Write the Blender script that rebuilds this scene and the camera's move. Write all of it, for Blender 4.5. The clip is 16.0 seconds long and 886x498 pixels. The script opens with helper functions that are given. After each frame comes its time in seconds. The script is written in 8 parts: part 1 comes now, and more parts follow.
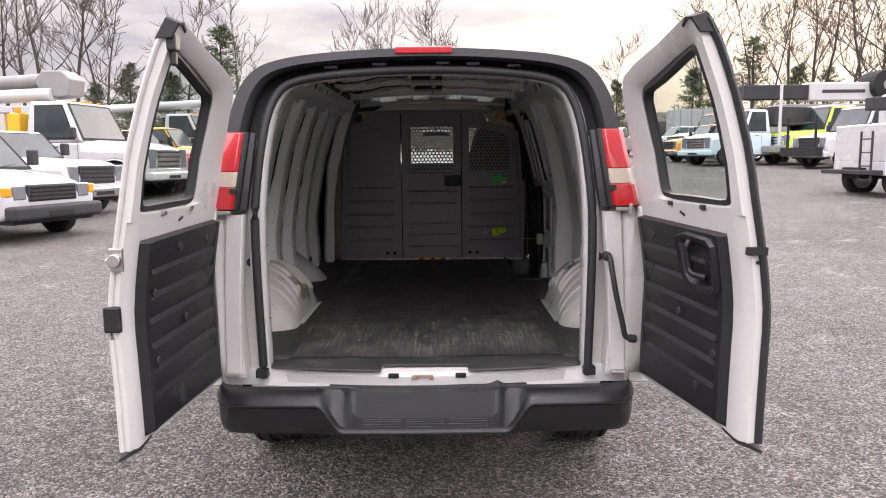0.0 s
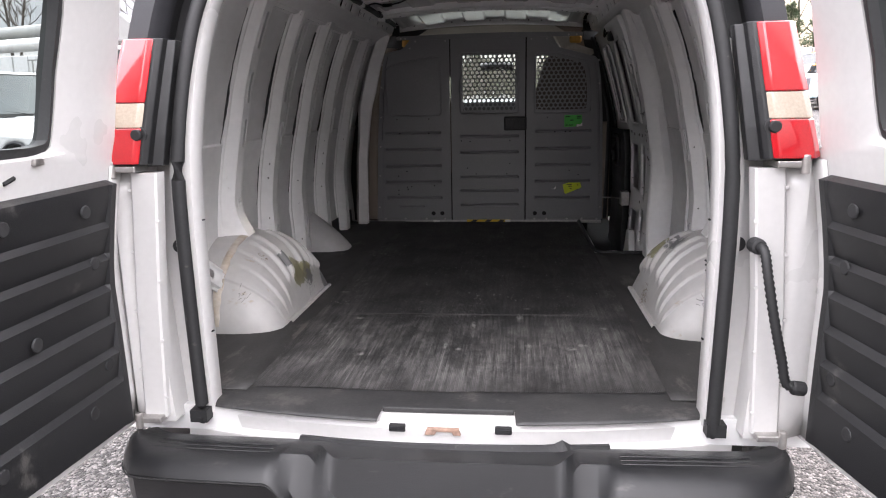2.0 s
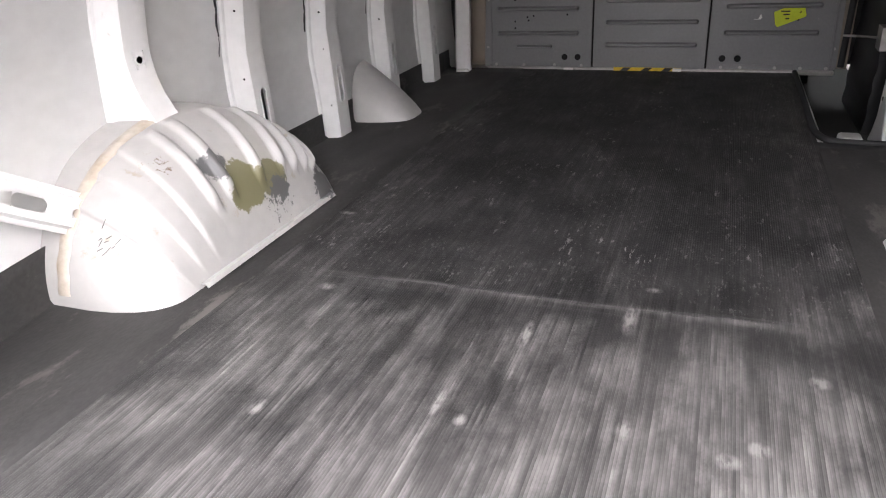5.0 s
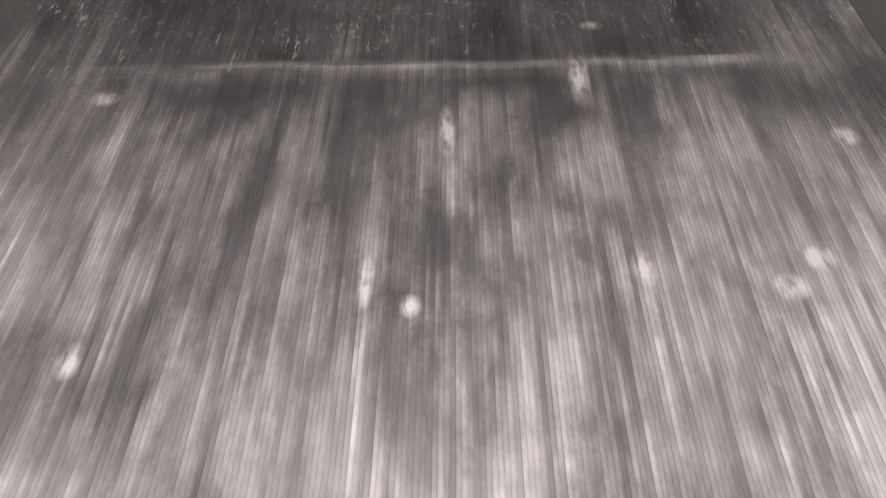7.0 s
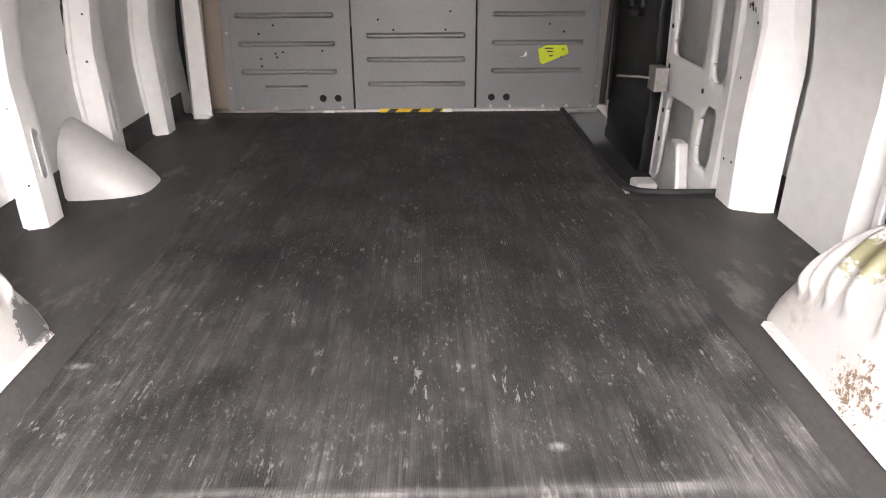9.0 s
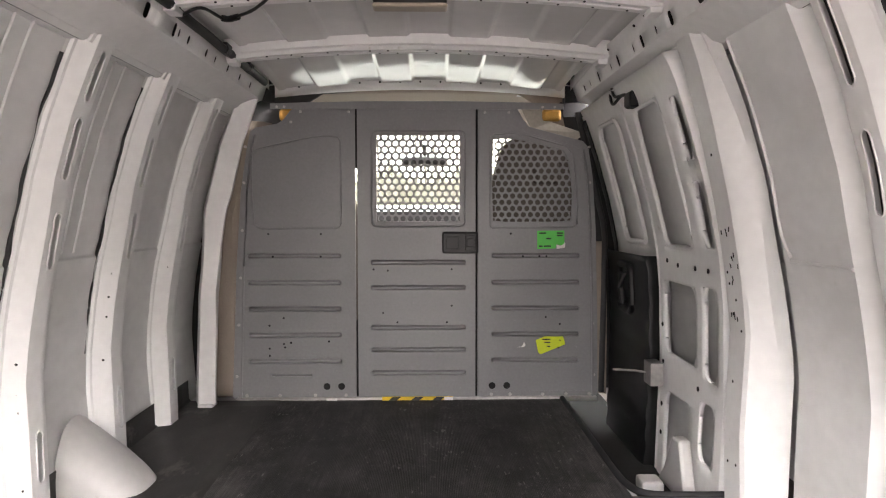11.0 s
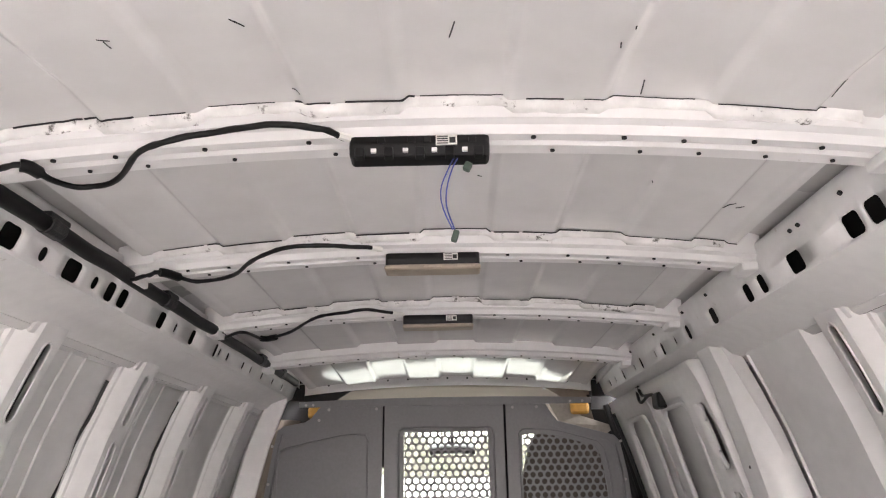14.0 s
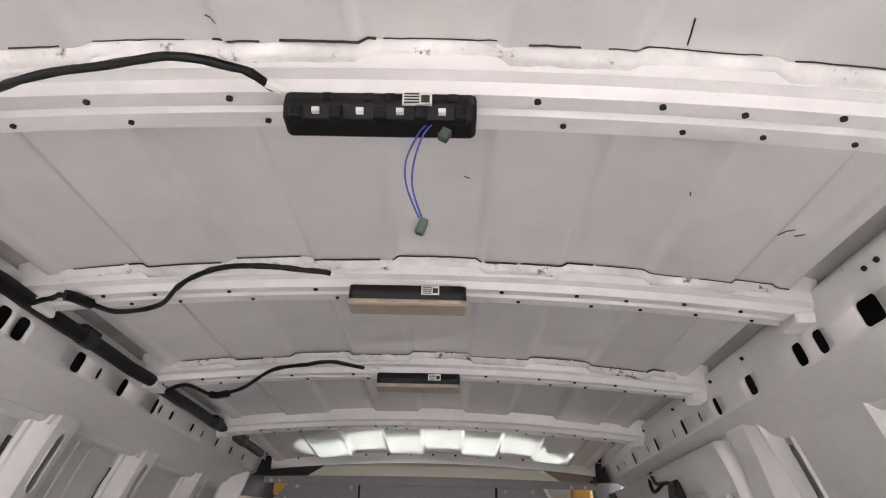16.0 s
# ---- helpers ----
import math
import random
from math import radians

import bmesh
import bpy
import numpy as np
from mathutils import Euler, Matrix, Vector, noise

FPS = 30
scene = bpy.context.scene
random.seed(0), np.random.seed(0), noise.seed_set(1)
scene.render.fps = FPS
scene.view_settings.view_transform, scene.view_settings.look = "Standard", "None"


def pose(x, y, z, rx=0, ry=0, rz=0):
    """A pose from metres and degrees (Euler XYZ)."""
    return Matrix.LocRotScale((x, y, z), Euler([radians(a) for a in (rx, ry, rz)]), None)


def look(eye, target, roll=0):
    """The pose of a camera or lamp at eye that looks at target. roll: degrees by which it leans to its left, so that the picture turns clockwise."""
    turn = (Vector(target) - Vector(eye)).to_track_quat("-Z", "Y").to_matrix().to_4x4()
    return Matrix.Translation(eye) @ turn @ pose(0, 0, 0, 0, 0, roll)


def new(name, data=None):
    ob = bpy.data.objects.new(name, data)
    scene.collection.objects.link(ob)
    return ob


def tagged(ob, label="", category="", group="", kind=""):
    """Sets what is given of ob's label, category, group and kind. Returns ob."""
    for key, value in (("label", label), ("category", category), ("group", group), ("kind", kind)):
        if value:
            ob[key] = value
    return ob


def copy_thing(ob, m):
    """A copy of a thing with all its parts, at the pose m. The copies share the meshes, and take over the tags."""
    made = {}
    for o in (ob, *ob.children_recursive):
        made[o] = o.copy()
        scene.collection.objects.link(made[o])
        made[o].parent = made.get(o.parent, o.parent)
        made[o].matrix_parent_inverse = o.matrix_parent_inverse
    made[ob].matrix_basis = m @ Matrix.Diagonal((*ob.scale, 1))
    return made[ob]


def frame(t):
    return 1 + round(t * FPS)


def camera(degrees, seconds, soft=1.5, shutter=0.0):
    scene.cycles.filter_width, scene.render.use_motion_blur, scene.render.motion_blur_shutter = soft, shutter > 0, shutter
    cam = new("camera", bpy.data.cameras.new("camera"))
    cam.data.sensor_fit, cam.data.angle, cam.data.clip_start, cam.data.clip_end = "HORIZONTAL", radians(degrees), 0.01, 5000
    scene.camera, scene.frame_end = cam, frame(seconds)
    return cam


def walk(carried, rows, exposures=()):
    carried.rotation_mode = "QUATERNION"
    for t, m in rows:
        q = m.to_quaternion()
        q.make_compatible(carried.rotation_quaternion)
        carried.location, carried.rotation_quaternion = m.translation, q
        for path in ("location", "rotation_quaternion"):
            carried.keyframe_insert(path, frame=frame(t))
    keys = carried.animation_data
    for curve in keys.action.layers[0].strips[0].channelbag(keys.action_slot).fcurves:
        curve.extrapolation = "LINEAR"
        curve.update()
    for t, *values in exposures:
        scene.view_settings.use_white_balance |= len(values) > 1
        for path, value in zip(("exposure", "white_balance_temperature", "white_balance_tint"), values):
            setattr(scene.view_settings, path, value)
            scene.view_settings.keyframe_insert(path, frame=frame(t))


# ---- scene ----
cam = camera(64.1, 16.0, soft=1.1)
PATH = [
    (0, (0.0818, -2.8402, 1.5477), (0.0791, -0.996, 1.3077), -0.6),
    (0.5, (0.0465, -2.6124, 1.5235), (0.0233, -0.7728, 1.2473), -0.7),
    (1, (0.0809, -2.3455, 1.5012), (0.0195, -0.5124, 1.1887), -0.7),
    (1.5, (0.1711, -2.0125, 1.5086), (0.0456, -0.1897, 1.1636), -0.9),
    (2, (0.1786, -1.7066, 1.4807), (-0.014, 0.1051, 1.1087), -1.0),
    (2.5, (0.2316, -1.3959, 1.4677), (-0.04, 0.398, 1.0613), -1.1),
    (3, (0.3134, -1.1132, 1.4621), (-0.0363, 0.6575, 1.0157), -1.0),
    (3.5, (0.2409, -0.8138, 1.4342), (-0.2269, 0.9207, 0.9525), -0.5),
    (4, (0.2269, -0.6157, 1.4221), (-0.3311, 1.0797, 0.8986), -1.1),
    (4.5, (0.2939, -0.4176, 1.4008), (-0.3729, 1.2192, 0.8186), -1.0),
    (5, (0.2948, -0.2632, 1.3589), (-0.3357, 1.302, 0.5758), -3.4),
    (5.2, (0.253, -0.213, 1.3384), (-0.2781, 1.3197, 0.427), -4.8),
    (7.3, (0.0335, 0.1674, 1.2427), (-0.0037, 1.3578, -0.1858), -2.0),
    (7.5, (0.0381, 0.1907, 1.2501), (0.0028, 1.4378, -0.13), -2.0),
    (8, (0.0372, 0.2223, 1.2892), (0.0409, 1.6498, 0.0969), -1.0),
    (8.5, (0.0391, 0.2111, 1.331), (0.0577, 1.8154, 0.3898), -0.6),
    (9, (0.0372, 0.1934, 1.3608), (0.0716, 1.8926, 0.6047), -0.2),
    (9.2, (0.0381, 0.1869, 1.3654), (0.0753, 1.9149, 0.6772), -0.1),
    (11.3, (0.0335, 0.1627, 1.4807), (0.0698, 2.0227, 1.4919), -0.1),
    (11.5, (0.026, 0.1553, 1.491), (0.0614, 2.0135, 1.5682), -0.5),
    (12, (0.0288, 0.1516, 1.5151), (0.0484, 1.9986, 1.7355), -0.8),
    (12.5, (0.026, 0.1423, 1.5393), (0.0298, 1.9725, 1.8741), -1.2),
    (13, (0.027, 0.1349, 1.557), (0.014, 1.9437, 1.9894), -1.3),
    (13.5, (0.0279, 0.1265, 1.5765), (0.0056, 1.9139, 2.0917), -1.3),
    (14, (0.0279, 0.1274, 1.5895), (0.0056, 1.8926, 2.1773), -0.9),
    (14.5, (0.0279, 0.1349, 1.5942), (0.0093, 1.8777, 2.2433), -0.4),
    (15, (0.0288, 0.1795, 1.6109), (0.014, 1.9028, 2.3112), 0.1),
    (15.5, (0.0456, 0.3097, 1.6323), (0.026, 2.0135, 2.3782), 1.1),
    (16, (0.0614, 0.4138, 1.6091), (0.0335, 2.1027, 2.3875), 1.5),
]
EXPOSURES = [(0, 1.14, 6500, 14), (1.0, 1.42, 6450, 11), (1.5, 1.65, 6350, 10), (2.5, 2.15, 6300, 12), (3.5, 2.5, 6250, 11), (4.5, 2.9, 6350, 11), (5.2, 3.25, 6450, 10), (7.3, 3.45, 6750, 11), (8.5, 4.25, 6750, 11), (9.2, 4.45, 6750, 11), (11.3, 4.22, 6850, 11), (12.5, 4.3, 6800, 11), (14.5, 4.28, 6600, 10), (16, 4.2, 6550, 10)]
walk(cam, [(t, look(eye, target, roll)) for t, eye, target, roll in PATH], EXPOSURES)

# ---- light: overcast evening sky, the sun low ahead behind thin cloud ----
SUN_ELEV, SUN_AZ = 14.0, 24.0
world = bpy.data.worlds.new("sky")
scene.world = world
world.use_nodes = True
wn, wl = world.node_tree.nodes, world.node_tree.links
wn.clear()
w_out = wn.new("ShaderNodeOutputWorld")
w_bg = wn.new("ShaderNodeBackground")
w_sky = wn.new("ShaderNodeTexSky")
w_sky.sky_type = "NISHITA"
w_sky.sun_disc = False
w_sky.sun_elevation = radians(SUN_ELEV)
w_sky.sun_rotation = radians(SUN_AZ)
w_sky.dust_density = 3.0
w_co = wn.new("ShaderNodeTexCoord")
w_map = wn.new("ShaderNodeMapping")
w_map.inputs["Scale"].default_value = (1.0, 1.0, 4.0)
w_noise = wn.new("ShaderNodeTexNoise")
w_noise.inputs["Scale"].default_value = 2.6
w_noise.inputs["Detail"].default_value = 6.0
w_noise.inputs["Roughness"].default_value = 0.62
w_ramp = wn.new("ShaderNodeValToRGB")
w_ramp.color_ramp.elements[0].position = 0.40
w_ramp.color_ramp.elements[0].color = (6.3, 6.1, 6.6, 1)
w_ramp.color_ramp.elements[1].position = 0.60
w_ramp.color_ramp.elements[1].color = (10.9, 10.15, 9.95, 1)
w_mix = wn.new("ShaderNodeMix")
w_mix.data_type = "RGBA"
w_mix.inputs["Factor"].default_value = 0.88
wl.new(w_co.outputs["Generated"], w_map.inputs["Vector"])
wl.new(w_map.outputs["Vector"], w_noise.inputs["Vector"])
wl.new(w_noise.outputs["Fac"], w_ramp.inputs["Fac"])
wl.new(w_sky.outputs["Color"], w_mix.inputs["A"])
wl.new(w_ramp.outputs["Color"], w_mix.inputs["B"])
w_sep = wn.new("ShaderNodeSeparateXYZ")
w_rise = wn.new("ShaderNodeMapRange")
w_rise.inputs["From Min"].default_value, w_rise.inputs["From Max"].default_value = 0.19, 0.45
w_rise.inputs["To Min"].default_value, w_rise.inputs["To Max"].default_value = 0.46, 2.9
w_mul = wn.new("ShaderNodeVectorMath")
w_mul.operation = "SCALE"
wl.new(w_co.outputs["Generated"], w_sep.inputs["Vector"])
wl.new(w_sep.outputs["Z"], w_rise.inputs["Value"])
wl.new(w_mix.outputs["Result"], w_mul.inputs[0])
wl.new(w_rise.outputs["Result"], w_mul.inputs["Scale"])
wl.new(w_mul.outputs["Vector"], w_bg.inputs["Color"])
w_bg.inputs["Strength"].default_value = 0.1
wl.new(w_bg.outputs["Background"], w_out.inputs["Surface"])

sun = new("sun", bpy.data.lights.new("sun", "SUN"))
sun.data.energy, sun.data.angle, sun.data.color = 0.7, radians(14), (1.0, 0.86, 0.7)
sa, se = radians(SUN_AZ), radians(SUN_ELEV)
sun.matrix_world = look((0, 0, 40), (-math.sin(sa) * math.cos(se) * 9, -math.cos(sa) * math.cos(se) * 9, 40 - math.sin(se) * 9))


# ---- materials ----
def material(name, col, rough=0.5, metal=0.0, col2=None, big=1.5, fine=60.0, vary=0.12, bump=0.1, coat=0.0, stain=None, stain_at=0.62, stain_scale=4.0, stretch=(1, 1, 1), spec=0.5):
    """A surface with broad tone drift, fine grain in tone and relief, and optional patchy stains."""
    m = bpy.data.materials.new(name)
    m.use_nodes = True
    n, l = m.node_tree.nodes, m.node_tree.links
    b = n["Principled BSDF"]
    co = n.new("ShaderNodeTexCoord")
    mp = n.new("ShaderNodeMapping")
    mp.inputs["Scale"].default_value = stretch
    l.new(co.outputs["Object"], mp.inputs["Vector"])
    n1, n2 = n.new("ShaderNodeTexNoise"), n.new("ShaderNodeTexNoise")
    n1.inputs["Scale"].default_value, n2.inputs["Scale"].default_value = big, fine
    n1.inputs["Detail"].default_value, n2.inputs["Detail"].default_value = 5, 3
    l.new(mp.outputs["Vector"], n1.inputs["Vector"])
    l.new(mp.outputs["Vector"], n2.inputs["Vector"])
    a = n.new("ShaderNodeMix")
    a.data_type = "RGBA"
    c2 = col2 or tuple(c * (1 - 2.2 * vary) for c in col)
    a.inputs["A"].default_value, a.inputs["B"].default_value = (*col, 1), (*c2, 1)
    rm = n.new("ShaderNodeMapRange")
    rm.inputs["From Min"].default_value, rm.inputs["From Max"].default_value = 0.35, 0.7
    l.new(n1.outputs["Fac"], rm.inputs["Value"])
    l.new(rm.outputs["Result"], a.inputs["Factor"])
    g = n.new("ShaderNodeMix")
    g.data_type, g.blend_type = "RGBA", "MULTIPLY"
    gr = n.new("ShaderNodeMapRange")
    gr.inputs["To Min"].default_value, gr.inputs["To Max"].default_value = 1 - vary, 1 + vary
    gr.inputs["From Min"].default_value, gr.inputs["From Max"].default_value = 0.25, 0.75
    l.new(n2.outputs["Fac"], gr.inputs["Value"])
    g.inputs["Factor"].default_value = 1.0
    l.new(a.outputs["Result"], g.inputs["A"])
    l.new(gr.outputs["Result"], g.inputs["B"])
    last = g.outputs["Result"]
    if stain:
        n3 = n.new("ShaderNodeTexNoise")
        n3.inputs["Scale"].default_value, n3.inputs["Detail"].default_value, n3.inputs["Roughness"].default_value = stain_scale, 9, 0.7
        l.new(mp.outputs["Vector"], n3.inputs["Vector"])
        sr = n.new("ShaderNodeMapRange")
        sr.inputs["From Min"].default_value, sr.inputs["From Max"].default_value = stain_at, stain_at + 0.07
        l.new(n3.outputs["Fac"], sr.inputs["Value"])
        s = n.new("ShaderNodeMix")
        s.data_type = "RGBA"
        s.inputs["B"].default_value = (*stain, 1)
        l.new(sr.outputs["Result"], s.inputs["Factor"])
        l.new(last, s.inputs["A"])
        last = s.outputs["Result"]
    l.new(last, b.inputs["Base Color"])
    rr = n.new("ShaderNodeMapRange")
    rr.inputs["To Min"].default_value, rr.inputs["To Max"].default_value = max(0.02, rough - 0.08), min(1, rough + 0.12)
    l.new(n1.outputs["Fac"], rr.inputs["Value"])
    l.new(rr.outputs["Result"], b.inputs["Roughness"])
    b.inputs["Metallic"].default_value = metal
    b.inputs["Coat Weight"].default_value = coat
    b.inputs["Specular IOR Level"].default_value = spec
    if bump:
        bp = n.new("ShaderNodeBump")
        bp.inputs["Strength"].default_value, bp.inputs["Distance"].default_value = bump, 0.002
        l.new(n2.outputs["Fac"], bp.inputs["Height"])
        l.new(bp.outputs["Normal"], b.inputs["Normal"])
    return m


def glass(name, tint=(0.9, 0.95, 0.93), rough=0.02):
    """Thin window glass: mostly clear, with a gloss that grows at grazing angles."""
    m = bpy.data.materials.new(name)
    m.use_nodes = True
    n, l = m.node_tree.nodes, m.node_tree.links
    n.remove(n["Principled BSDF"])
    tr, gl, mx, fr = n.new("ShaderNodeBsdfTransparent"), n.new("ShaderNodeBsdfGlossy"), n.new("ShaderNodeMixShader"), n.new("ShaderNodeLayerWeight")
    tr.inputs["Color"].default_value = (*tint, 1)
    gl.inputs["Roughness"].default_value = rough
    pw = n.new("ShaderNodeMath")
    pw.operation = "POWER"
    pw.inputs[1].default_value = 4.0
    ml = n.new("ShaderNodeMath")
    ml.operation = "MULTIPLY_ADD"
    ml.inputs[1].default_value, ml.inputs[2].default_value = 0.6, 0.04
    l.new(fr.outputs["Facing"], pw.inputs[0])
    l.new(pw.outputs[0], ml.inputs[0])
    l.new(ml.outputs[0], mx.inputs["Fac"])
    l.new(tr.outputs["BSDF"], mx.inputs[1])
    l.new(gl.outputs["BSDF"], mx.inputs[2])
    l.new(mx.outputs["Shader"], n["Material Output"].inputs["Surface"])
    return m


M_WHITE = material("white_paint", (0.50, 0.492, 0.482), 0.28, vary=0.03, bump=0.03, coat=0.4, stain=(0.5, 0.46, 0.4), stain_at=0.69, stain_scale=7)
M_RIB = material("rib_paint", (0.75, 0.742, 0.735), 0.34, vary=0.04, bump=0.05, fine=35, col2=(0.65, 0.642, 0.63), stain=(0.5, 0.47, 0.43), stain_at=0.655, stain_scale=16)
M_WALL = material("wall_paint", (0.70, 0.695, 0.688), 0.40, vary=0.05, bump=0.06, big=1.6, fine=18, col2=(0.53, 0.525, 0.515), stain=(0.45, 0.435, 0.41), stain_at=0.66, stain_scale=5, stretch=(1, 1, 1.6))
M_ROOF = material("roof_paint", (0.70, 0.69, 0.68), 0.10, vary=0.04, bump=0.03, big=1.0, fine=14, stain=(0.32, 0.3, 0.28), stain_at=0.74, stain_scale=8)
M_BULK = material("partition_grey", (0.222, 0.221, 0.225), 0.32, vary=0.06, bump=0.08, big=2.0, fine=90, stain=(0.40, 0.39, 0.375), stain_at=0.69, stain_scale=22)
M_BLACK = material("black_plastic", (0.009, 0.0092, 0.0102), 0.42, vary=0.15, bump=0.35, fine=400, big=3, stain=(0.05, 0.048, 0.045), stain_at=0.62, stain_scale=6)
M_BUMPER = material("bumper_plastic", (0.010, 0.0102, 0.0112), 0.36, vary=0.15, bump=0.4, fine=300, big=3, stain=(0.035, 0.032, 0.032), stain_at=0.6, stain_scale=5, stretch=(1, 3, 3))
M_CAP = material("cap_plastic", (0.022, 0.022, 0.025), 0.58, vary=0.1, bump=0.2, fine=300, spec=0.3, stain=(0.05, 0.047, 0.045), stain_at=0.62)
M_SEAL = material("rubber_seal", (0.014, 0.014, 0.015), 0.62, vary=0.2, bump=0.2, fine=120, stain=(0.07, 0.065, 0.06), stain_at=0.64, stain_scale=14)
# near-black that stands for the shade inside the rib slots
M_RIB_SHADE = material("rib_slot_shade", (0.035, 0.034, 0.033), 0.7, vary=0.15, bump=0)
# near-black for dark parts, and for shade painted as holes and hollows
M_DARK = material("dark_parts_and_shade", (0.012, 0.012, 0.012), 0.9, vary=0.2, bump=0)
M_RED = material("red_lens", (0.44, 0.010, 0.016), 0.12, vary=0.08, bump=0.1, fine=220, coat=0.8)
M_CLEAR = material("reverse_lens", (0.46, 0.39, 0.31), 0.15, vary=0.1, bump=0.3, fine=160, coat=0.8)
M_STEEL = material("zinc_steel", (0.5, 0.48, 0.46), 0.35, metal=0.9, vary=0.15, bump=0.1)
M_RUST = material("rusty_steel", (0.2, 0.09, 0.045), 0.75, metal=0.2, vary=0.4, bump=0.4, col2=(0.35, 0.28, 0.24))
M_YELLOW = material("yellow_label", (0.68, 0.78, 0.02), 0.5, vary=0.05, bump=0)
M_GREEN = material("green_label", (0.10, 0.62, 0.09), 0.5, vary=0.05, bump=0)
M_PAPER = material("paper_label", (0.75, 0.74, 0.7), 0.6, vary=0.05, bump=0)
M_INK = material("ink", (0.03, 0.03, 0.03), 0.7, vary=0.1, bump=0)
M_HAZY = material("hazard_yellow", (0.75, 0.5, 0.02), 0.5, vary=0.1, bump=0)
M_BEIGE = material("beige_trim", (0.26, 0.215, 0.175), 0.7, vary=0.08, bump=0.2, fine=200)
M_TAN = material("lamp_cover", (0.33, 0.28, 0.22), 0.45, vary=0.06, bump=0.1)
M_TUBE = material("black_tube", (0.006, 0.006, 0.0065), 0.45, vary=0.2, bump=0.1, spec=0.3)
M_LAMPBLACK = material("lamp_black", (0.006, 0.006, 0.0065), 0.5, vary=0.2, bump=0.1, spec=0.3)
M_BLUE = material("blue_wire", (0.05, 0.07, 0.32), 0.4, vary=0.1, bump=0)
M_SEALANT = material("white_sealant", (0.74, 0.73, 0.71), 0.6, vary=0.12, bump=0.6, fine=45, big=12, stain=(0.12, 0.11, 0.1), stain_at=0.585, stain_scale=34)
M_TYRE = material("tyre_rubber", (0.02, 0.02, 0.021), 0.8, vary=0.2, bump=0.3, stain=(0.07, 0.065, 0.06), stain_at=0.6)
M_SEAT = material("seat_cloth", (0.085, 0.072, 0.062), 0.85, vary=0.12, bump=0.3, fine=250)
M_TUB = material("wheelhouse_paint", (0.42, 0.41, 0.396), 0.4, vary=0.05, bump=0.15, fine=30, stain=(0.33, 0.295, 0.24), stain_at=0.60, stain_scale=9)


def wear(m, spots):
    """Adds paint worn off round given places, with an uneven edge: (place, radius, colour, noise scale, bite)."""
    n, l = m.node_tree.nodes, m.node_tree.links
    b = n["Principled BSDF"]
    co = n.new("ShaderNodeTexCoord")
    for c, rad, col, scale, bite in spots:
        last = b.inputs["Base Color"].links[0].from_socket
        dst, t, ad, rg, mx = n.new("ShaderNodeVectorMath"), n.new("ShaderNodeTexNoise"), n.new("ShaderNodeMath"), n.new("ShaderNodeMapRange"), n.new("ShaderNodeMix")
        dst.operation, ad.operation, mx.data_type = "DISTANCE", "MULTIPLY_ADD", "RGBA"
        dst.inputs[1].default_value = c
        l.new(co.outputs["Object"], dst.inputs[0])
        t.inputs["Scale"].default_value, t.inputs["Detail"].default_value, t.inputs["Roughness"].default_value = scale, 8, 0.7
        l.new(co.outputs["Object"], t.inputs["Vector"])
        ad.inputs[1].default_value = -1.0 / rad
        l.new(dst.outputs["Value"], ad.inputs[0])
        l.new(t.outputs["Fac"], ad.inputs[2])
        rg.inputs["From Min"].default_value, rg.inputs["From Max"].default_value = bite, bite + 0.05
        l.new(ad.outputs[0], rg.inputs["Value"])
        mx.inputs["B"].default_value = (*col, 1)
        l.new(rg.outputs["Result"], mx.inputs["Factor"])
        l.new(last, mx.inputs["A"])
        l.new(mx.outputs["Result"], b.inputs["Base Color"])


OLIVE, BROWN, SLATE = (0.16, 0.15, 0.085), (0.13, 0.085, 0.05), (0.10, 0.10, 0.10)
wear(M_TUB, [((-0.708, 1.03, 0.825), 0.125, OLIVE, 16, -0.02), ((-0.708, 1.125, 0.815), 0.105, OLIVE, 20, -0.02), ((-0.74, 0.97, 0.89), 0.10, SLATE, 34, 0.10), ((-0.70, 1.14, 0.78), 0.10, SLATE, 40, 0.12), ((-0.685, 1.33, 0.72), 0.13, SLATE, 40, 0.12), ((0.775, 1.06, 0.965), 0.16, SLATE, 60, 0.16), ((0.70, 1.08, 0.72), 0.35, BROWN, 70, 0.40), ((-0.70, 1.12, 0.76), 0.40, SLATE, 80, 0.44), ((0.74, 1.22, 0.90), 0.12, OLIVE, 26, 0.02), ((-0.76, 0.86, 0.95), 0.3, BROWN, 60, 0.40)])
M_GLASS = glass("clear_glass")
M_SCREEN = glass("screen_glass", (0.78, 0.90, 0.83))
M_TINT = glass("tinted_glass", (0.62, 0.68, 0.66))


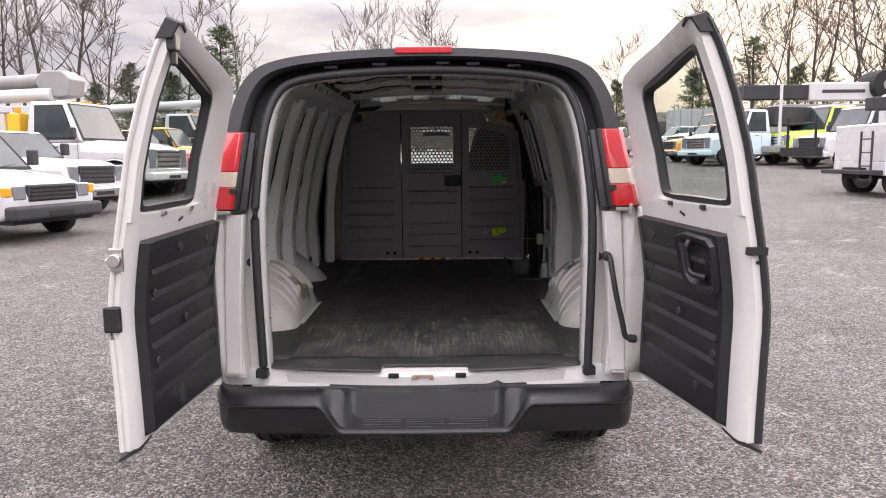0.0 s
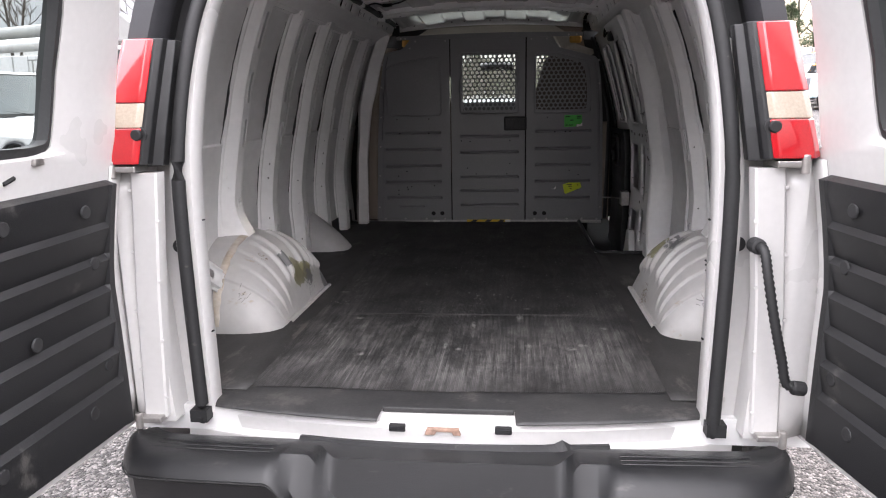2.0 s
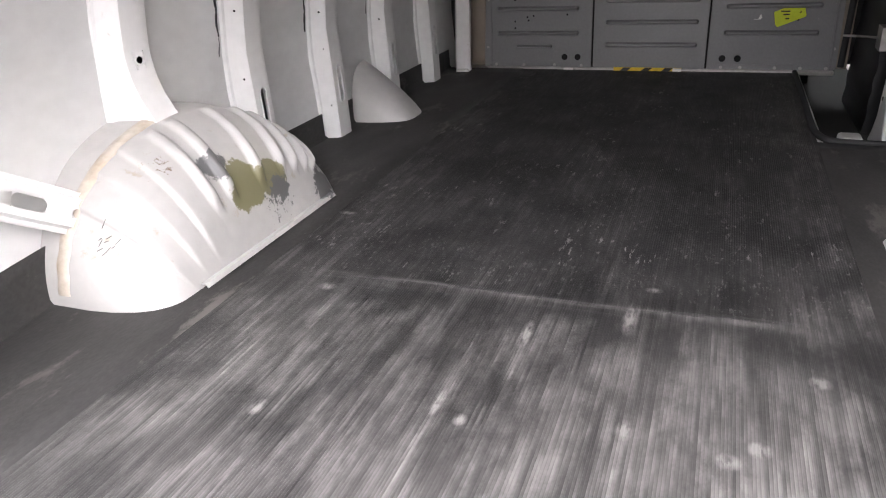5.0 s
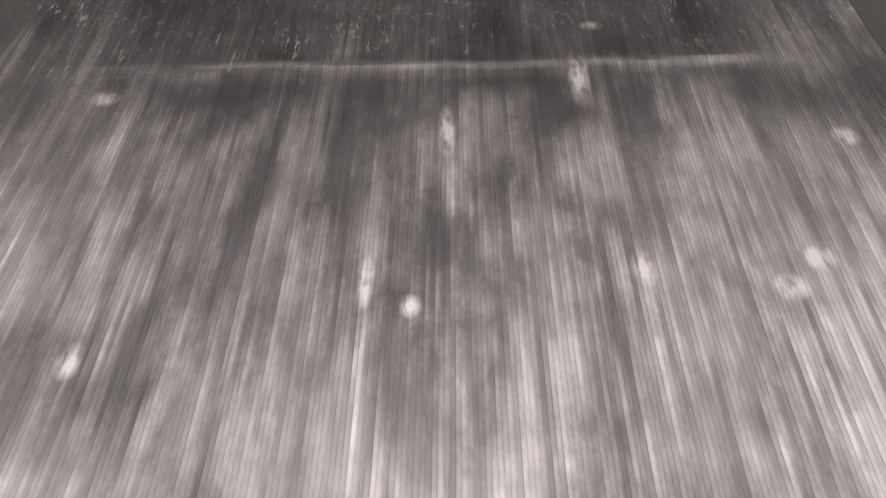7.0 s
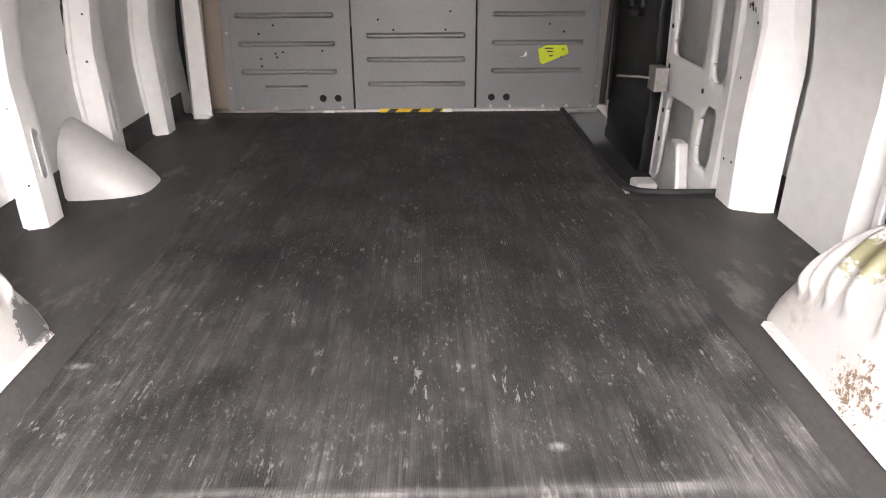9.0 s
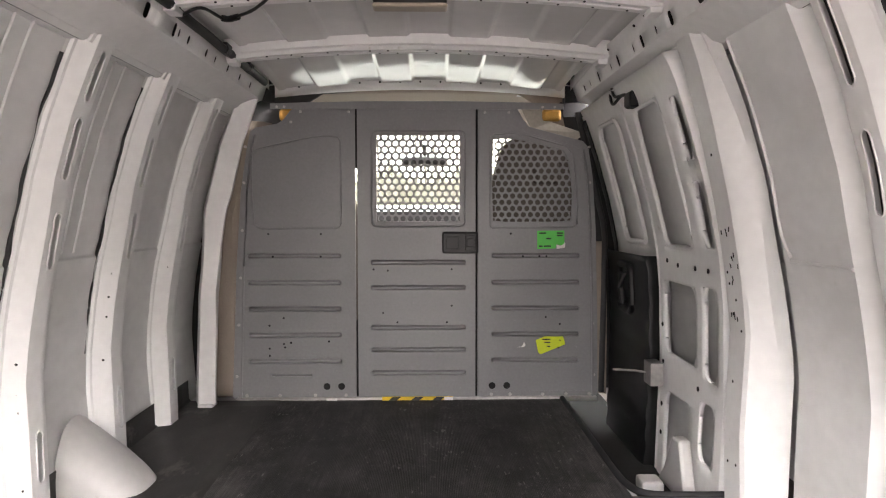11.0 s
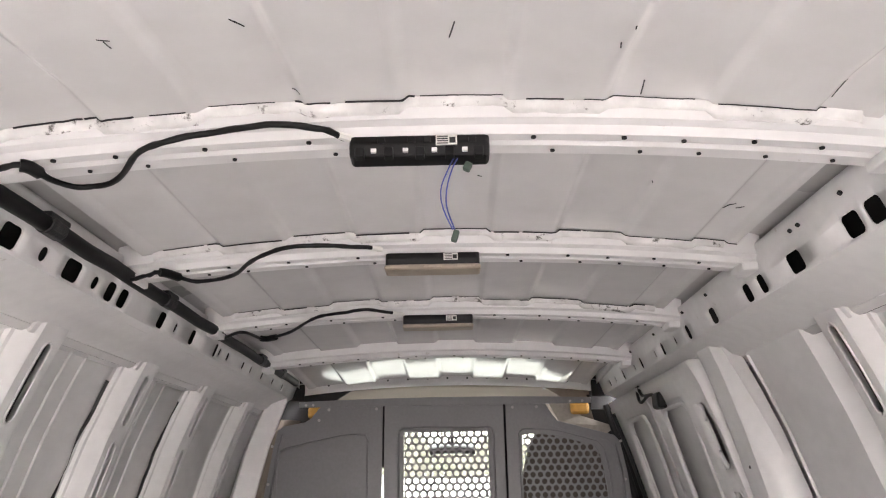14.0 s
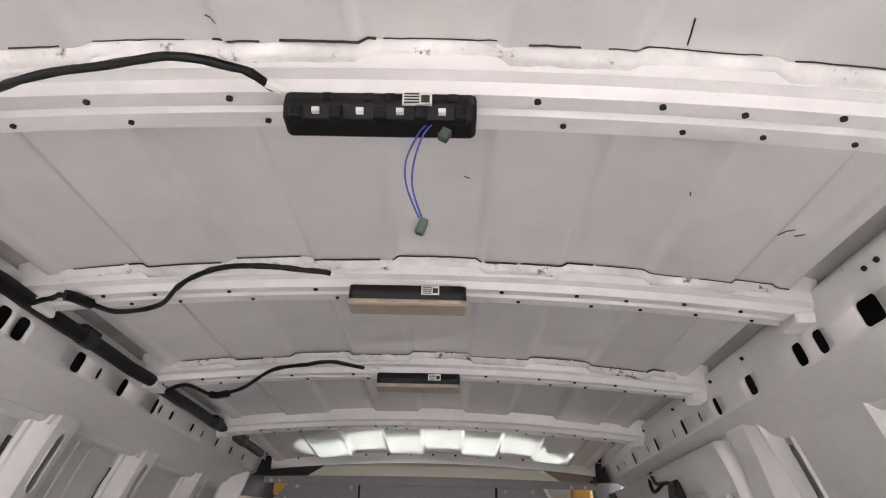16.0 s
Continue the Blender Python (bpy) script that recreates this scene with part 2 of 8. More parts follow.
def rubber_mat_material():
    """Black ribbed rubber with grey dust rubbed along the ribs, and scuffs."""
    m = material("rubber_mat", (0.0095, 0.0093, 0.0096), 0.55, vary=0.25, bump=0.25, fine=180, big=4.5, spec=0.22)
    n, l = m.node_tree.nodes, m.node_tree.links
    b = n["Principled BSDF"]
    old = b.inputs["Base Color"].links[0].from_socket
    co = n.new("ShaderNodeTexCoord")

    def noise_mask(scale, stretch, lo, hi, detail=8, rough=0.6):
        mp, t, r = n.new("ShaderNodeMapping"), n.new("ShaderNodeTexNoise"), n.new("ShaderNodeMapRange")
        mp.inputs["Scale"].default_value = stretch
        t.inputs["Scale"].default_value, t.inputs["Detail"].default_value, t.inputs["Roughness"].default_value = scale, detail, rough
        r.inputs["From Min"].default_value, r.inputs["From Max"].default_value = lo, hi
        l.new(co.outputs["Object"], mp.inputs["Vector"])
        l.new(mp.outputs["Vector"], t.inputs["Vector"])
        l.new(t.outputs["Fac"], r.inputs["Value"])
        return r.outputs["Result"]

    def times(x, y):
        k = n.new("ShaderNodeMath")
        k.operation = "MULTIPLY"
        l.new(x, k.inputs[0])
        l.new(y, k.inputs[1]) if not isinstance(y, float) else setattr(k.inputs[1], "default_value", y)
        return k.outputs[0]

    def plus(x, y):
        k = n.new("ShaderNodeMath")
        k.operation, k.use_clamp = "ADD", True
        l.new(x, k.inputs[0])
        l.new(y, k.inputs[1])
        return k.outputs[0]

    def math_node(op, x, y=None):
        k = n.new("ShaderNodeMath")
        k.operation = op
        l.new(x, k.inputs[0])
        if y is not None:
            k.inputs[1].default_value = y
        return k.outputs[0]

    def ranged(x, lo, hi, a=0.0, c=1.0):
        r = n.new("ShaderNodeMapRange")
        r.inputs["From Min"].default_value, r.inputs["From Max"].default_value = lo, hi
        r.inputs["To Min"].default_value, r.inputs["To Max"].default_value = a, c
        l.new(x, r.inputs["Value"])
        return r.outputs["Result"]

    sep = n.new("ShaderNodeSeparateXYZ")
    l.new(co.outputs["Object"], sep.inputs["Vector"])
    px, py = sep.outputs["X"], sep.outputs["Y"]
    # each rib holds its own share of dust; grooves less, their shade painted in
    q = math_node("DIVIDE", math_node("ADD", px, 0.60), 0.005)
    cell, within = math_node("FLOOR", q), math_node("FRACT", q)
    top = ranged(within, 0.84, 0.60, 0.72, 1.0)
    xy, rn = n.new("ShaderNodeCombineXYZ"), n.new("ShaderNodeTexNoise")
    l.new(math_node("MULTIPLY", cell, 0.33), xy.inputs["X"])
    l.new(math_node("MULTIPLY", py, 3.4), xy.inputs["Y"])
    rn.inputs["Scale"].default_value, rn.inputs["Detail"].default_value, rn.inputs["Roughness"].default_value = 1.0, 4, 0.6
    l.new(xy.outputs["Vector"], rn.inputs["Vector"])
    # a coarser share for bands of four or five ribs
    xy2, rn2 = n.new("ShaderNodeCombineXYZ"), n.new("ShaderNodeTexNoise")
    l.new(math_node("MULTIPLY", cell, 1.37), xy2.inputs["X"])
    l.new(math_node("MULTIPLY", py, 5.5), xy2.inputs["Y"])
    rn2.inputs["Scale"].default_value, rn2.inputs["Detail"].default_value = 1.0, 3
    l.new(xy2.outputs["Vector"], rn2.inputs["Vector"])
    rib_dust = times(times(top, ranged(rn.outputs["Fac"], 0.36, 0.68, 0.30, 1.0)), ranged(rn2.outputs["Fac"], 0.32, 0.66, 0.45, 1.15))
    # how much dust lies where: thick near the tail, thin on the clean dark middle ahead of the fold
    edge = plus(py, times(noise_mask(1.0, (6.0, 3.0, 1), 0.25, 0.75, 4), 0.16))
    clean = times(ranged(edge, 0.88, 1.04), ranged(math_node("ABSOLUTE", px), 0.58, 0.44))
    rim = times(ranged(plus(math_node("ABSOLUTE", px), times(noise_mask(1.0, (4.0, 4.0, 1), 0.25, 0.75, 4), 0.12)), 0.68, 0.54, 0.72, 1.0), ranged(plus(py, times(noise_mask(1.0, (5.0, 5.0, 1), 0.25, 0.75, 4), 0.16)), 0.20, 0.46, 0.40, 1.0))
    keep = times(ranged(clean, 0.0, 1.0, 1.0, 0.24), rim)
    patch = plus(times(noise_mask(1.0, (12.0, 6.5, 1), 0.42, 0.70, 8, 0.70), 0.85), ranged(noise_mask(2.4, (1, 1, 1), 0.30, 0.75), 0.0, 1.0, 0.05, 0.22))
    for x, y, sx, sy, k in ((0.50, 0.60, 0.28, 0.44, 0.65), (0.42, 0.36, 0.24, 0.2, 0.4), (-0.47, 0.72, 0.22, 0.44, 0.30), (0.05, 0.40, 0.40, 0.24, 0.34), (-0.14, 0.912, 0.40, 0.022, 0.55), (0.30, 0.925, 0.22, 0.022, 0.6), (-0.30, 0.20, 0.5, 0.22, 0.4)):
        mp, sc, r = n.new("ShaderNodeMapping"), n.new("ShaderNodeVectorMath"), n.new("ShaderNodeMapRange")
        mp.inputs["Location"].default_value = (-x / sx, -y / sy, 0)
        mp.inputs["Scale"].default_value = (1 / sx, 1 / sy, 0)
        sc.operation = "LENGTH"
        r.inputs["From Min"].default_value, r.inputs["From Max"].default_value = 1.25, 0.2
        l.new(co.outputs["Object"], mp.inputs["Vector"])
        l.new(mp.outputs["Vector"], sc.inputs[0])
        l.new(sc.outputs["Value"], r.inputs["Value"])
        patch = plus(patch, times(times(r.outputs["Result"], noise_mask(1.0, (9, 5.0, 1), 0.30, 0.62, 6)), k))
    film = times(times(noise_mask(5.0, (1, 0.8, 1), 0.36, 0.76), 0.14), ranged(clean, 0.0, 1.0, 1.0, 0.35))
    scuff = times(noise_mask(60.0, (1.8, 0.6, 1), 0.56, 0.62, 10, 0.8), noise_mask(3.1, (1, 1, 1), 0.44, 0.58))
    chip = times(noise_mask(80.0, (1.5, 0.34, 1), 0.59, 0.64, 3), times(noise_mask(3.6, (1, 1, 1), 0.44, 0.58), noise_mask(17.0, (1, 1, 1), 0.47, 0.60)))
    fac = plus(plus(times(times(rib_dust, patch), keep), film), times(plus(times(scuff, 0.45), times(chip, 0.85)), ranged(py, 0.86, 1.0, 0.12, 1.0)))
    # a few rubbed bare spots of plaster dust
    for x, y, sx, sy in ((0.02, 0.79, 0.008, 0.032), (-0.014, 0.53, 0.008, 0.010), (-0.42, 0.86, 0.014, 0.010), (0.49, 0.77, 0.012, 0.012), (0.19, 0.89, 0.010, 0.04), (-0.06, 0.56, 0.006, 0.022), (-0.57, 1.24, 0.018, 0.008), (0.22, 1.01, 0.012, 0.008), (0.36, 0.55, 0.012, 0.012), (-0.33, 0.47, 0.010, 0.014), (0.22, 0.575, 0.009, 0.016), (0.40, 0.585, 0.012, 0.012)):
        mp, s, r = n.new("ShaderNodeMapping"), n.new("ShaderNodeVectorMath"), n.new("ShaderNodeMapRange")
        mp.inputs["Location"].default_value = (-x / sx, -y / sy, 0)
        mp.inputs["Scale"].default_value = (1 / sx, 1 / sy, 0)
        s.operation = "LENGTH"
        r.inputs["From Min"].default_value, r.inputs["From Max"].default_value = 1.6, 0.4
        l.new(co.outputs["Object"], mp.inputs["Vector"])
        l.new(mp.outputs["Vector"], s.inputs[0])
        l.new(s.outputs["Value"], r.inputs["Value"])
        fac = plus(fac, times(r.outputs["Result"], noise_mask(60.0, (1.5, 0.5, 1), 0.36, 0.6)))
    # pale line along the crest of the fold
    crest = math_node("ABSOLUTE", math_node("SUBTRACT", plus(py, times(noise_mask(1.0, (3.0, 0.2, 1), 0.2, 0.8, 3), 0.03)), 0.936))
    line = times(ranged(crest, 0.013, 0.003), times(ranged(math_node("ABSOLUTE", px), 0.5, 0.36), noise_mask(1.0, (16.0, 2.0, 1), 0.30, 0.66, 4)))
    fac = plus(fac, times(line, 0.32))
    mx = n.new("ShaderNodeMix")
    mx.data_type = "RGBA"
    mx.inputs["B"].default_value = (0.175, 0.167, 0.162, 1)
    l.new(fac, mx.inputs["Factor"])
    l.new(old, mx.inputs["A"])
    l.new(mx.outputs["Result"], b.inputs["Base Color"])
    return m


M_MAT = rubber_mat_material()
M_FLAP = material("rubber_flap", (0.034, 0.0328, 0.0325), 0.55, vary=0.25, bump=0.25, fine=130, big=5, col2=(0.014, 0.0138, 0.0142), stain=(0.062, 0.058, 0.055), stain_at=0.56, stain_scale=7)
M_BORDER = material("rubber_border", (0.033, 0.0315, 0.030), 0.62, vary=0.25, bump=0.25, fine=110, big=5, col2=(0.018, 0.0172, 0.0168), stain=(0.078, 0.072, 0.067), stain_at=0.57, stain_scale=6, stretch=(1.6, 0.6, 1))


# ---- mesh tools ----
def thing(name, label, category, at=(0, 0, 0), group="", kind=""):
    e = new(name)
    e.location = at
    e.empty_display_size = 0.1
    return tagged(e, label, category, group, kind)


def part(name, bm, mat, parent=None, label="", smooth=0, bevel=0.0, thick=0.0, segs=2):
    """Links a bmesh, given in the root's own frame or the world's, as one mesh object under a thing or a part."""
    me = bpy.data.meshes.new(name)
    bmesh.ops.recalc_face_normals(bm, faces=bm.faces[:])
    bm.to_mesh(me)
    bm.free()
    ob = new(name, me)
    me.materials.append(mat)
    if smooth:
        for p in me.polygons:
            p.use_smooth = True
        me.set_sharp_from_angle(angle=radians(smooth))
    if thick:
        k = ob.modifiers.new("thickness", "SOLIDIFY")
        k.thickness, k.offset = thick, 0
    if bevel:
        k = ob.modifiers.new("bevel", "BEVEL")
        k.width, k.segments, k.limit_method, k.angle_limit = bevel, segs, "ANGLE", radians(35)
        k.harden_normals = False
    if parent is not None:
        ob.parent = parent
        if parent.type == "EMPTY":
            ob.matrix_parent_inverse = Matrix.Translation(-parent.location)
    if label:
        ob["label"] = label
    return ob


def pieces(name, bm, mat, parent, label="", **k):
    """Each loose piece of a bmesh as a part of its own."""
    left = set(bm.verts)
    while left:
        todo, found = [left.pop()], []
        while todo:
            v = todo.pop()
            found.append(v)
            for e in v.link_edges:
                o = e.other_vert(v)
                if o in left:
                    left.discard(o)
                    todo.append(o)
        one, made = bmesh.new(), {}
        for v in found:
            made[v] = one.verts.new(v.co)
        for f in {f for v in found for f in v.link_faces}:
            one.faces.new([made[v] for v in f.verts])
        part(name, one, mat, parent, label, **k)
    bm.free()


def box(bm, x0, x1, y0, y1, z0, z1, m=None):
    v = [bm.verts.new((x, y, z)) for x in (x0, x1) for y in (y0, y1) for z in (z0, z1)]
    for f in ((0, 1, 3, 2), (4, 6, 7, 5), (0, 4, 5, 1), (2, 3, 7, 6), (0, 2, 6, 4), (1, 5, 7, 3)):
        bm.faces.new([v[i] for i in f])
    if m is not None:
        bmesh.ops.transform(bm, matrix=m, verts=v)
    return v


def boxed(*a, **k):
    bm = bmesh.new()
    box(bm, *a, **k)
    return bm


def loft(bm, rows, closed=False, caps=False):
    """Skins rows of points; each row is a section. closed joins a row's ends; caps fill the first and last."""
    vs = [[bm.verts.new(p) for p in r] for r in rows]
    k = len(rows[0])
    for a, b in zip(vs, vs[1:]):
        for i in range(k if closed else k - 1):
            j = (i + 1) % k
            bm.faces.new((a[i], a[j], b[j], b[i]))
    if caps:
        bm.faces.new(vs[0])
        bm.faces.new(vs[-1])
    return vs


def prism(bm, pts, fn, a, b):
    """A polygon in (u, v), drawn out from a to b; fn(u, v, w) gives the place."""
    lo, hi = [bm.verts.new(fn(u, v, a)) for u, v in pts], [bm.verts.new(fn(u, v, b)) for u, v in pts]
    k = len(pts)
    bm.faces.new(lo)
    bm.faces.new(hi[::-1])
    for i in range(k):
        bm.faces.new((lo[i], hi[i], hi[(i + 1) % k], lo[(i + 1) % k]))


def tube(bm, path, r, seg=8, radii=None):
    path = [Vector(p) for p in path]
    rows, up = [], Vector((0, 0, 1))
    for i, p in enumerate(path):
        d = (path[min(i + 1, len(path) - 1)] - path[max(i - 1, 0)]).normalized()
        s = d.cross(up)
        if s.length < 0.05:
            s = d.cross(Vector((1, 0, 0)))
        s.normalize()
        t = s.cross(d)
        q = radii[i] if radii else r
        rows.append([p + q * (math.cos(a) * s + math.sin(a) * t) for a in (2 * math.pi * k / seg for k in range(seg))])
    loft(bm, rows, True, True)


def curve_pts(pts, n=8):
    """A smooth line through points."""
    pts = [Vector(p) for p in pts]
    out = []
    for i in range(len(pts) - 1):
        p0, p1, p2, p3 = pts[max(i - 1, 0)], pts[i], pts[i + 1], pts[min(i + 2, len(pts) - 1)]
        for k in range(n):
            t = k / n
            out.append(0.5 * ((2 * p1) + (p2 - p0) * t + (2 * p0 - 5 * p1 + 4 * p2 - p3) * t * t + (3 * p1 - p0 - 3 * p2 + p3) * t ** 3))
    return out + [pts[-1]]


def disc(bm, c, r, axis, depth, seg=10):
    a = Vector(axis).normalized()
    tube(bm, [Vector(c), Vector(c) + a * depth], r, seg)


def sheet(bm, us, vs, fn, holes=()):
    """A sheet over the u and v steps with rectangular holes (u0, u1, v0, v1)."""
    us = sorted(set(us) | {h[i] for h in holes for i in (0, 1)})
    vs = sorted(set(vs) | {h[i] for h in holes for i in (2, 3)})
    grid = {}

    def at(u, v):
        if (u, v) not in grid:
            grid[u, v] = bm.verts.new(fn(u, v))
        return grid[u, v]
    for u0, u1 in zip(us, us[1:]):
        for v0, v1 in zip(vs, vs[1:]):
            um, vm = (u0 + u1) / 2, (v0 + v1) / 2
            if any(h[0] < um < h[1] and h[2] < vm < h[3] for h in holes):
                continue
            bm.faces.new((at(u0, v0), at(u1, v0), at(u1, v1), at(u0, v1)))


def fillets(bm, fn, holes, r, n=4):
    """Rounds the corners of a sheet's rectangular holes; r is (ru, rv)."""
    for u0, u1, v0, v1 in holes:
        ru, rv = min(r[0], (u1 - u0) / 2), min(r[1], (v1 - v0) / 2)
        for u, du in ((u0, ru), (u1, -ru)):
            for v, dv in ((v0, rv), (v1, -rv)):
                arc = [(u + du * (1 - math.sin(radians(90 * k / n))), v + dv * (1 - math.cos(radians(90 * k / n)))) for k in range(n + 1)]
                bm.faces.new([bm.verts.new(fn(a, c)) for a, c in [(u, v)] + arc])


def lerp_table(tab, v):
    return float(np.interp(v, [a for a, _ in tab], [b for _, b in tab]))


def steps(a, b, n):
    return [a + (b - a) * i / n for i in range(n + 1)]


def rounded(x0, x1, z0, z1, r, n=4):
    pts = []
    for cx, cz, a0 in ((x1 - r, z1 - r, 0), (x0 + r, z1 - r, 90), (x0 + r, z0 + r, 180), (x1 - r, z0 + r, 270)):
        for k in range(n + 1):
            a = radians(a0 + 90 * k / n)
            pts.append((cx + r * math.cos(a), cz + r * math.sin(a)))
    return pts


# ---- ground ----
def gravel_material():
    m = material("gravel", (0.118, 0.108, 0.104), 0.9, vary=0.3, bump=0, big=0.5, fine=9, col2=(0.085, 0.08, 0.077), stain=(0.17, 0.16, 0.15), stain_at=0.58, stain_scale=1.1)
    n, l = m.node_tree.nodes, m.node_tree.links
    b = n["Principled BSDF"]
    old = b.inputs["Base Color"].links[0].from_socket
    co, v, r, mx, bp = n.new("ShaderNodeTexCoord"), n.new("ShaderNodeTexVoronoi"), n.new("ShaderNodeMapRange"), n.new("ShaderNodeMix"), n.new("ShaderNodeBump")
    v.inputs["Scale"].default_value = 84
    l.new(co.outputs["Object"], v.inputs["Vector"])
    sp = n.new("ShaderNodeSeparateColor")
    l.new(v.outputs["Color"], sp.inputs["Color"])
    r.inputs["To Min"].default_value, r.inputs["To Max"].default_value = 0.34, 2.4
    pw = n.new("ShaderNodeMath")
    pw.operation = "POWER"
    pw.inputs[1].default_value = 2.2
    l.new(sp.outputs["Red"], pw.inputs[0])
    l.new(pw.outputs[0], r.inputs["Value"])
    mx.data_type, mx.blend_type = "RGBA", "MULTIPLY"
    mx.inputs["Factor"].default_value = 1
    l.new(old, mx.inputs["A"])
    l.new(r.outputs["Result"], mx.inputs["B"])
    l.new(mx.outputs["Result"], b.inputs["Base Color"])
    bp.inputs["Strength"].default_value, bp.inputs["Distance"].default_value = 1.0, 0.02
    bp.invert = True
    l.new(v.outputs["Distance"], bp.inputs["Height"])
    l.new(bp.outputs["Normal"], b.inputs["Normal"])
    return m


M_GRAVEL = gravel_material()
M_STONE = material("stone", (0.20, 0.187, 0.178), 0.85, vary=0.3, bump=0.2, col2=(0.1, 0.095, 0.09), big=9, fine=80)
bm = bmesh.new()
sheet(bm, [-3000, -300, -40, -12, 0, 12, 40, 300, 3000], [-3000, -200, -12, 0, 6, 12, 40, 100, 300, 3000], lambda u, v: (u, v, 0.036 * (min(v, 300) - 6) if v > 6 else 0.0))
tagged(part("ground", bm, M_GRAVEL), "dark grey crushed gravel yard, uneven and dry", "ground", kind="structure")

rng = random.Random(5)
verts, faces = [], []
for i in range(11000):
    r = rng.random()
    x, y = rng.uniform(-5.5, 5.5), -2.6 + 9 * r * r
    s = rng.uniform(0.004, 0.012) * (1 + 0.1 * max(0, y))
    k = len(verts)
    ang = rng.uniform(0, 3)
    for j in range(5):
        a = ang + j * 2 * math.pi / 5
        q = s * rng.uniform(0.7, 1.2)
        verts.append((x + q * math.cos(a), y + q * math.sin(a), -0.002))
        faces.append((k + j, k + (j + 1) % 5, k + 5))
    verts.append((x, y, s * rng.uniform(0.45, 0.9)))
me = bpy.data.meshes.new("gravel_stones")
me.from_pydata(verts, [], faces)
me.materials.append(M_STONE)
tagged(new("gravel_stones", me), "loose pale and dark stones lying on the gravel", "gravel", kind="stuff")

# ---- the van: plan ----
SKIN = [(0.60, 0.992), (0.68, 0.992), (0.80, 1.0), (0.95, 1.01), (1.05, 1.005), (1.20, 0.988), (1.30, 0.97), (1.45, 0.933), (1.55, 0.911), (1.70, 0.867), (1.80, 0.83), (1.90, 0.788), (2.0, 0.735)]
RIB = [(0.60, 0.928), (0.68, 0.928), (0.80, 0.930), (0.95, 0.934), (1.05, 0.938), (1.12, 0.932), (1.20, 0.921), (1.30, 0.904), (1.45, 0.874), (1.55, 0.856), (1.70, 0.812), (1.80, 0.775), (1.90, 0.733), (2.0, 0.68)]
SKIN_GAP = 0.055
OPEN = [(0.655, 0.655), (0.657, 0.80), (0.660, 1.0), (0.660, 1.2), (0.655, 1.35), (0.640, 1.50), (0.620, 1.62), (0.594, 1.72), (0.560, 1.79), (0.515, 1.828), (0.44, 1.848), (0.33, 1.862), (0.17, 1.873), (0, 1.877)]
OUTER = [(0.800, 0.64), (0.815, 0.80), (0.832, 1.0), (0.848, 1.2), (0.846, 1.35), (0.812, 1.50), (0.781, 1.63), (0.752, 1.75), (0.705, 1.845), (0.640, 1.905), (0.53, 1.938), (0.38, 1.956), (0.18, 1.968), (0, 1.971)]


def rib_x(z):
    return lerp_table(RIB, z)


def skin_x(z):
    return lerp_table(SKIN, z)


def lean(z):
    """How far the van's tail leans forward with height."""
    return 0.15 * (max(z - 1.35, 0) / 0.6) ** 1.4


def tail(x, z, dy=0.0):
    """A place on the leaning tail from its outline as seen straight from behind."""
    y = lean(z)
    k = (2.84 + y) / 2.84
    return Vector((x * k, y + dy, 1.548 + (z - 1.548) * k))


def ring(f, dy, lo=0, hi=99, side=0):
    """The opening's outline spread by f towards the body's outline, over both sides or one."""
    half = [((1 - f) * a[0] + f * b[0], (1 - f) * a[1] + f * b[1]) for a, b in zip(OPEN, OUTER)][lo:hi]
    half = [(q.x, q.y) for q in curve_pts([(x, z, 0) for x, z in half], 3)]
    if side:
        return [tail(side * x, z, dy) for x, z in half]
    return [tail(-x, z, dy) for x, z in half] + [tail(x, z, dy) for x, z in half[::-1] if x > 1e-6]


def roof_z(x, y=1.5):
    """The roof sheet's under side, with its lengthwise flutes."""
    flute = 0.0045 * math.tanh(16 * math.sin(2 * math.pi * (x + 0.03) / 0.265))
    return 2.070 - 0.115 * min(abs(x), 0.585) ** 2 - 0.012 * max(0, y - 1.2) - 0.045 * max(0, y - 2.5) - 0.35 * max(0, 0.95 - y) ** 2 + flute * (1 if abs(x) < 0.565 else 0)


van = thing("cargo_van", "white cargo van with both rear doors open, standing on gravel", "van", (0, 2.4, 0))

# tail frame: flange, seal seat, jamb and outer face
bm = bmesh.new()
loft(bm, [ring(0.14, 0.13), ring(0.03, 0.122), ring(0.0, 0.112), ring(0.0, 0.064), ring(0.03, 0.052), ring(0.14, 0.05)])
part("door_opening_flange", bm, M_WHITE, van, "white painted inner flange of the rear opening", smooth=35)
for s in (-1, 1):
    bm = bmesh.new()
    loft(bm, [ring(0.14, 0.052, 0, 7, s), ring(0.33, 0.056, 0, 7, s), ring(0.36, 0.08, 0, 7, s), ring(0.60, 0.085, 0, 7, s), ring(0.62, 0.04, 0, 7, s)])
    part("door_jamb", bm, M_WHITE, van, "white painted door jamb with a channel", smooth=35)
    bm = bmesh.new()
    loft(bm, [ring(0.14, 0.052, 6, 10, s), ring(0.30, 0.056, 6, 10, s)])
    part("corner_lip", bm, M_WHITE, van, "white painted lip round the top corner", smooth=35)
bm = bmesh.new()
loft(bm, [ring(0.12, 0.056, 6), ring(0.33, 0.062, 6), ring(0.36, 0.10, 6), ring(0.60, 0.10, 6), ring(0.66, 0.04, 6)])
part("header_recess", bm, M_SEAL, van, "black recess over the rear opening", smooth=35)
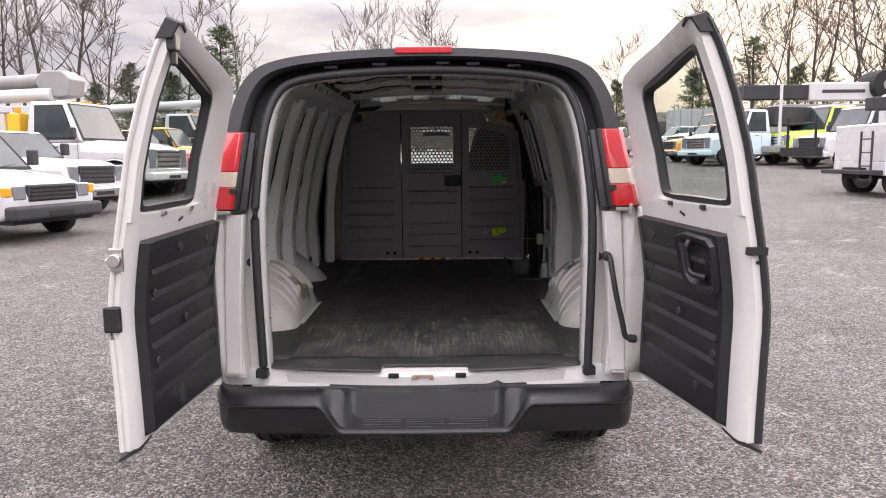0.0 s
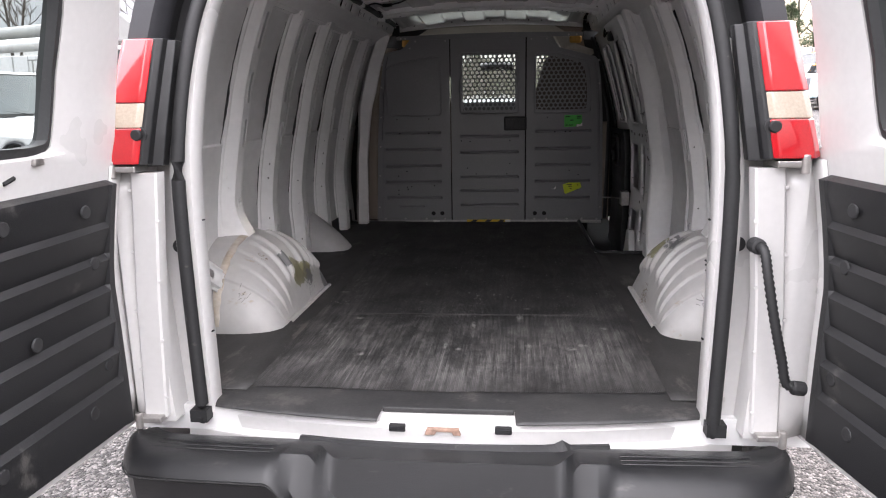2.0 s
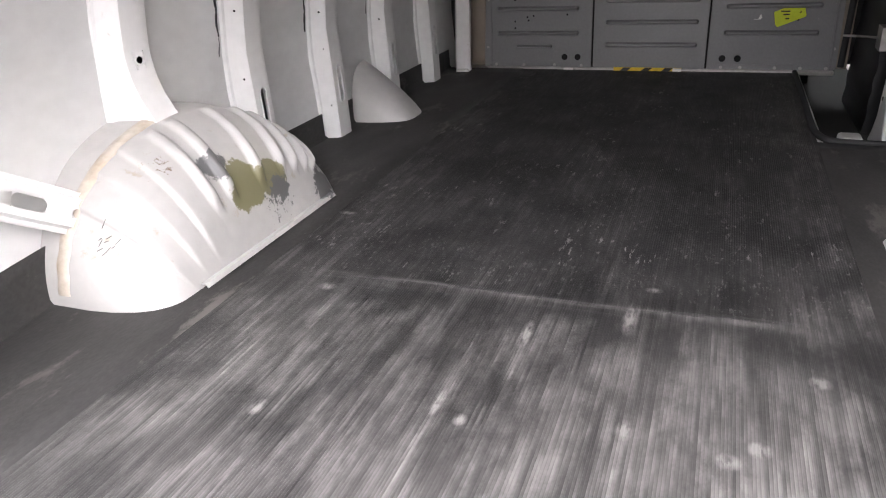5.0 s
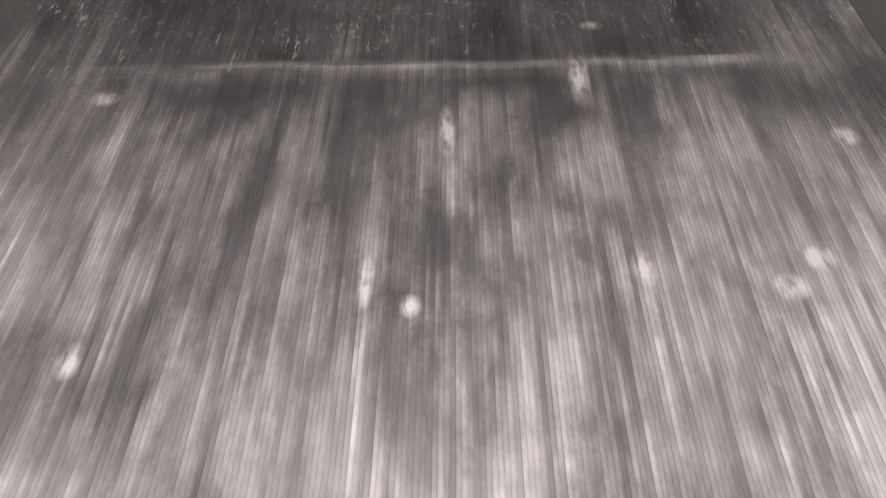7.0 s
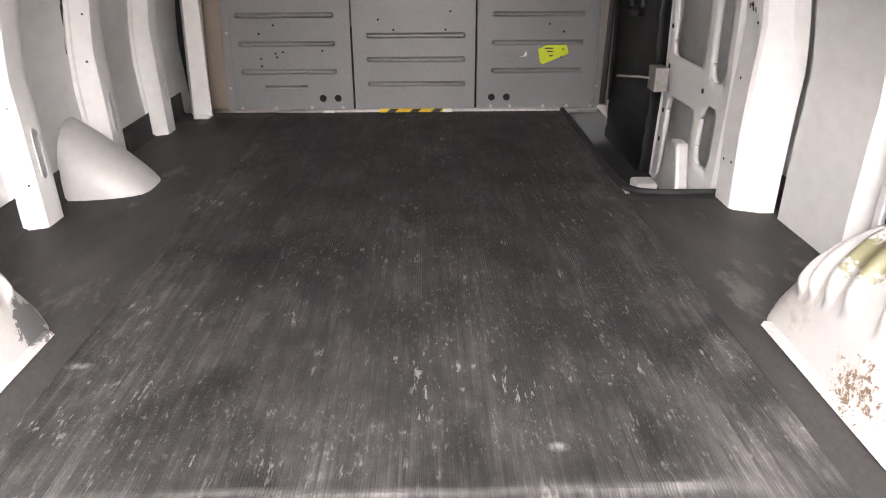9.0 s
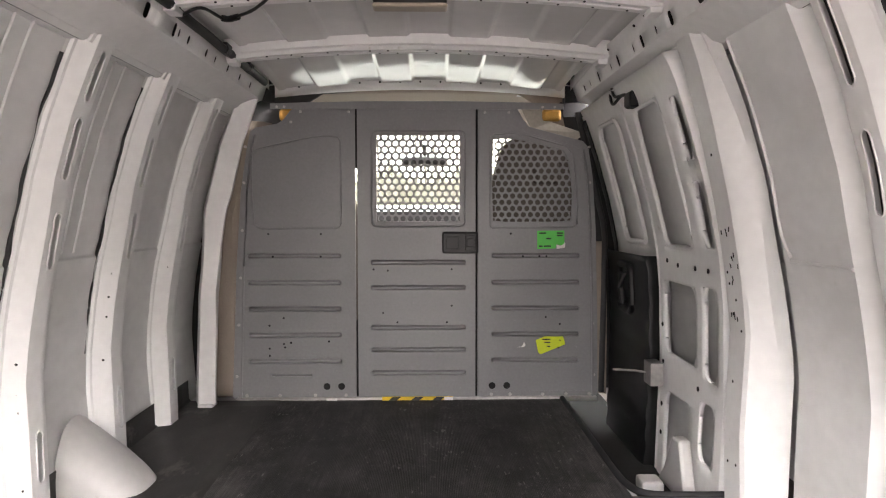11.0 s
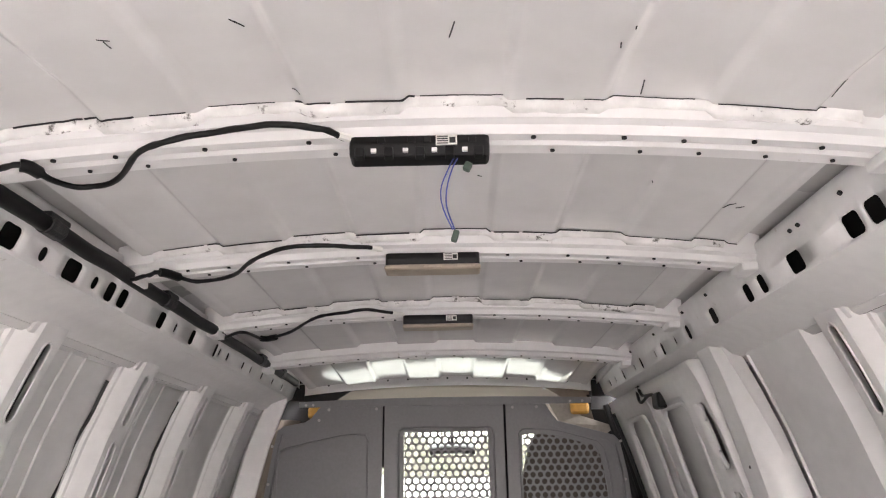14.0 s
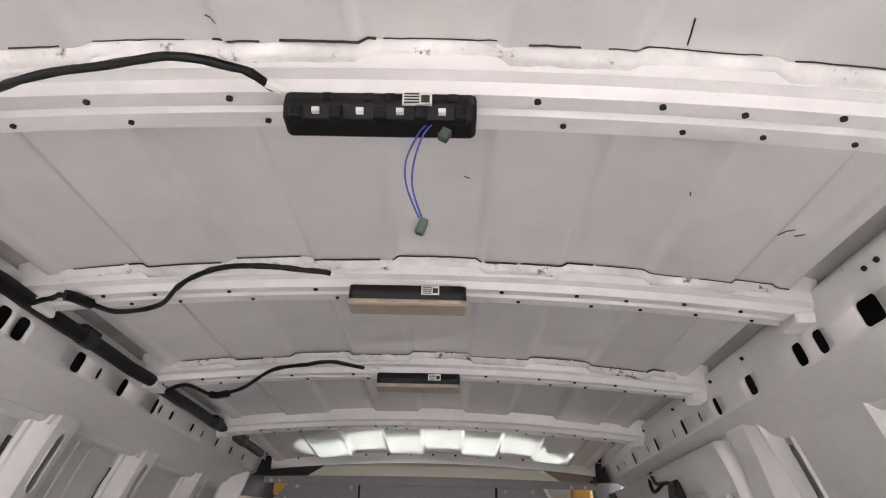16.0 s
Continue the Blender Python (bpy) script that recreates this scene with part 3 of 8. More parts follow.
for s in (-1, 1):
    bm = bmesh.new()
    loft(bm, [ring(0.62, 0.045, 0, 5, s), ring(0.63, 0.012, 0, 5, s), ring(0.88, 0.010, 0, 5, s), ring(0.93, 0.03, 0, 5, s), ring(0.95, 0.09, 0, 5, s)])
    post = part("hinge_pillar", bm, M_WHITE, van, "", smooth=30)
    def strip_x(z, k):
        return s * (lerp_table([(0.66, 0.758), (1.0, 0.746), (1.33, 0.722)], z) + k * lerp_table([(0.66, 0.068), (1.33, 0.074)], z))
    bm = bmesh.new()
    loft(bm, [[(strip_x(z, 0), 0.03, z), (strip_x(z, 0.03), -0.004, z), (strip_x(z, 0.10), -0.009, z), (strip_x(z, 0.90), -0.009, z), (strip_x(z, 0.97), -0.004, z), (strip_x(z, 1), 0.03, z)] for z in steps(0.665, 1.325, 10)], False, True)
    strip = part("hinge_strip", bm, M_WHITE, post, "white raised strip on the pillar", smooth=30)
    bm = bmesh.new()
    for k, z in enumerate(steps(0.72, 1.28, 7)):
        disc(bm, (strip_x(z, 1.0 if k % 2 else 0.04), 0.0, z), 0.0045, (0, -1, 0), 0.008, 8)
    pieces("rivet", bm, M_WHITE, post, "small painted rivets", bevel=0.001)
    bm = bmesh.new()
    for z in (0.72, 0.80, 0.9, 1.02, 1.12, 1.22, 1.3):
        p = tail(s * 0.712, z, 0.083)
        disc(bm, p, 0.0055, (0, -1, 0), 0.012, 8)
    pieces("bolt", bm, M_STEEL, post, "small dark bolts up the pillar")
    bm = bmesh.new()
    p = tail(s * 0.722, 1.12 if s < 0 else 1.13, 0.082)
    disc(bm, p, 0.019, (0, -1, 0), 0.012, 14)
    part("rubber_plug", bm, M_SEAL, post, "black rubber plug", bevel=0.004)
    for z in (0.665, 1.335):
        bm = bmesh.new()
        p = tail(s * 0.80, z, 0)
        box(bm, p.x - 0.035, p.x + 0.035, p.y - 0.035, p.y + 0.04, p.z - 0.008, p.z + 0.008)
        tube(bm, [(p.x + s * 0.025, p.y - 0.035, p.z - 0.022), (p.x + s * 0.025, p.y - 0.035, p.z + 0.022)], 0.010, 10)
        part("door_hinge", bm, M_STEEL, post, "bare steel door hinge", bevel=0.004)
    bm = bmesh.new()
    p = tail(s * 0.752, 1.42, 0)
    disc(bm, p, 0.022, (0, -1, 0), 0.03, 12)
    disc(bm, p + Vector((0, -0.03, 0)), 0.014, (0, -1, 0), 0.014, 12)
    part("door_bumper_stop", bm, M_SEAL, post, "round black rubber door stop", bevel=0.003)

# slots and rust marks on the flange
bm = bmesh.new()
for z in (0.88, 1.19, 1.40):
    for s in (-1, 1):
        p = tail(s * 0.6535, z, 0.085)
        box(bm, p.x - 0.002, p.x + 0.002, p.y - 0.006, p.y + 0.006, p.z - 0.0016, p.z + 0.0016)
pieces("flange_slot", bm, M_DARK, van, "small dark slot")

# rubber seal round the opening
bm = bmesh.new()
seal = ring(0.15, 0.030)
tube(bm, [tail(-0.685, 0.645, 0.03)] + seal + [tail(0.685, 0.645, 0.03)], 0.0175, 10)
for s in (-1, 1):
    p = tail(s * 0.684, 0.66, 0.034)
    box(bm, p.x - 0.024, p.x + 0.024, p.y - 0.018, p.y + 0.02, p.z - 0.02, p.z + 0.014)
part("rubber_seal", bm, M_SEAL, van, "black rubber seal round the rear opening", smooth=50)

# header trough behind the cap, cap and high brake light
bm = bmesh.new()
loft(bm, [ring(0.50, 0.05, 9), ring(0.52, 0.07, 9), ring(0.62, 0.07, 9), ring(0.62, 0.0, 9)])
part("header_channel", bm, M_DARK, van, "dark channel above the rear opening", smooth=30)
bm = bmesh.new()
for x in (-0.36, -0.17, 0.08, 0.2, 0.36):
    p = tail(x, 1.915 - 0.1 * x * x, 0.03)
    box(bm, p.x - 0.028, p.x + 0.028, p.y - 0.02, p.y + 0.01, p.z - 0.006, p.z + 0.006)
pieces("header_clip", bm, M_CAP, van, "small metal clips in the channel", bevel=0.002)
bm = bmesh.new()
loft(bm, [ring(0.56, 0.05, 6), ring(0.56, -0.010, 6), ring(0.64, -0.030, 6), ring(0.96, -0.026, 6), ring(1.0, 0.0, 6), ring(1.0, 0.07, 6), ring(1.0, 0.16, 6)])
part("tail_cap", bm, M_CAP, van, "dark grey plastic cap over the tail's top corners", smooth=40)
bm = bmesh.new()
loft(bm, [ring(1.0, 0.15, 9), ring(1.0, 0.2, 9), [p + Vector((0, 0, 0.02 * max(0, 1 - (p.x / 0.8) ** 2))) for p in ring(0.99, 0.48, 9)]])
part("roof_edge", bm, M_WHITE, van, "", smooth=40)
p0, p1 = tail(-0.105, 1.957, -0.034), tail(0.117, 1.957, -0.034)
bm = boxed(p0.x, p1.x, p0.y - 0.006, p0.y + 0.05, p0.z - 0.013, p0.z + 0.016)
part("high_brake_light", bm, M_RED, van, "red high-level brake light", bevel=0.006)

# tail lights
for s in (-1, 1):
    def lens(z0, z1, i0, i1, y0, y1):
        b2 = bmesh.new()
        rows = []
        for z in steps(z0, z1, 4):
            q = (z - 1.345) / 0.305
            xi, xo = 0.750 - 0.055 * q + i0, 0.864 - 0.075 * q + i1
            rows.append([tail(s * xi, z, y0), tail(s * xi, z, y1), tail(s * (xi + 0.012), z, y1 - 0.012), tail(s * (xo - 0.02), z, y1 - 0.010), tail(s * xo, z, y1 + 0.012), tail(s * xo, z, y0)])
        loft(b2, rows, True, True)
        return b2
    lamp = part("tail_light", lens(1.345, 1.652, -0.012, -0.004, 0.05, -0.018), M_BLACK, van, "tall red tail light with a clear reversing band", bevel=0.003)
    part("lower_lens", lens(1.348, 1.436, 0.006, 0, 0.03, -0.030), M_RED, lamp, "red lens", smooth=40, bevel=0.003)
    part("reverse_lens", lens(1.437, 1.497, 0.006, 0, 0.03, -0.028), M_CLEAR, lamp, "clear reversing lens", smooth=40, bevel=0.003)
    part("upper_lens", lens(1.498, 1.65, 0.006, 0, 0.03, -0.030), M_RED, lamp, "red lens", smooth=40, bevel=0.003)
    bm = bmesh.new()
    rows = []
    for z in steps(1.34, 1.65, 4):
        q = (z - 1.345) / 0.305
        xi, xo = 0.713 - 0.048 * q, 0.752 - 0.055 * q
        rows.append([tail(s * xi, z, 0.045), tail(s * xi, z, 0.012), tail(s * xo, z, 0.0), tail(s * xo, z, 0.05)])
    loft(bm, rows, True, True)
    part("light_surround", bm, M_BLACK, lamp, "black plastic surround", bevel=0.003)

# sill
def tail_bow(x):
    """How far the sill and the mat's edge curve forward towards the corners."""
    return 0.165 * x * x


bm = bmesh.new()
SILL = [(0.20, 0.670), (0.075, 0.670), (0.035, 0.667), (0.012, 0.659), (0.002, 0.645), (0.004, 0.608), (-0.02, 0.600), (-0.02, 0.57)]
loft(bm, [[(x, y + (tail_bow(x) if y < 0.1 else 0), z) for y, z in SILL] for x in steps(-0.74, 0.74, 24)])
sill = part("rear_sill", bm, M_WHITE, van, "white painted sill under the rear doors", smooth=30)
bm = bmesh.new()
prism(bm, [(-0.060, 0.634), (-0.054, 0.652), (0.030, 0.652), (0.036, 0.634), (0.016, 0.634), (0.012, 0.643), (-0.028, 0.643), (-0.034, 0.634)], lambda u, v, w: (u, w, v), 0.010, -0.006)
part("striker", bm, M_RUST, sill, "rusty door striker", bevel=0.002)
for x in (-0.133, 0.146):
    slot = part("slot", boxed(x - 0.022, x + 0.022, -0.001, 0.016, 0.638, 0.657), M_DARK, sill, "dark rectangular slot", bevel=0.003)
    bm = bmesh.new()
    for k in range(3):
        box(bm, x - 0.018, x + 0.018, -0.0035, 0.0, 0.6415 + 0.005 * k, 0.6435 + 0.005 * k)
    pieces("louvre", bm, M_CAP, slot)
bm = bmesh.new()
loft(bm, [[(x, 0.006 + tail_bow(x), 0.605), (x, -0.014 + tail_bow(x), 0.610 + 0.003 * math.sin(9 * x) + 0.016 * math.exp(-((x - 0.296) / 0.018) ** 2)), (x, -0.04 + tail_bow(x), 0.598)] for x in steps(-0.4, 0.42, 40)])
part("torn_strip", bm, M_SEAL, sill, "torn black rubber strip along the sill", thick=0.004)

# bumper
bm = bmesh.new()
WING = [(0.02, 0.49), (-0.15, 0.470), (-0.19, 0.478), (-0.207, 0.51), (-0.216, 0.588), (-0.229, 0.598), (-0.230, 0.606), (-0.218, 0.624), (-0.195, 0.638), (-0.15, 0.643), (-0.06, 0.628), (0.018, 0.600)]
STEP = [(0.02, 0.49), (-0.15, 0.468), (-0.19, 0.470), (-0.207, 0.475), (-0.222, 0.483), (-0.230, 0.489), (-0.230, 0.496), (-0.223, 0.503), (-0.205, 0.507), (-0.135, 0.520), (-0.112, 0.616), (0.018, 0.600)]


def eased(k):
    k = min(1, max(0, k))
    return k * k * (3 - 2 * k)


def bumper_back(x):
    return 0.16 * (max(0, abs(x) - 0.70) / 0.135) ** 3 + 0.03 * x * x


rows = []
for x in [-0.835, -0.83, -0.815, -0.79, -0.75, -0.65, -0.5, -0.44] + steps(-0.415, -0.255, 16) + [-0.2, -0.1, 0, 0.1, 0.2] + steps(0.255, 0.415, 16) + [0.44, 0.5, 0.65, 0.75, 0.79, 0.815, 0.83, 0.835]:
    kf, kb = eased((0.412 - abs(x)) / 0.105), eased((0.328 - abs(x)) / 0.066)
    e = max(0, abs(x) - 0.70) / 0.135
    sq = 1 - 0.35 * max(0, e - 0.85) / 0.15
    row = []
    for i, ((ya, za), (yb, zb)) in enumerate(zip(WING, STEP)):
        k = kb if i in (9, 10) else kf
        y, z = (1 - k) * ya + k * yb, (1 - k) * za + k * zb
        row.append((x * 1.02, y + bumper_back(x) * (1 if y < -0.1 else 0.4), 0.57 + (z - 0.57) * sq))
    rows.append(row)
loft(bm, rows, True, True)
bumper = part("rear_bumper", bm, M_BUMPER, van, "black textured plastic rear bumper with a central step", smooth=38)
bm = bmesh.new()
pts = []
for x in steps(-0.80, 0.80, 120):
    pts.append((x * 1.02, -0.2308 + bumper_back(x), 0.6015 + eased((0.412 - abs(x)) / 0.105) * (0.4925 - 0.6015)))
tube(bm, pts, 0.0026, 6)
part("split_line", bm, M_DARK, bumper, "dark joint line along the bumper")
bm = bmesh.new()
for x in (-0.17, 0.0, 0.17):
    for y in (-0.198, -0.180, -0.162, -0.146):
        tube(bm, [(x - 0.075, y, 0.507 + (y + 0.205) * 0.186), (x + 0.075, y, 0.507 + (y + 0.205) * 0.186)], 0.0018, 6)
for s in (-1, 1):
    for y, z in ((-0.145, 0.6425), (-0.118, 0.638), (-0.09, 0.6335)):
        tube(bm, [(s * x, y + bumper_back(x), z) for x in steps(0.43, 0.74, 8)], 0.0018, 6)
pieces("tread_ridge", bm, M_BUMPER, bumper)

# floor pan and outer skin
bm = bmesh.new()
box(bm, -1.0, 0.62, 0.06, 3.55, 0.60, 0.672)
box(bm, 0.62, 1.0, 0.06, 2.10, 0.60, 0.672)
part("floor_pan", bm, M_WALL, van, "painted steel floor pan")


def taper(y):
    """How far the sides draw in towards the tail."""
    return 0.15 * (max(0, 0.95 - y) / 0.9) ** 1.5


def wall_profile(dx, z0=0.56, z1=1.985, n=30, y=9.0):
    out = []
    z1 = min(z1, 1.84 + 0.25 * max(0, y - 0.1))
    for z in sorted(steps(z0, z1, n) + [1.3385, 1.3425, 1.3455, 1.3485, 1.3525]):
        bead = -0.007 * (0.5 + 0.5 * math.tanh((1.345 - z) / 0.0022))
        out.append((skin_x(z) + dx + bead, z))
    return out


for s in (-1, 1):
    end = 3.6 if s < 0 else 2.02
    bm = bmesh.new()
    loft(bm, [[(s * (x - taper(y)), y, z) for x, z in wall_profile(0, n=64, y=y)] for y in (0.10, 0.18, 0.25, 0.35, 0.5, 0.65, 0.8, 1.0, 1.5, 2.0 if s > 0 else 2.5, end)])
    part("side_lining", bm, M_WALL, van, "bare grey painted side sheet", smooth=50)
    bm = bmesh.new()
    loft(bm, [[(s * (x - taper(y)), y, z) for x, z in [(0.93, 0.50)] + wall_profile(0.035, 0.6, 1.93, 18, y - 0.1)] for y in (0.09, 0.15, 0.25, 0.35, 0.5, 0.65, 0.8, 1.0, 2.0, 3.0, 3.7)])
    part("side_panel", bm, M_WHITE, van, "white outer side panel", smooth=50, thick=0.004)

# roof sheets
bm = bmesh.new()
xs = steps(-0.584, 0.584, 190)
loft(bm, [[(x, y, roof_z(x, y)) for x in xs] for y in (0.60, 0.7, 0.85, 1.0, 1.5, 2.0, 2.5, 3.0, 3.3)])
part("roof_lining", bm, M_ROOF, van, "glossy grey underside of the fluted roof sheet", smooth=60)
bm = bmesh.new()
loft(bm, [[(x, y, 2.098 - 0.12 * x * x - 2.0 * max(0, abs(x) - 0.58) ** 2 - 0.38 * max(0, 0.98 - y) ** 2 - 0.03 * max(0, y - 3.2) ** 2) for x in steps(-0.71, 0.71, 40)] for y in (0.62, 0.7, 0.8, 0.9, 1, 2, 3, 3.6, 4.0)])
part("roof", bm, M_WHITE, van, "white outer roof", smooth=60)
# wall ribs: hat sections with slots


def rib(side, y0, z_lo, z_hi, slots, foot=None):
    """A pressed hat rib that follows the wall; slots are (z0, z1) in its inner face."""
    zs = steps(z_lo, z_hi, 26)

    def inner(z):
        x = rib_x(z)
        if foot and z < foot[0]:
            t = (foot[0] - z) / (foot[0] - z_lo)
            x += (foot[1] - rib_x(z_lo)) * t * t
        return x
    prof = [(-0.068, 1.0), (-0.056, 0.96), (-0.052, 0.80), (-0.045, 0.74), (-0.030, 0.12), (-0.024, 0.02), (0.002, 0.0), (0.030, 0.0), (0.050, 0.0), (0.057, 0.05), (0.066, 0.95), (0.074, 1.0)]
    b2 = bmesh.new()

    def at(i, z):
        k = min(int(i), len(prof) - 2)
        (y1, d1), (y2, d2) = prof[k], prof[k + 1]
        dy, dd = y1 + (y2 - y1) * (i - k), d1 + (d2 - d1) * (i - k)
        gap = max(SKIN_GAP, skin_x(z) - inner(z)) - 0.002
        wob = 0.003 * noise.noise((z * 9, y0 * 7, side)) if i < 4 else 0.0015 * noise.noise((z * 6, y0 * 5, side))
        return (side * (inner(z) + gap * dd), y0 + dy + wob, z)
    holes = [(6, 7, a, c) for a, c in slots]
    sheet(b2, list(range(len(prof))), zs, at, holes)
    fillets(b2, at, holes, (0.5, 0.012))
    for i0, i1, z0, z1 in holes:
        loop = [(i0 - 0.02, z0 + 0.012), (i0 + 0.15, z0 + 0.003), (i0 + 0.5, z0 - 0.001), (i1 - 0.15, z0 + 0.003), (i1 + 0.02, z0 + 0.012)]
        loop += [(i1 + 0.02, z) for z in steps(z0 + 0.03, z1 - 0.03, 3)] + [(i, z0 + z1 - z) for i, z in loop[::-1]] + [(i0 - 0.02, z) for z in steps(z1 - 0.03, z0 + 0.03, 3)]
        ring_pts = [at(i, z) for i, z in loop]
        tube(b2, ring_pts + ring_pts[:1], 0.0026, 5)
    ob = part("wall_rib", b2, M_RIB, van, "", smooth=30)
    # sheet close behind the slots, its dark colour in place of shade
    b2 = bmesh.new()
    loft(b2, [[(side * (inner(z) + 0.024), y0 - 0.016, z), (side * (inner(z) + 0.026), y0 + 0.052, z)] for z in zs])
    part("rib_shade_sheet", b2, M_RIB_SHADE, ob, "dark sheet behind the rib slots in place of shade")
    return ob


SLOTS = ((0.80, 0.93), (1.33, 1.47), (1.55, 1.70), (1.74, 1.86))
rib(-1, 1.0, 0.955, 1.905, ((1.10, 1.12), (1.33, 1.44), (1.50, 1.62), (1.70, 1.84)), (1.15, 0.865))
rib(-1, 1.45, 0.80, 1.905, ((0.80, 0.95), (1.30, 1.42), (1.50, 1.66), (1.71, 1.86)))
for y in (1.905, 2.36, 2.82):
    rib(-1, y, 0.672, 1.905, SLOTS)
rib(1, 1.0, 0.955, 1.905, ((1.33, 1.47), (1.55, 1.70), (1.74, 1.86)), (1.2, 0.865))
rib(1, 1.45, 0.80, 1.905, ((0.80, 0.95), (1.22, 1.36), (1.46, 1.62), (1.70, 1.87)))

# wavy black sealant gap beside the ribs
rng = random.Random(3)
for side, y in ((-1, 1.0), (-1, 1.45), (-1, 1.905), (-1, 2.36), (1, 1.0), (1, 1.45)):
    bm = bmesh.new()
    zs = steps(1.05, 1.84, 70)
    pts = [(side * (skin_x(z) - 0.004), y - 0.067 + 0.006 * noise.noise((z * 24, y * 5, side)), z) for z in zs]
    tube(bm, pts, 0.005, 5, [0.0008 + 0.0065 * min(1, max(0, 0.55 + 1.3 * noise.noise((z * 7, y * 3, 2 + side)))) for z in zs])
    part("sealant_bead", bm, M_SEAL, van, "uneven black sealant beside the rib")

# paired pressed lines in the left side sheet
for y in (1.635, 1.70, 2.09, 2.155):
    bm = bmesh.new()
    tube(bm, [(-skin_x(z) + 0.001, y, z) for z in steps(1.36, 1.89, 14)], 0.0042, 6)
    part("pressed_line", bm, M_WALL, van, smooth=60)

# small holes in the ribs
for side, y in ((-1, 1.45), (-1, 1.905), (-1, 2.36), (-1, 2.82), (1, 1.45)):
    bm = bmesh.new()
    for z in (0.72, 0.79, 0.985, 1.03, 1.10, 1.16, 1.22, 1.28):
        if (z > 0.85 or abs(y - 1.45) > 0.1) and rng.random() < 0.6:
            disc(bm, (side * (rib_x(z) + 0.022), y - 0.031 + rng.uniform(-0.004, 0.004), z + rng.uniform(-0.01, 0.01)), 0.003, (-side, -1, 0), 0.006, 8)
    pieces("rib_hole", bm, M_DARK, van, "small dark screw holes in the rib")

# roof rails with punched holes
def rail_at(s, prof, i, y):
    k = min(int(i), len(prof) - 2)
    (x0, z0), (x1, z1) = prof[k], prof[k + 1]
    x, z = x0 + (x1 - x0) * (i - k), z0 + (z1 - z0) * (i - k)
    if z > 2.03:
        z = min(z, roof_z(0.6, y))
    return (s * (x - 0.8 * taper(y) * (x - 0.59) / 0.23), y, z)



RAIL_HOLES = {1: [(0.70, 0.05), (0.78, 0.05), (0.95, 0.03), (1.093, 0.042), (1.155, 0.046), (1.348, 0.052), (1.493, 0.03), (1.565, 0.034), (1.774, 0.036), (1.965, 0.026), (2.08, 0.014), (2.205, 0.024), (2.29, 0.012), (2.46, 0.022), (2.55, 0.012), (2.72, 0.022), (2.85, 0.012), (2.95, 0.02)],
              -1: [(0.70, 0.05), (0.78, 0.05), (0.94, 0.03), (1.13, 0.046), (1.222, 0.02), (1.315, 0.052), (1.397, 0.02), (1.46, 0.034), (1.515, 0.034), (1.714, 0.036), (1.80, 0.014), (1.914, 0.03), (2.10, 0.022), (2.135, 0.014), (2.21, 0.02), (2.37, 0.02), (2.46, 0.014), (2.60, 0.02), (2.75, 0.02), (2.9, 0.02)]}
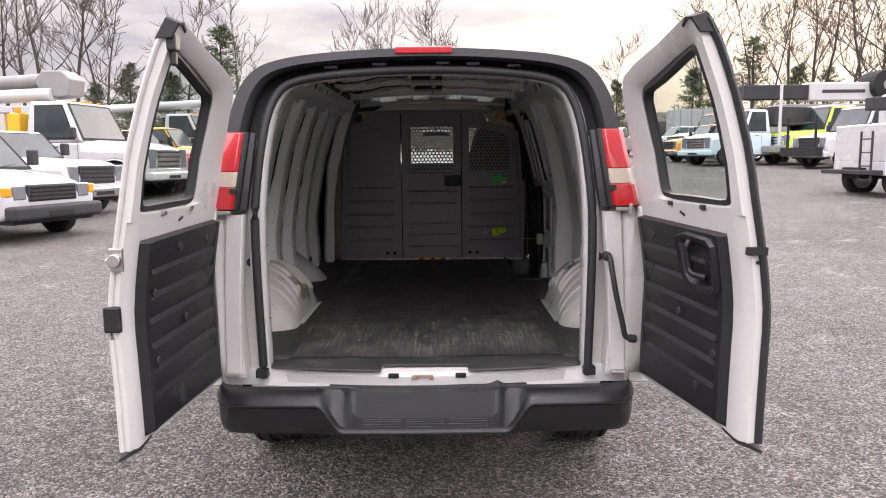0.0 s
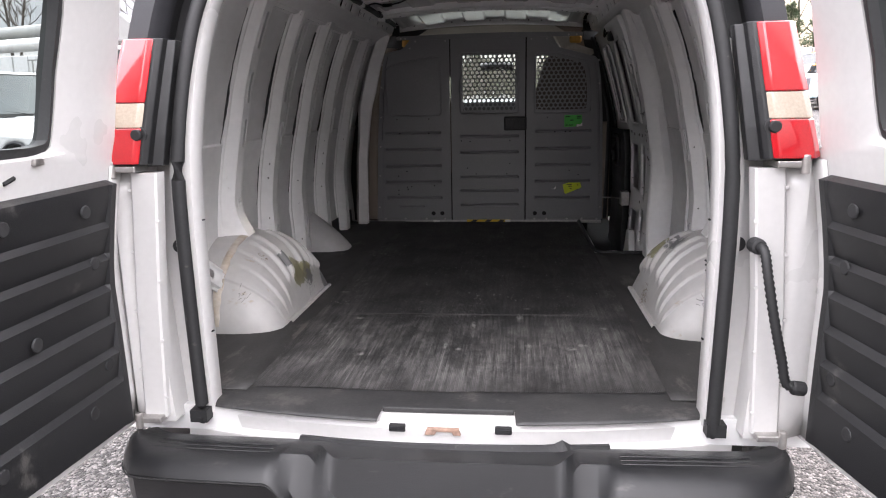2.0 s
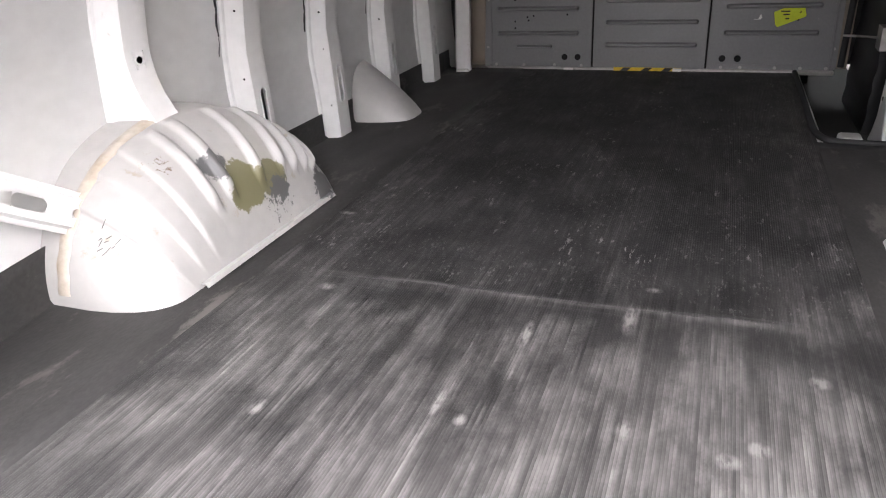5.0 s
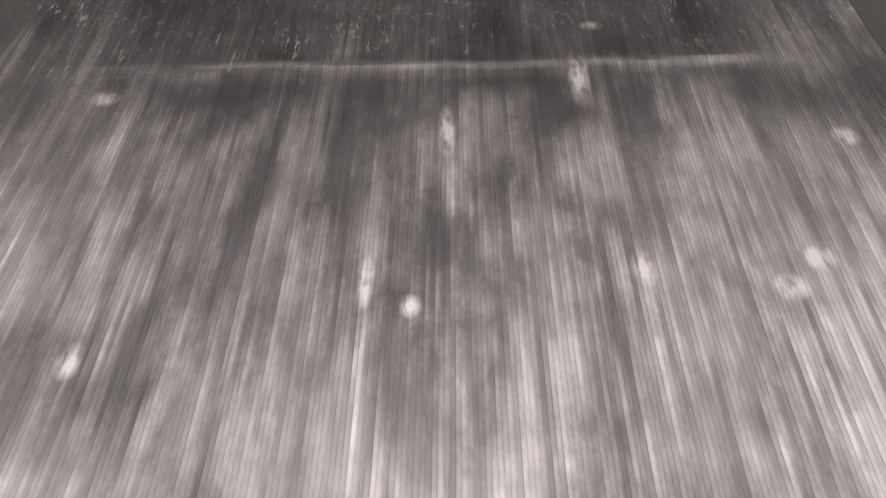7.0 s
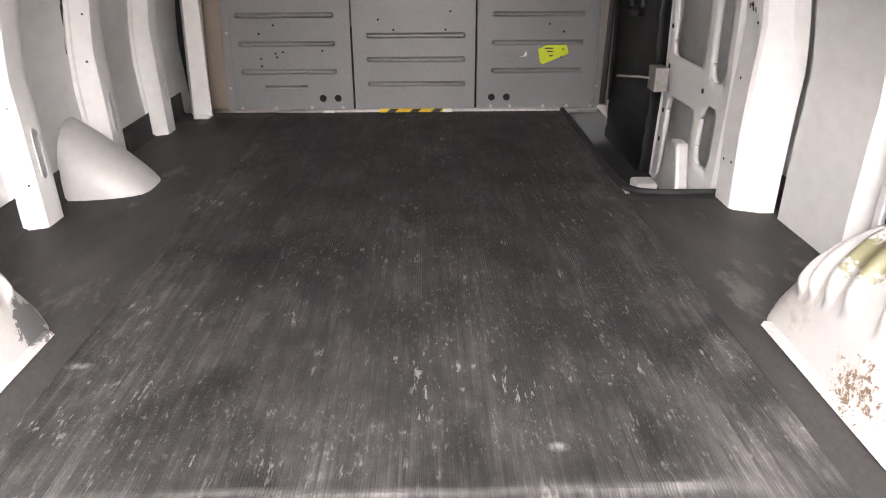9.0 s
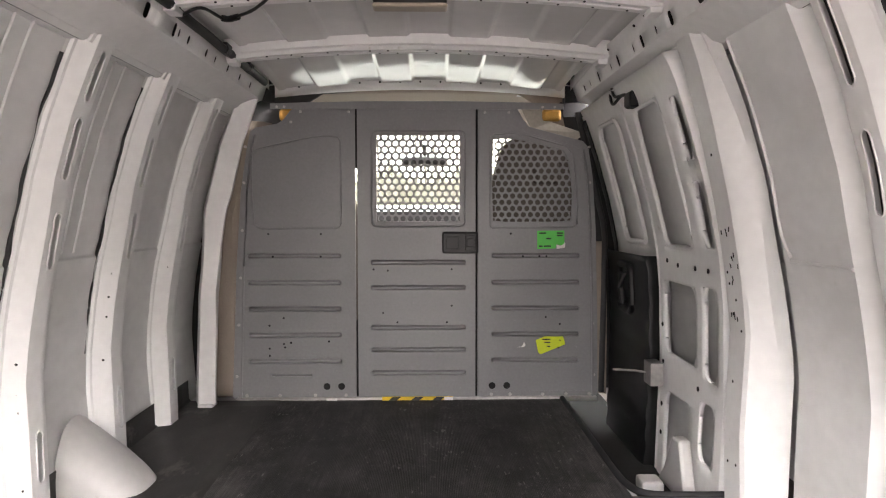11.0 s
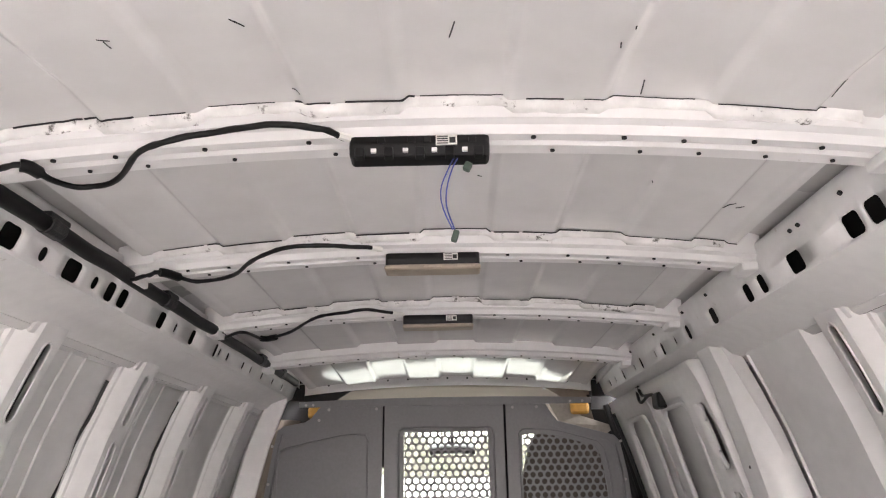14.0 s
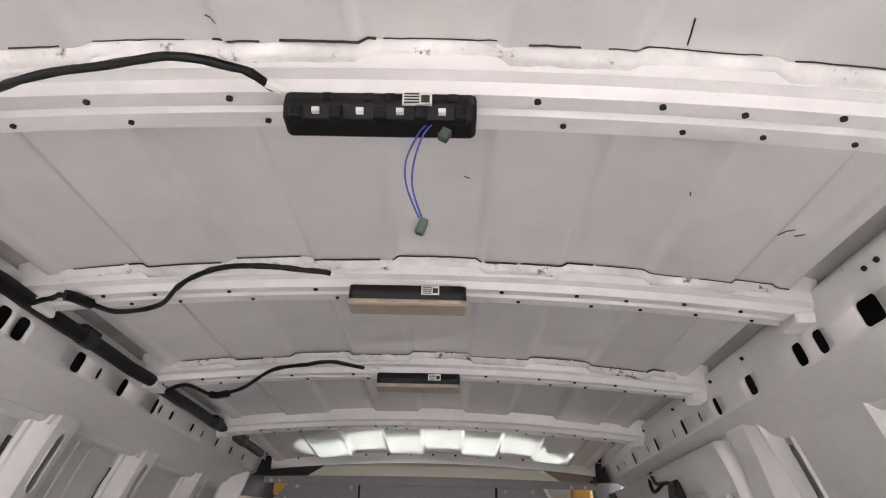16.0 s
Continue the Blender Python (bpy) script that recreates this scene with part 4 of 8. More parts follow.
for s in (-1, 1):
    prof = [(0.622, 2.062), (0.622, 2.022), (0.624, 2.010), (0.628, 2.002), (0.632, 1.992), (0.652, 1.936), (0.690, 1.922), (0.716, 1.910), (0.735, 1.893), (0.765, 1.885), (0.82, 1.865)]
    holes = [(4.38, 4.80, a - w / 2, a + w / 2) if w < 0.021 else (4.28, 4.92, a - w / 2, a + w / 2) for a, w in RAIL_HOLES[s]]
    bm = bmesh.new()
    sheet(bm, list(range(len(prof))), steps(0.62, 3.12, 27), lambda i, y: rail_at(s, prof, i, y), holes)
    fillets(bm, lambda i, y: rail_at(s, prof, i, y), holes, (0.16, 0.009))
    seam = [rail_at(s, prof, 8.9, y) for y in steps(0.7, 3.1, 24)]
    rail = part("roof_rail", bm, M_RIB, van, "", smooth=35, thick=0.002)
    # dark sheet that paints the shade seen through the punched holes
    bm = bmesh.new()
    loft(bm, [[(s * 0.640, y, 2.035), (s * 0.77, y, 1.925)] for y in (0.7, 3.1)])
    part("rail_shade_sheet", bm, M_DARK, rail, "dark sheet behind the rail holes in place of shade")
    # plate added to keep cab light out of the rail's open end
    part("rail_light_stop", boxed(*sorted((s * 0.60, s * 0.72)), 3.122, 3.132, 1.93, 2.05), M_DARK, rail)
    bm = bmesh.new()
    for y in (0.9, 1.08, 1.22, 1.25, 1.43, 1.69, 1.87, 2.05, 2.15, 2.44, 2.6):
        disc(bm, (s * 0.683, y, 1.930), 0.005, (-s, 0, -1), 0.004, 8)
        disc(bm, (s * 0.620, y + 0.05, 2.002), 0.004, (-s, 0, -1), 0.004, 8)
    pieces("rail_hole", bm, M_DARK, rail, "small dark holes")
    bm = bmesh.new()
    loft(bm, [[(x - s * 0.004, y, z - 0.001), (x + s * 0.012, y, z - 0.012), (x + s * 0.016, y, z - 0.010)] for x, y, z in seam])
    part("rail_lip", bm, M_RIB, rail, thick=0.002)
    # dark line for the panel joint, with the lip's shadow painted in
    bm = bmesh.new()
    tube(bm, [(x + s * 0.017, y, z - 0.009) for x, y, z in seam], 0.0028, 5)
    part("rail_joint_shadow", bm, M_SEAL, rail, "dark line under the rail, joint and painted shadow in one")
    bm = bmesh.new()
    for y in (1.50, 1.66, 1.96, 2.2, 2.45, 2.66, 2.86):
        tube(bm, [(s * 0.676, y - 0.055, 1.932), (s * 0.676, y + 0.055, 1.932)], 0.006, 6)
    pieces("pressed_bead", bm, M_RIB, rail)
    for k, y in enumerate((1.0, 1.45, 1.905, 2.36, 2.82) if s < 0 else (1.0, 1.45)):
        bm = bmesh.new()
        box(bm, -0.035, 0.035, y - 0.045, y + 0.055, -0.004, 0.004, Matrix.Translation((s * 0.742, 0, 1.9)) @ Matrix.Rotation(s * radians(58), 4, "Y"))
        part("rib_tab", bm, M_RIB, rail, bevel=0.003)

# roof bows
for k, yb in enumerate((0.99, 1.49, 2.0, 2.56)):
    base = (2.029, 2.026, 2.021, 2.010)[k]
    prof = [(-0.044, 0.062), (-0.038, 0.016), (-0.026, 0.012), (-0.020, 0.001), (-0.004, 0.0), (0.0, 0.006), (0.007, 0.006), (0.011, 0.0), (0.036, 0.0), (0.042, 0.010), (0.046, 0.034)]
    bm = bmesh.new()
    loft(bm, [[(x, yb + dy, base - 0.09 * x * x + dz) for dy, dz in prof] for x in steps(-0.632, 0.632, 30)])
    bow = part("roof_bow", bm, M_RIB, van, "white pressed steel roof bow", smooth=32)
    bm = bmesh.new()
    for x in (-0.5, -0.42, -0.30, -0.16, -0.1, 0.03, 0.14, 0.26, 0.34, 0.43, 0.52):
        disc(bm, (x, yb - 0.012 + 0.003 * math.sin(40 * x), base - 0.09 * x * x + 0.002), 0.0036, (0, 0, -1), 0.004, 8)
        disc(bm, (x + 0.03, yb + 0.024, base - 0.09 * (x + 0.03) ** 2 + 0.001), 0.0032, (0, 0, -1), 0.0035, 8)
    pieces("bow_hole", bm, M_DARK, bow, "small dark holes in the bow")
    if k < 3:
        bm = bmesh.new()
        rows = []
        for x in steps(-0.56, 0.56, 90):
            w = 0.005 + 0.002 * noise.noise((x * 14, k, 0)) + 0.002 * noise.noise((x * 60, k, 1))
            lump = 0.003 * noise.noise((x * 38, k, 4))
            wob = 0.002 * math.tanh(5 * math.sin(2 * math.pi * (x + 0.03) / 0.265))
            z = roof_z(x, yb) - 0.003
            y = yb - 0.044 + wob
            rows.append([(x, y - w, z + 0.002), (x, y - 0.4 * w, z - 0.008 + lump), (x, y + 0.5 * w, z - 0.011 - lump), (x, y + w + 0.008, z - 0.012)])
        loft(bm, rows)
        part("bow_sealant", bm, M_SEALANT, bow, "lumpy white sealant smeared with grime", smooth=70)
    if k < 3:
        bm = bmesh.new()
        r4 = random.Random(40 + k)
        x = -0.54
        while x < 0.5:
            run = r4.uniform(0.03, 0.16)
            tube(bm, [(q, yb - 0.0455 + 0.003 * math.tanh(5 * math.sin(2 * math.pi * (q + 0.03) / 0.265)) - 0.0055 - 0.002 * noise.noise((q * 14, k, 0)) - 0.002 * noise.noise((q * 60, k, 1)), roof_z(q, yb) - 0.002) for q in steps(x, x + run, max(2, int(run / 0.008)))], r4.uniform(0.0008, 0.0019), 4)
            x += run + r4.uniform(0.002, 0.03)
        tagged(part("grime_line", bm, M_SEAL, bow, "thin broken grime line along the sealant"), kind="stuff")
    bm = bmesh.new()
    for s in (-1, 1):
        box(bm, *sorted((s * 0.595, s * 0.628)), yb - 0.03, yb + 0.03, base - 0.048, base - 0.030)
    pieces("bow_end", bm, M_RIB, bow, bevel=0.004)

# header strip above the partition
bm = bmesh.new()
loft(bm, [[(x, y, z - 0.09 * x * x) for y, z in ((3.12, 2.034), (3.14, 2.006), (3.165, 1.996), (3.20, 1.994), (3.21, 2.05))] for x in steps(-0.64, 0.64, 24)])
strip = part("front_header", bm, M_WALL, van, "painted header strip over the partition", smooth=35)
bm = bmesh.new()
for x in steps(-0.5, 0.5, 12):
    disc(bm, (x, 3.128, 2.016 - 0.09 * x * x), 0.004, (0, -1, -0.6), 0.004, 8)
pieces("header_hole", bm, M_DARK, strip, "small dark holes")

# scuffs scored in the roof paint
bm = bmesh.new()
for x, y, dx, dy in ((-0.20, 0.748, 0.010, 0.012), (-0.196, 0.752, 0.008, 0.012), (0.036, 0.771, -0.006, 0.03), (0.495, 0.863, 0.011, 0.05), (0.503, 0.87, -0.002, 0.02), (0.272, 0.90, 0.004, 0.035), (0.22, 0.80, 0.002, 0.012), (0.228, 0.765, 0.001, 0.007), (-0.34, 0.755, 0.012, 0.005), (-0.335, 0.76, 0.002, 0.014), (-0.17, 0.91, 0.01, 0.004), (0.50, 1.28, 0.02, -0.012), (0.525, 1.285, 0.012, -0.008), (0.36, 1.20, 0.004, 0.012), (0.073, 1.195, 0.008, 0.006), (-0.16, 0.66, 0.02, 0.004), (0.3, 0.68, 0.004, 0.02)):
    tube(bm, [(x, y, roof_z(x, y) - 0.002), (x + dx / 2, y + dy / 2, roof_z(x + dx / 2, y) - 0.002), (x + dx, y + dy, roof_z(x + dx, y) - 0.001)], 0.0009, 4)
pieces("roof_scuff", bm, M_SEAL, van, "thin black scuff marks on the roof sheet")

# black conduit along the rail
bm = bmesh.new()
pts = [(-0.611 - 0.0015 * (i % 2), y, 1.989 - 0.0015 * math.sin(i * 2.1)) for i, y in enumerate(steps(0.64, 3.0, 25))]
tube(bm, pts, 0.0145, 10)
conduit = tagged(part("cable_conduit", bm, M_TUBE, None, "", smooth=60), "black plastic cable conduit clipped along the roof rail", "conduit")
bm = bmesh.new()
for y in (1.18, 1.66, 2.02, 2.46, 2.75):
    tube(bm, [(-0.611, y - 0.022, 1.989), (-0.611, y + 0.022, 1.989)], 0.0168, 10)
    box(bm, -0.618, -0.597, y - 0.03, y + 0.03, 1.998, 2.007)
pieces("conduit_clip", bm, M_BLACK, conduit, "", bevel=0.002)

# wheelhouses
CREASES = (33, 46, 57)
BARS = (70, 79, 96, 111, 121, 131, 139)


def tub_point(s, th, q, off=0.0):
    """A place on a wheelhouse: th goes over the arch from back to front, q from the wall to the inner foot."""
    x = lerp_table([(0, 1.02), (0.25, 0.92), (0.5, 0.83), (0.7, 0.765), (0.85, 0.715), (0.95, 0.688), (1, 0.675)], q)
    kz = lerp_table([(0.675, 0.0), (0.68, 0.12), (0.69, 0.27), (0.705, 0.43), (0.725, 0.57), (0.75, 0.70), (0.78, 0.81), (0.82, 0.90), (0.87, 0.965), (0.93, 1.0)], x)
    ky = lerp_table([(0.675, 0.80), (0.69, 0.86), (0.71, 0.91), (0.74, 0.95), (0.79, 0.985), (0.84, 1.0)], x)
    c, sn = math.cos(radians(th)), math.sin(radians(th))
    th2 = th + 9 * (q - 0.85)
    ridge = sum(math.exp(-((th2 - b) / 1.9) ** 4) for b in BARS) * min(1, max(0, (q - 0.38) / 0.06)) * min(1, max(0, (0.88 - q) / 0.025))
    step = sum(0.5 * (1 + math.tanh((th2 - b) / 0.8)) - min(1, max(0, (th2 - b + 2) / 14)) for b in CREASES) * min(1, max(0, (q - 0.25) / 0.10)) * min(1, max(0, (0.97 - q) / 0.05))
    amp = 0.013 * ridge + 0.010 * step
    bump = amp + off
    back = 0.412 if c > 0 else 0.385
    ry, rz = back * ky + bump, 0.315 * kz + bump
    x -= min(1, max(0, (q - 0.55) / 0.25)) * amp
    return (s * (x - (off if q > 0.7 else 0)), 1.05 - ry * math.copysign(abs(c) ** 0.97, c), 0.676 + max(0, rz * sn if sn > 0 else 0))


for s in (-1, 1):
    bm = bmesh.new()
    loft(bm, [[tub_point(s, min(180, th), q) for q in steps(0, 1, 44)] for th in steps(0, 180, 330)])
    tub = part("wheelhouse", bm, M_TUB, van, "scuffed white painted wheelhouse with pressed ridges", smooth=55)
    bm = bmesh.new()
    loft(bm, [[(s * 0.678, y, 0.692), (s * 0.664, y, 0.694), (s * 0.660, y, 0.686)] for y in steps(0.78, 1.34, 10)])
    part("tub_flange", bm, M_TUB, tub, thick=0.003)
    bm = bmesh.new()
    loft(bm, [[tub_point(s, th, qq + 0.01 * noise.noise((th * 0.2, s, 1)), o) for qq, o in ((0.255, 0.0), (0.262, 0.003), (0.30, 0.0042), (0.335, 0.003), (0.342, 0.0))] for th in steps(6, 84, 40)])
    part("weld_seam", bm, material("stained_seam", (0.47, 0.435, 0.385), 0.6, vary=0.12, bump=0.5, fine=60, big=14, col2=(0.40, 0.335, 0.26)) if s < 0 else bpy.data.materials["stained_seam"], tub, "brown stained seam sealer", smooth=60)
    r3 = random.Random(8 + s)
    bm = bmesh.new()
    for k in range(10):
        th, q = r3.uniform(24, 34), r3.uniform(0.50, 0.62)
        tube(bm, [tub_point(s, th, q, 0.0006), tub_point(s, th + r3.uniform(1, 4), q + r3.uniform(0.01, 0.04), 0.0006)], 0.0007, 4)
    pieces("scuff", bm, M_SEAL, tub, "dark scuffs and chips")

# brace between tail pillar and wheelhouse
bm = bmesh.new()
A, B = Vector((-0.955, 0.22, 1.182)), Vector((-0.90, 0.74, 0.842))
d = (B - A)
side_v = Vector((0, 0.49, 0.87))


BRACE_HOLES = [(0.12, 0.26, -0.014, 0.014), (0.48, 0.60, -0.014, 0.014), (0.72, 0.84, -0.014, 0.014), (0.93, 0.965, -0.010, 0.010)]


def brace_at(u, v):
    p = A + d * u
    return p + Vector((0.012 if abs(v) < 0.03 else 0.0, 0, 0)) + side_v * v


sheet(bm, steps(-0.30, 1, 15), [-0.045, -0.034, -0.028, 0.028, 0.034, 0.045], brace_at, BRACE_HOLES)
fillets(bm, brace_at, BRACE_HOLES, (0.022, 0.012))
part("side_brace", bm, M_RIB, van, "white pressed brace with slots", thick=0.003, smooth=30)

# fuel filler cover
bm = bmesh.new()
rows = []
for t in steps(0, 1, 14):
    k = math.sqrt(max(0.0, 1 - t ** 2.2))
    x = -0.985 + 0.217 * t
    rows.append([(x + 0.012 * math.cos(a) * 0, 2.2 - (0.125 * (0.35 + 0.65 * k)) * math.cos(a), 0.674 + 0.215 * max(0.02, (1 - t) ** 0.75) * math.sin(a) ** 0.8) for a in (math.pi * i / 14 for i in range(15))])
loft(bm, rows)
part("filler_cover", bm, M_TUB, van, "white painted cone over the fuel filler pipe", smooth=50)

# raised panel between the last rib and the side door pillar
bm = bmesh.new()
loft(bm, [[(rib_x(z) + 0.012 + (0.04 if y < 1.58 else 0), y, z) for z in steps(0.68, 1.90, 40)] for y in (1.54, 1.575, 1.60, 1.86, 1.885)])
part("raised_panel", bm, M_WALL, van, "grey raised wall panel", smooth=40)
bm = bmesh.new()
tube(bm, [(rib_x(z) + 0.010, 1.875 - 0.03 * math.exp(-((z - 1.36) / 0.03) ** 2), z) for z in steps(1.36, 1.88, 20)] , 0.005, 6)
tube(bm, [(rib_x(1.35) + 0.010, y, 1.35) for y in steps(1.60, 1.85, 6)], 0.005, 6)
pieces("pressed_bead", bm, M_WALL, van)

# front pillars beside the partition
for s in (-1, 1):
    bm = bmesh.new()

    def inner(z):
        return 0.034 * min(1, max(0, (z - 1.25) / 0.3))

    edge = [(0.66, 0.905), (0.74, 0.904), (1.03, 0.892), (1.14, 0.888), (1.25, 0.875), (1.48, 0.863), (1.75, 0.795), (1.95, 0.72)]
    loft(bm, [[(s * (lerp_table(edge, z) + 0.03), 3.10, z), (s * (lerp_table(edge, z) + 0.004), 3.04, z), (s * lerp_table(edge, z), 3.036, z), (s * (lerp_table(edge, z) - 0.078 + 0.020 * z - inner(z)), 3.05, z), (s * (lerp_table(edge, z) - 0.080 + 0.020 * z - inner(z)), 3.062, z), (s * (lerp_table(edge, z) - 0.05), 3.11, z)] for z in steps(0.69, 1.93, 34)])
    if s < 0:
        part("front_pillar", bm, M_RIB, van, "white painted pillar beside the partition", smooth=30)
    else:
        bm.free()
    bm = bmesh.new()
    trim = [(0.80, 3.19), (0.76, 3.21), (0.72, 3.25)] if s > 0 else [(0.89, 3.165), (0.80, 3.185), (0.75, 3.25)]
    loft(bm, [[(s * (x - 0.27 * max(0, z - 1.45)), y, z) for x, y in trim] for z in steps(0.69, 1.86 if s < 0 else 1.35, 20)])
    part("pillar_trim", bm, M_BEIGE, van, "beige cab trim behind the partition's edge", thick=0.003, smooth=30)
bm = bmesh.new()
def door_edge(z):
    return lerp_table([(0.68, 0.885), (0.95, 0.895), (1.2, 0.89), (1.35, 0.875), (1.5, 0.845), (1.7, 0.79), (1.85, 0.74), (1.95, 0.69)], z)


# hoop sheets added to close bright gaps between partition and body
hoop_o = [(skin_x(z) + 0.01, z) for z in steps(0.6, 1.9, 12)] + [(0.66, 1.99), (0.4, 2.06), (0, 2.08)]
hoop_i = [(0.66 - 0.22 * max(0, z - 1.5), z) for z in steps(0.7, 1.8, 12)] + [(0.56, 1.90), (0.42, 1.985), (0, 2.01)]
for s in (-1,):
    loft(bm, [[(s * x, 3.27, z) for x, z in hoop_o], [(s * x, 3.25, z) for x, z in hoop_i]])
part("cab_light_stop", bm, M_SEAL, van, "dark sheet added round the cab opening to stop light", thick=0.01, smooth=40)
bm = bmesh.new()
loft(bm, [[(x, 3.27, z) for x, z in hoop_o[12:]], [(x, 3.25, z) for x, z in hoop_i[12:]]])
part("cab_light_stop", bm, M_BEIGE, van, "", thick=0.01, smooth=40)
bm = bmesh.new()
loft(bm, [[(0.70 - 0.22 * max(0, z - 1.5), 3.25, z), (door_edge(z) + 0.03, 3.27, z)] for z in steps(0.7, 1.95, 14)])
part("cab_light_stop", bm, M_SEAL, van, "dark sheet added round the cab opening to stop light", thick=0.01, smooth=40)
bm = bmesh.new()
tube(bm, [(0.788 - 0.02 * max(0, 1.2 - z) - 0.24 * max(0, z - 1.4), 3.19, z) for z in steps(0.7, 1.9, 18)], 0.013, 8)
part("pillar_seal", bm, M_SEAL, van, "black rubber seal beside the partition", smooth=60)
# extra plate against white light leaking past the partition's top corner
part("cab_light_stop", boxed(0.61, 0.80, 3.222, 3.234, 1.885, 1.99), M_SEAL, van, "dark plate added at the cab opening's corner to stop light")
part("pillar_foot", boxed(-0.91, -0.845, 3.03, 3.10, 0.672, 0.695), M_RIB, van, bevel=0.008)

# side door pillar
bm = bmesh.new()


def pil_x(z):
    return lerp_table([(0.6, 0.845), (0.9, 0.838), (1.05, 0.845), (1.15, 0.85), (1.3, 0.835), (1.5, 0.80), (1.7, 0.755), (1.85, 0.715), (1.95, 0.68)], z)


loft(bm, [[(rib_x(z) + 0.02, 1.925, z), (rib_x(z) - 0.012 + 0.008 * math.sin(9 * z), 1.925, z), (0.5 * (rib_x(z) + pil_x(z)), 1.938, z), (pil_x(z) + 0.008, 1.953, z), (pil_x(z), 1.965, z), (pil_x(z), 2.06, z), (pil_x(z) + 0.006, 2.07, z), (pil_x(z) + 0.06, 2.085, z), (skin_x(z) + 0.02, 2.09, z)] for z in steps(0.672, 1.93, 34)])
pil = part("door_pillar", bm, M_RIB, van, "broad white pillar behind the side doors, chipped", smooth=28)
bm = bmesh.new()
for z in (0.80, 0.805, 1.02, 1.16, 1.2, 1.24, 1.28, 1.31, 1.62):
    disc(bm, (pil_x(z) - 0.001, 1.985 + 0.06 * rng.random(), z), 0.004, (1, 0, 0), 0.004, 8)
for k in range(14):
    z, y = rng.uniform(1.18, 1.42), rng.uniform(1.97, 2.05)
    tube(bm, [(pil_x(z) - 0.0005, y, z), (pil_x(z + 0.012) - 0.0005, y + rng.uniform(-0.006, 0.01), z + 0.012)], 0.0018, 4)
pieces("chip", bm, M_DARK, pil, "dark holes and paint chips")


# closed side doors: pressed inner sheets with openings, blank window panels above
def door_x(z):
    return lerp_table([(0.5, 0.88), (0.68, 0.885), (0.95, 0.895), (1.2, 0.89), (1.35, 0.875), (1.5, 0.845), (1.7, 0.79), (1.85, 0.74), (1.93, 0.70)], z)


bm = bmesh.new()
loft(bm, [[(door_x(z) + 0.07, y, z) for z in steps(0.46, 1.93, 30)] for y in (2.08, 2.4, 2.64, 2.67, 3.0, 3.3)])
part("door_skin", bm, M_WALL, van, "grey inner face of the outer door skin", smooth=50)


def pressed_door(name, y0, y1, holes, label, bulge):
    b2 = bmesh.new()
    ys = sorted({y0, y0 + 0.02, y1 - 0.02, y1, *steps(y0, y1, 6)})

    def at(y, z):
        e = min(y - y0, y1 - y)
        return (door_x(z) - bulge + (0.03 if e < 0.01 else 0), y, z)
    sheet(b2, ys, steps(0.47, 1.91, 40), at, holes)
    fillets(b2, at, holes, (0.035, 0.05), 5)
    dr = part(name, b2, M_RIB, van, label, smooth=35, thick=0.012)
    for h in holes:
        if h[3] > 1.5 and h[1] - h[0] > 0.1:
            b2 = bmesh.new()
            sheet(b2, steps(h[0] - 0.03, h[1] + 0.12, 6), steps(h[2] - 0.03, h[3] + 0.03, 12), lambda y, z: (door_x(z) + 0.004 - 0.010 * (abs(y - 0.5 * (h[0] + h[1])) < 0.3 * (h[1] - h[0])), y, z))
            part("window_blank", b2, M_WALL, dr, "grey blank panel in place of a window", smooth=40)
    return dr


d1 = pressed_door("side_door", 2.10, 2.66, [(2.17, 2.28, 0.72, 0.90), (2.36, 2.58, 0.52, 0.86), (2.32, 2.60, 0.99, 1.24), (2.16, 2.25, 0.97, 1.25), (2.30, 2.56, 1.36, 1.82), (2.14, 2.20, 1.37, 1.56), (2.14, 2.20, 1.62, 1.80)], "bare white inner frame of the closed rear side door", 0.03)
d2 = pressed_door("side_door", 2.68, 3.28, [(2.78, 3.06, 1.37, 1.81)], "closed front side door with a black lower trim panel", 0.02)
for dr, a, c in ((d1, 2.30, 2.56), (d2, 2.78, 3.06)):
    bm = bmesh.new()
    loop = [(y, z) for y, z in rounded(a - 0.004, c + 0.004, 1.358, 1.816, 0.045)]
    pts = [(door_x(z) - 0.028, y, z) for y, z in loop]
    tube(bm, pts + pts[:1], 0.009, 8)
    part("panel_bead", bm, M_RIB, dr, smooth=60)
    bm = bmesh.new()
    for k in range(1, 3):
        y = a + (c - a) * (0.25 + 0.22 * k)
        tube(bm, [(door_x(z) + 0.002, y - 0.06 * (z - 1.36), z) for z in steps(1.40, 1.77, 8)], 0.006, 6)
    pieces("pressed_bead", bm, M_WALL, dr)
bm = bmesh.new()
for y, z in ((2.62, 0.80), (2.625, 0.95), (2.63, 1.08), (2.615, 0.7), (2.3, 0.93), (2.3, 1.3), (2.2, 1.3), (2.45, 1.3), (2.55, 1.31)):
    disc(bm, (door_x(z) - 0.038, y, z), 0.008, (1, 0, 0), 0.004, 10)
pieces("door_hole", bm, M_DARK, d1, "dark access holes")
bm = bmesh.new()
box(bm, 0.80, 0.845, 2.58, 2.66, 0.87, 0.95)
tube(bm, [(0.83, 2.62, 0.905), (0.77, 2.66, 0.908), (0.70, 2.70, 0.905)], 0.005, 6)
part("door_latch", bm, M_STEEL, d1, "steel latch with a thin rod", bevel=0.003)
bm = bmesh.new()
tube(bm, curve_pts([(0.925, 2.42, 1.26), (0.93, 2.44, 1.1), (0.925, 2.47, 0.95), (0.93, 2.5, 0.8)]), 0.006, 6)
part("door_cable", bm, M_STEEL, d1)
bm = bmesh.new()
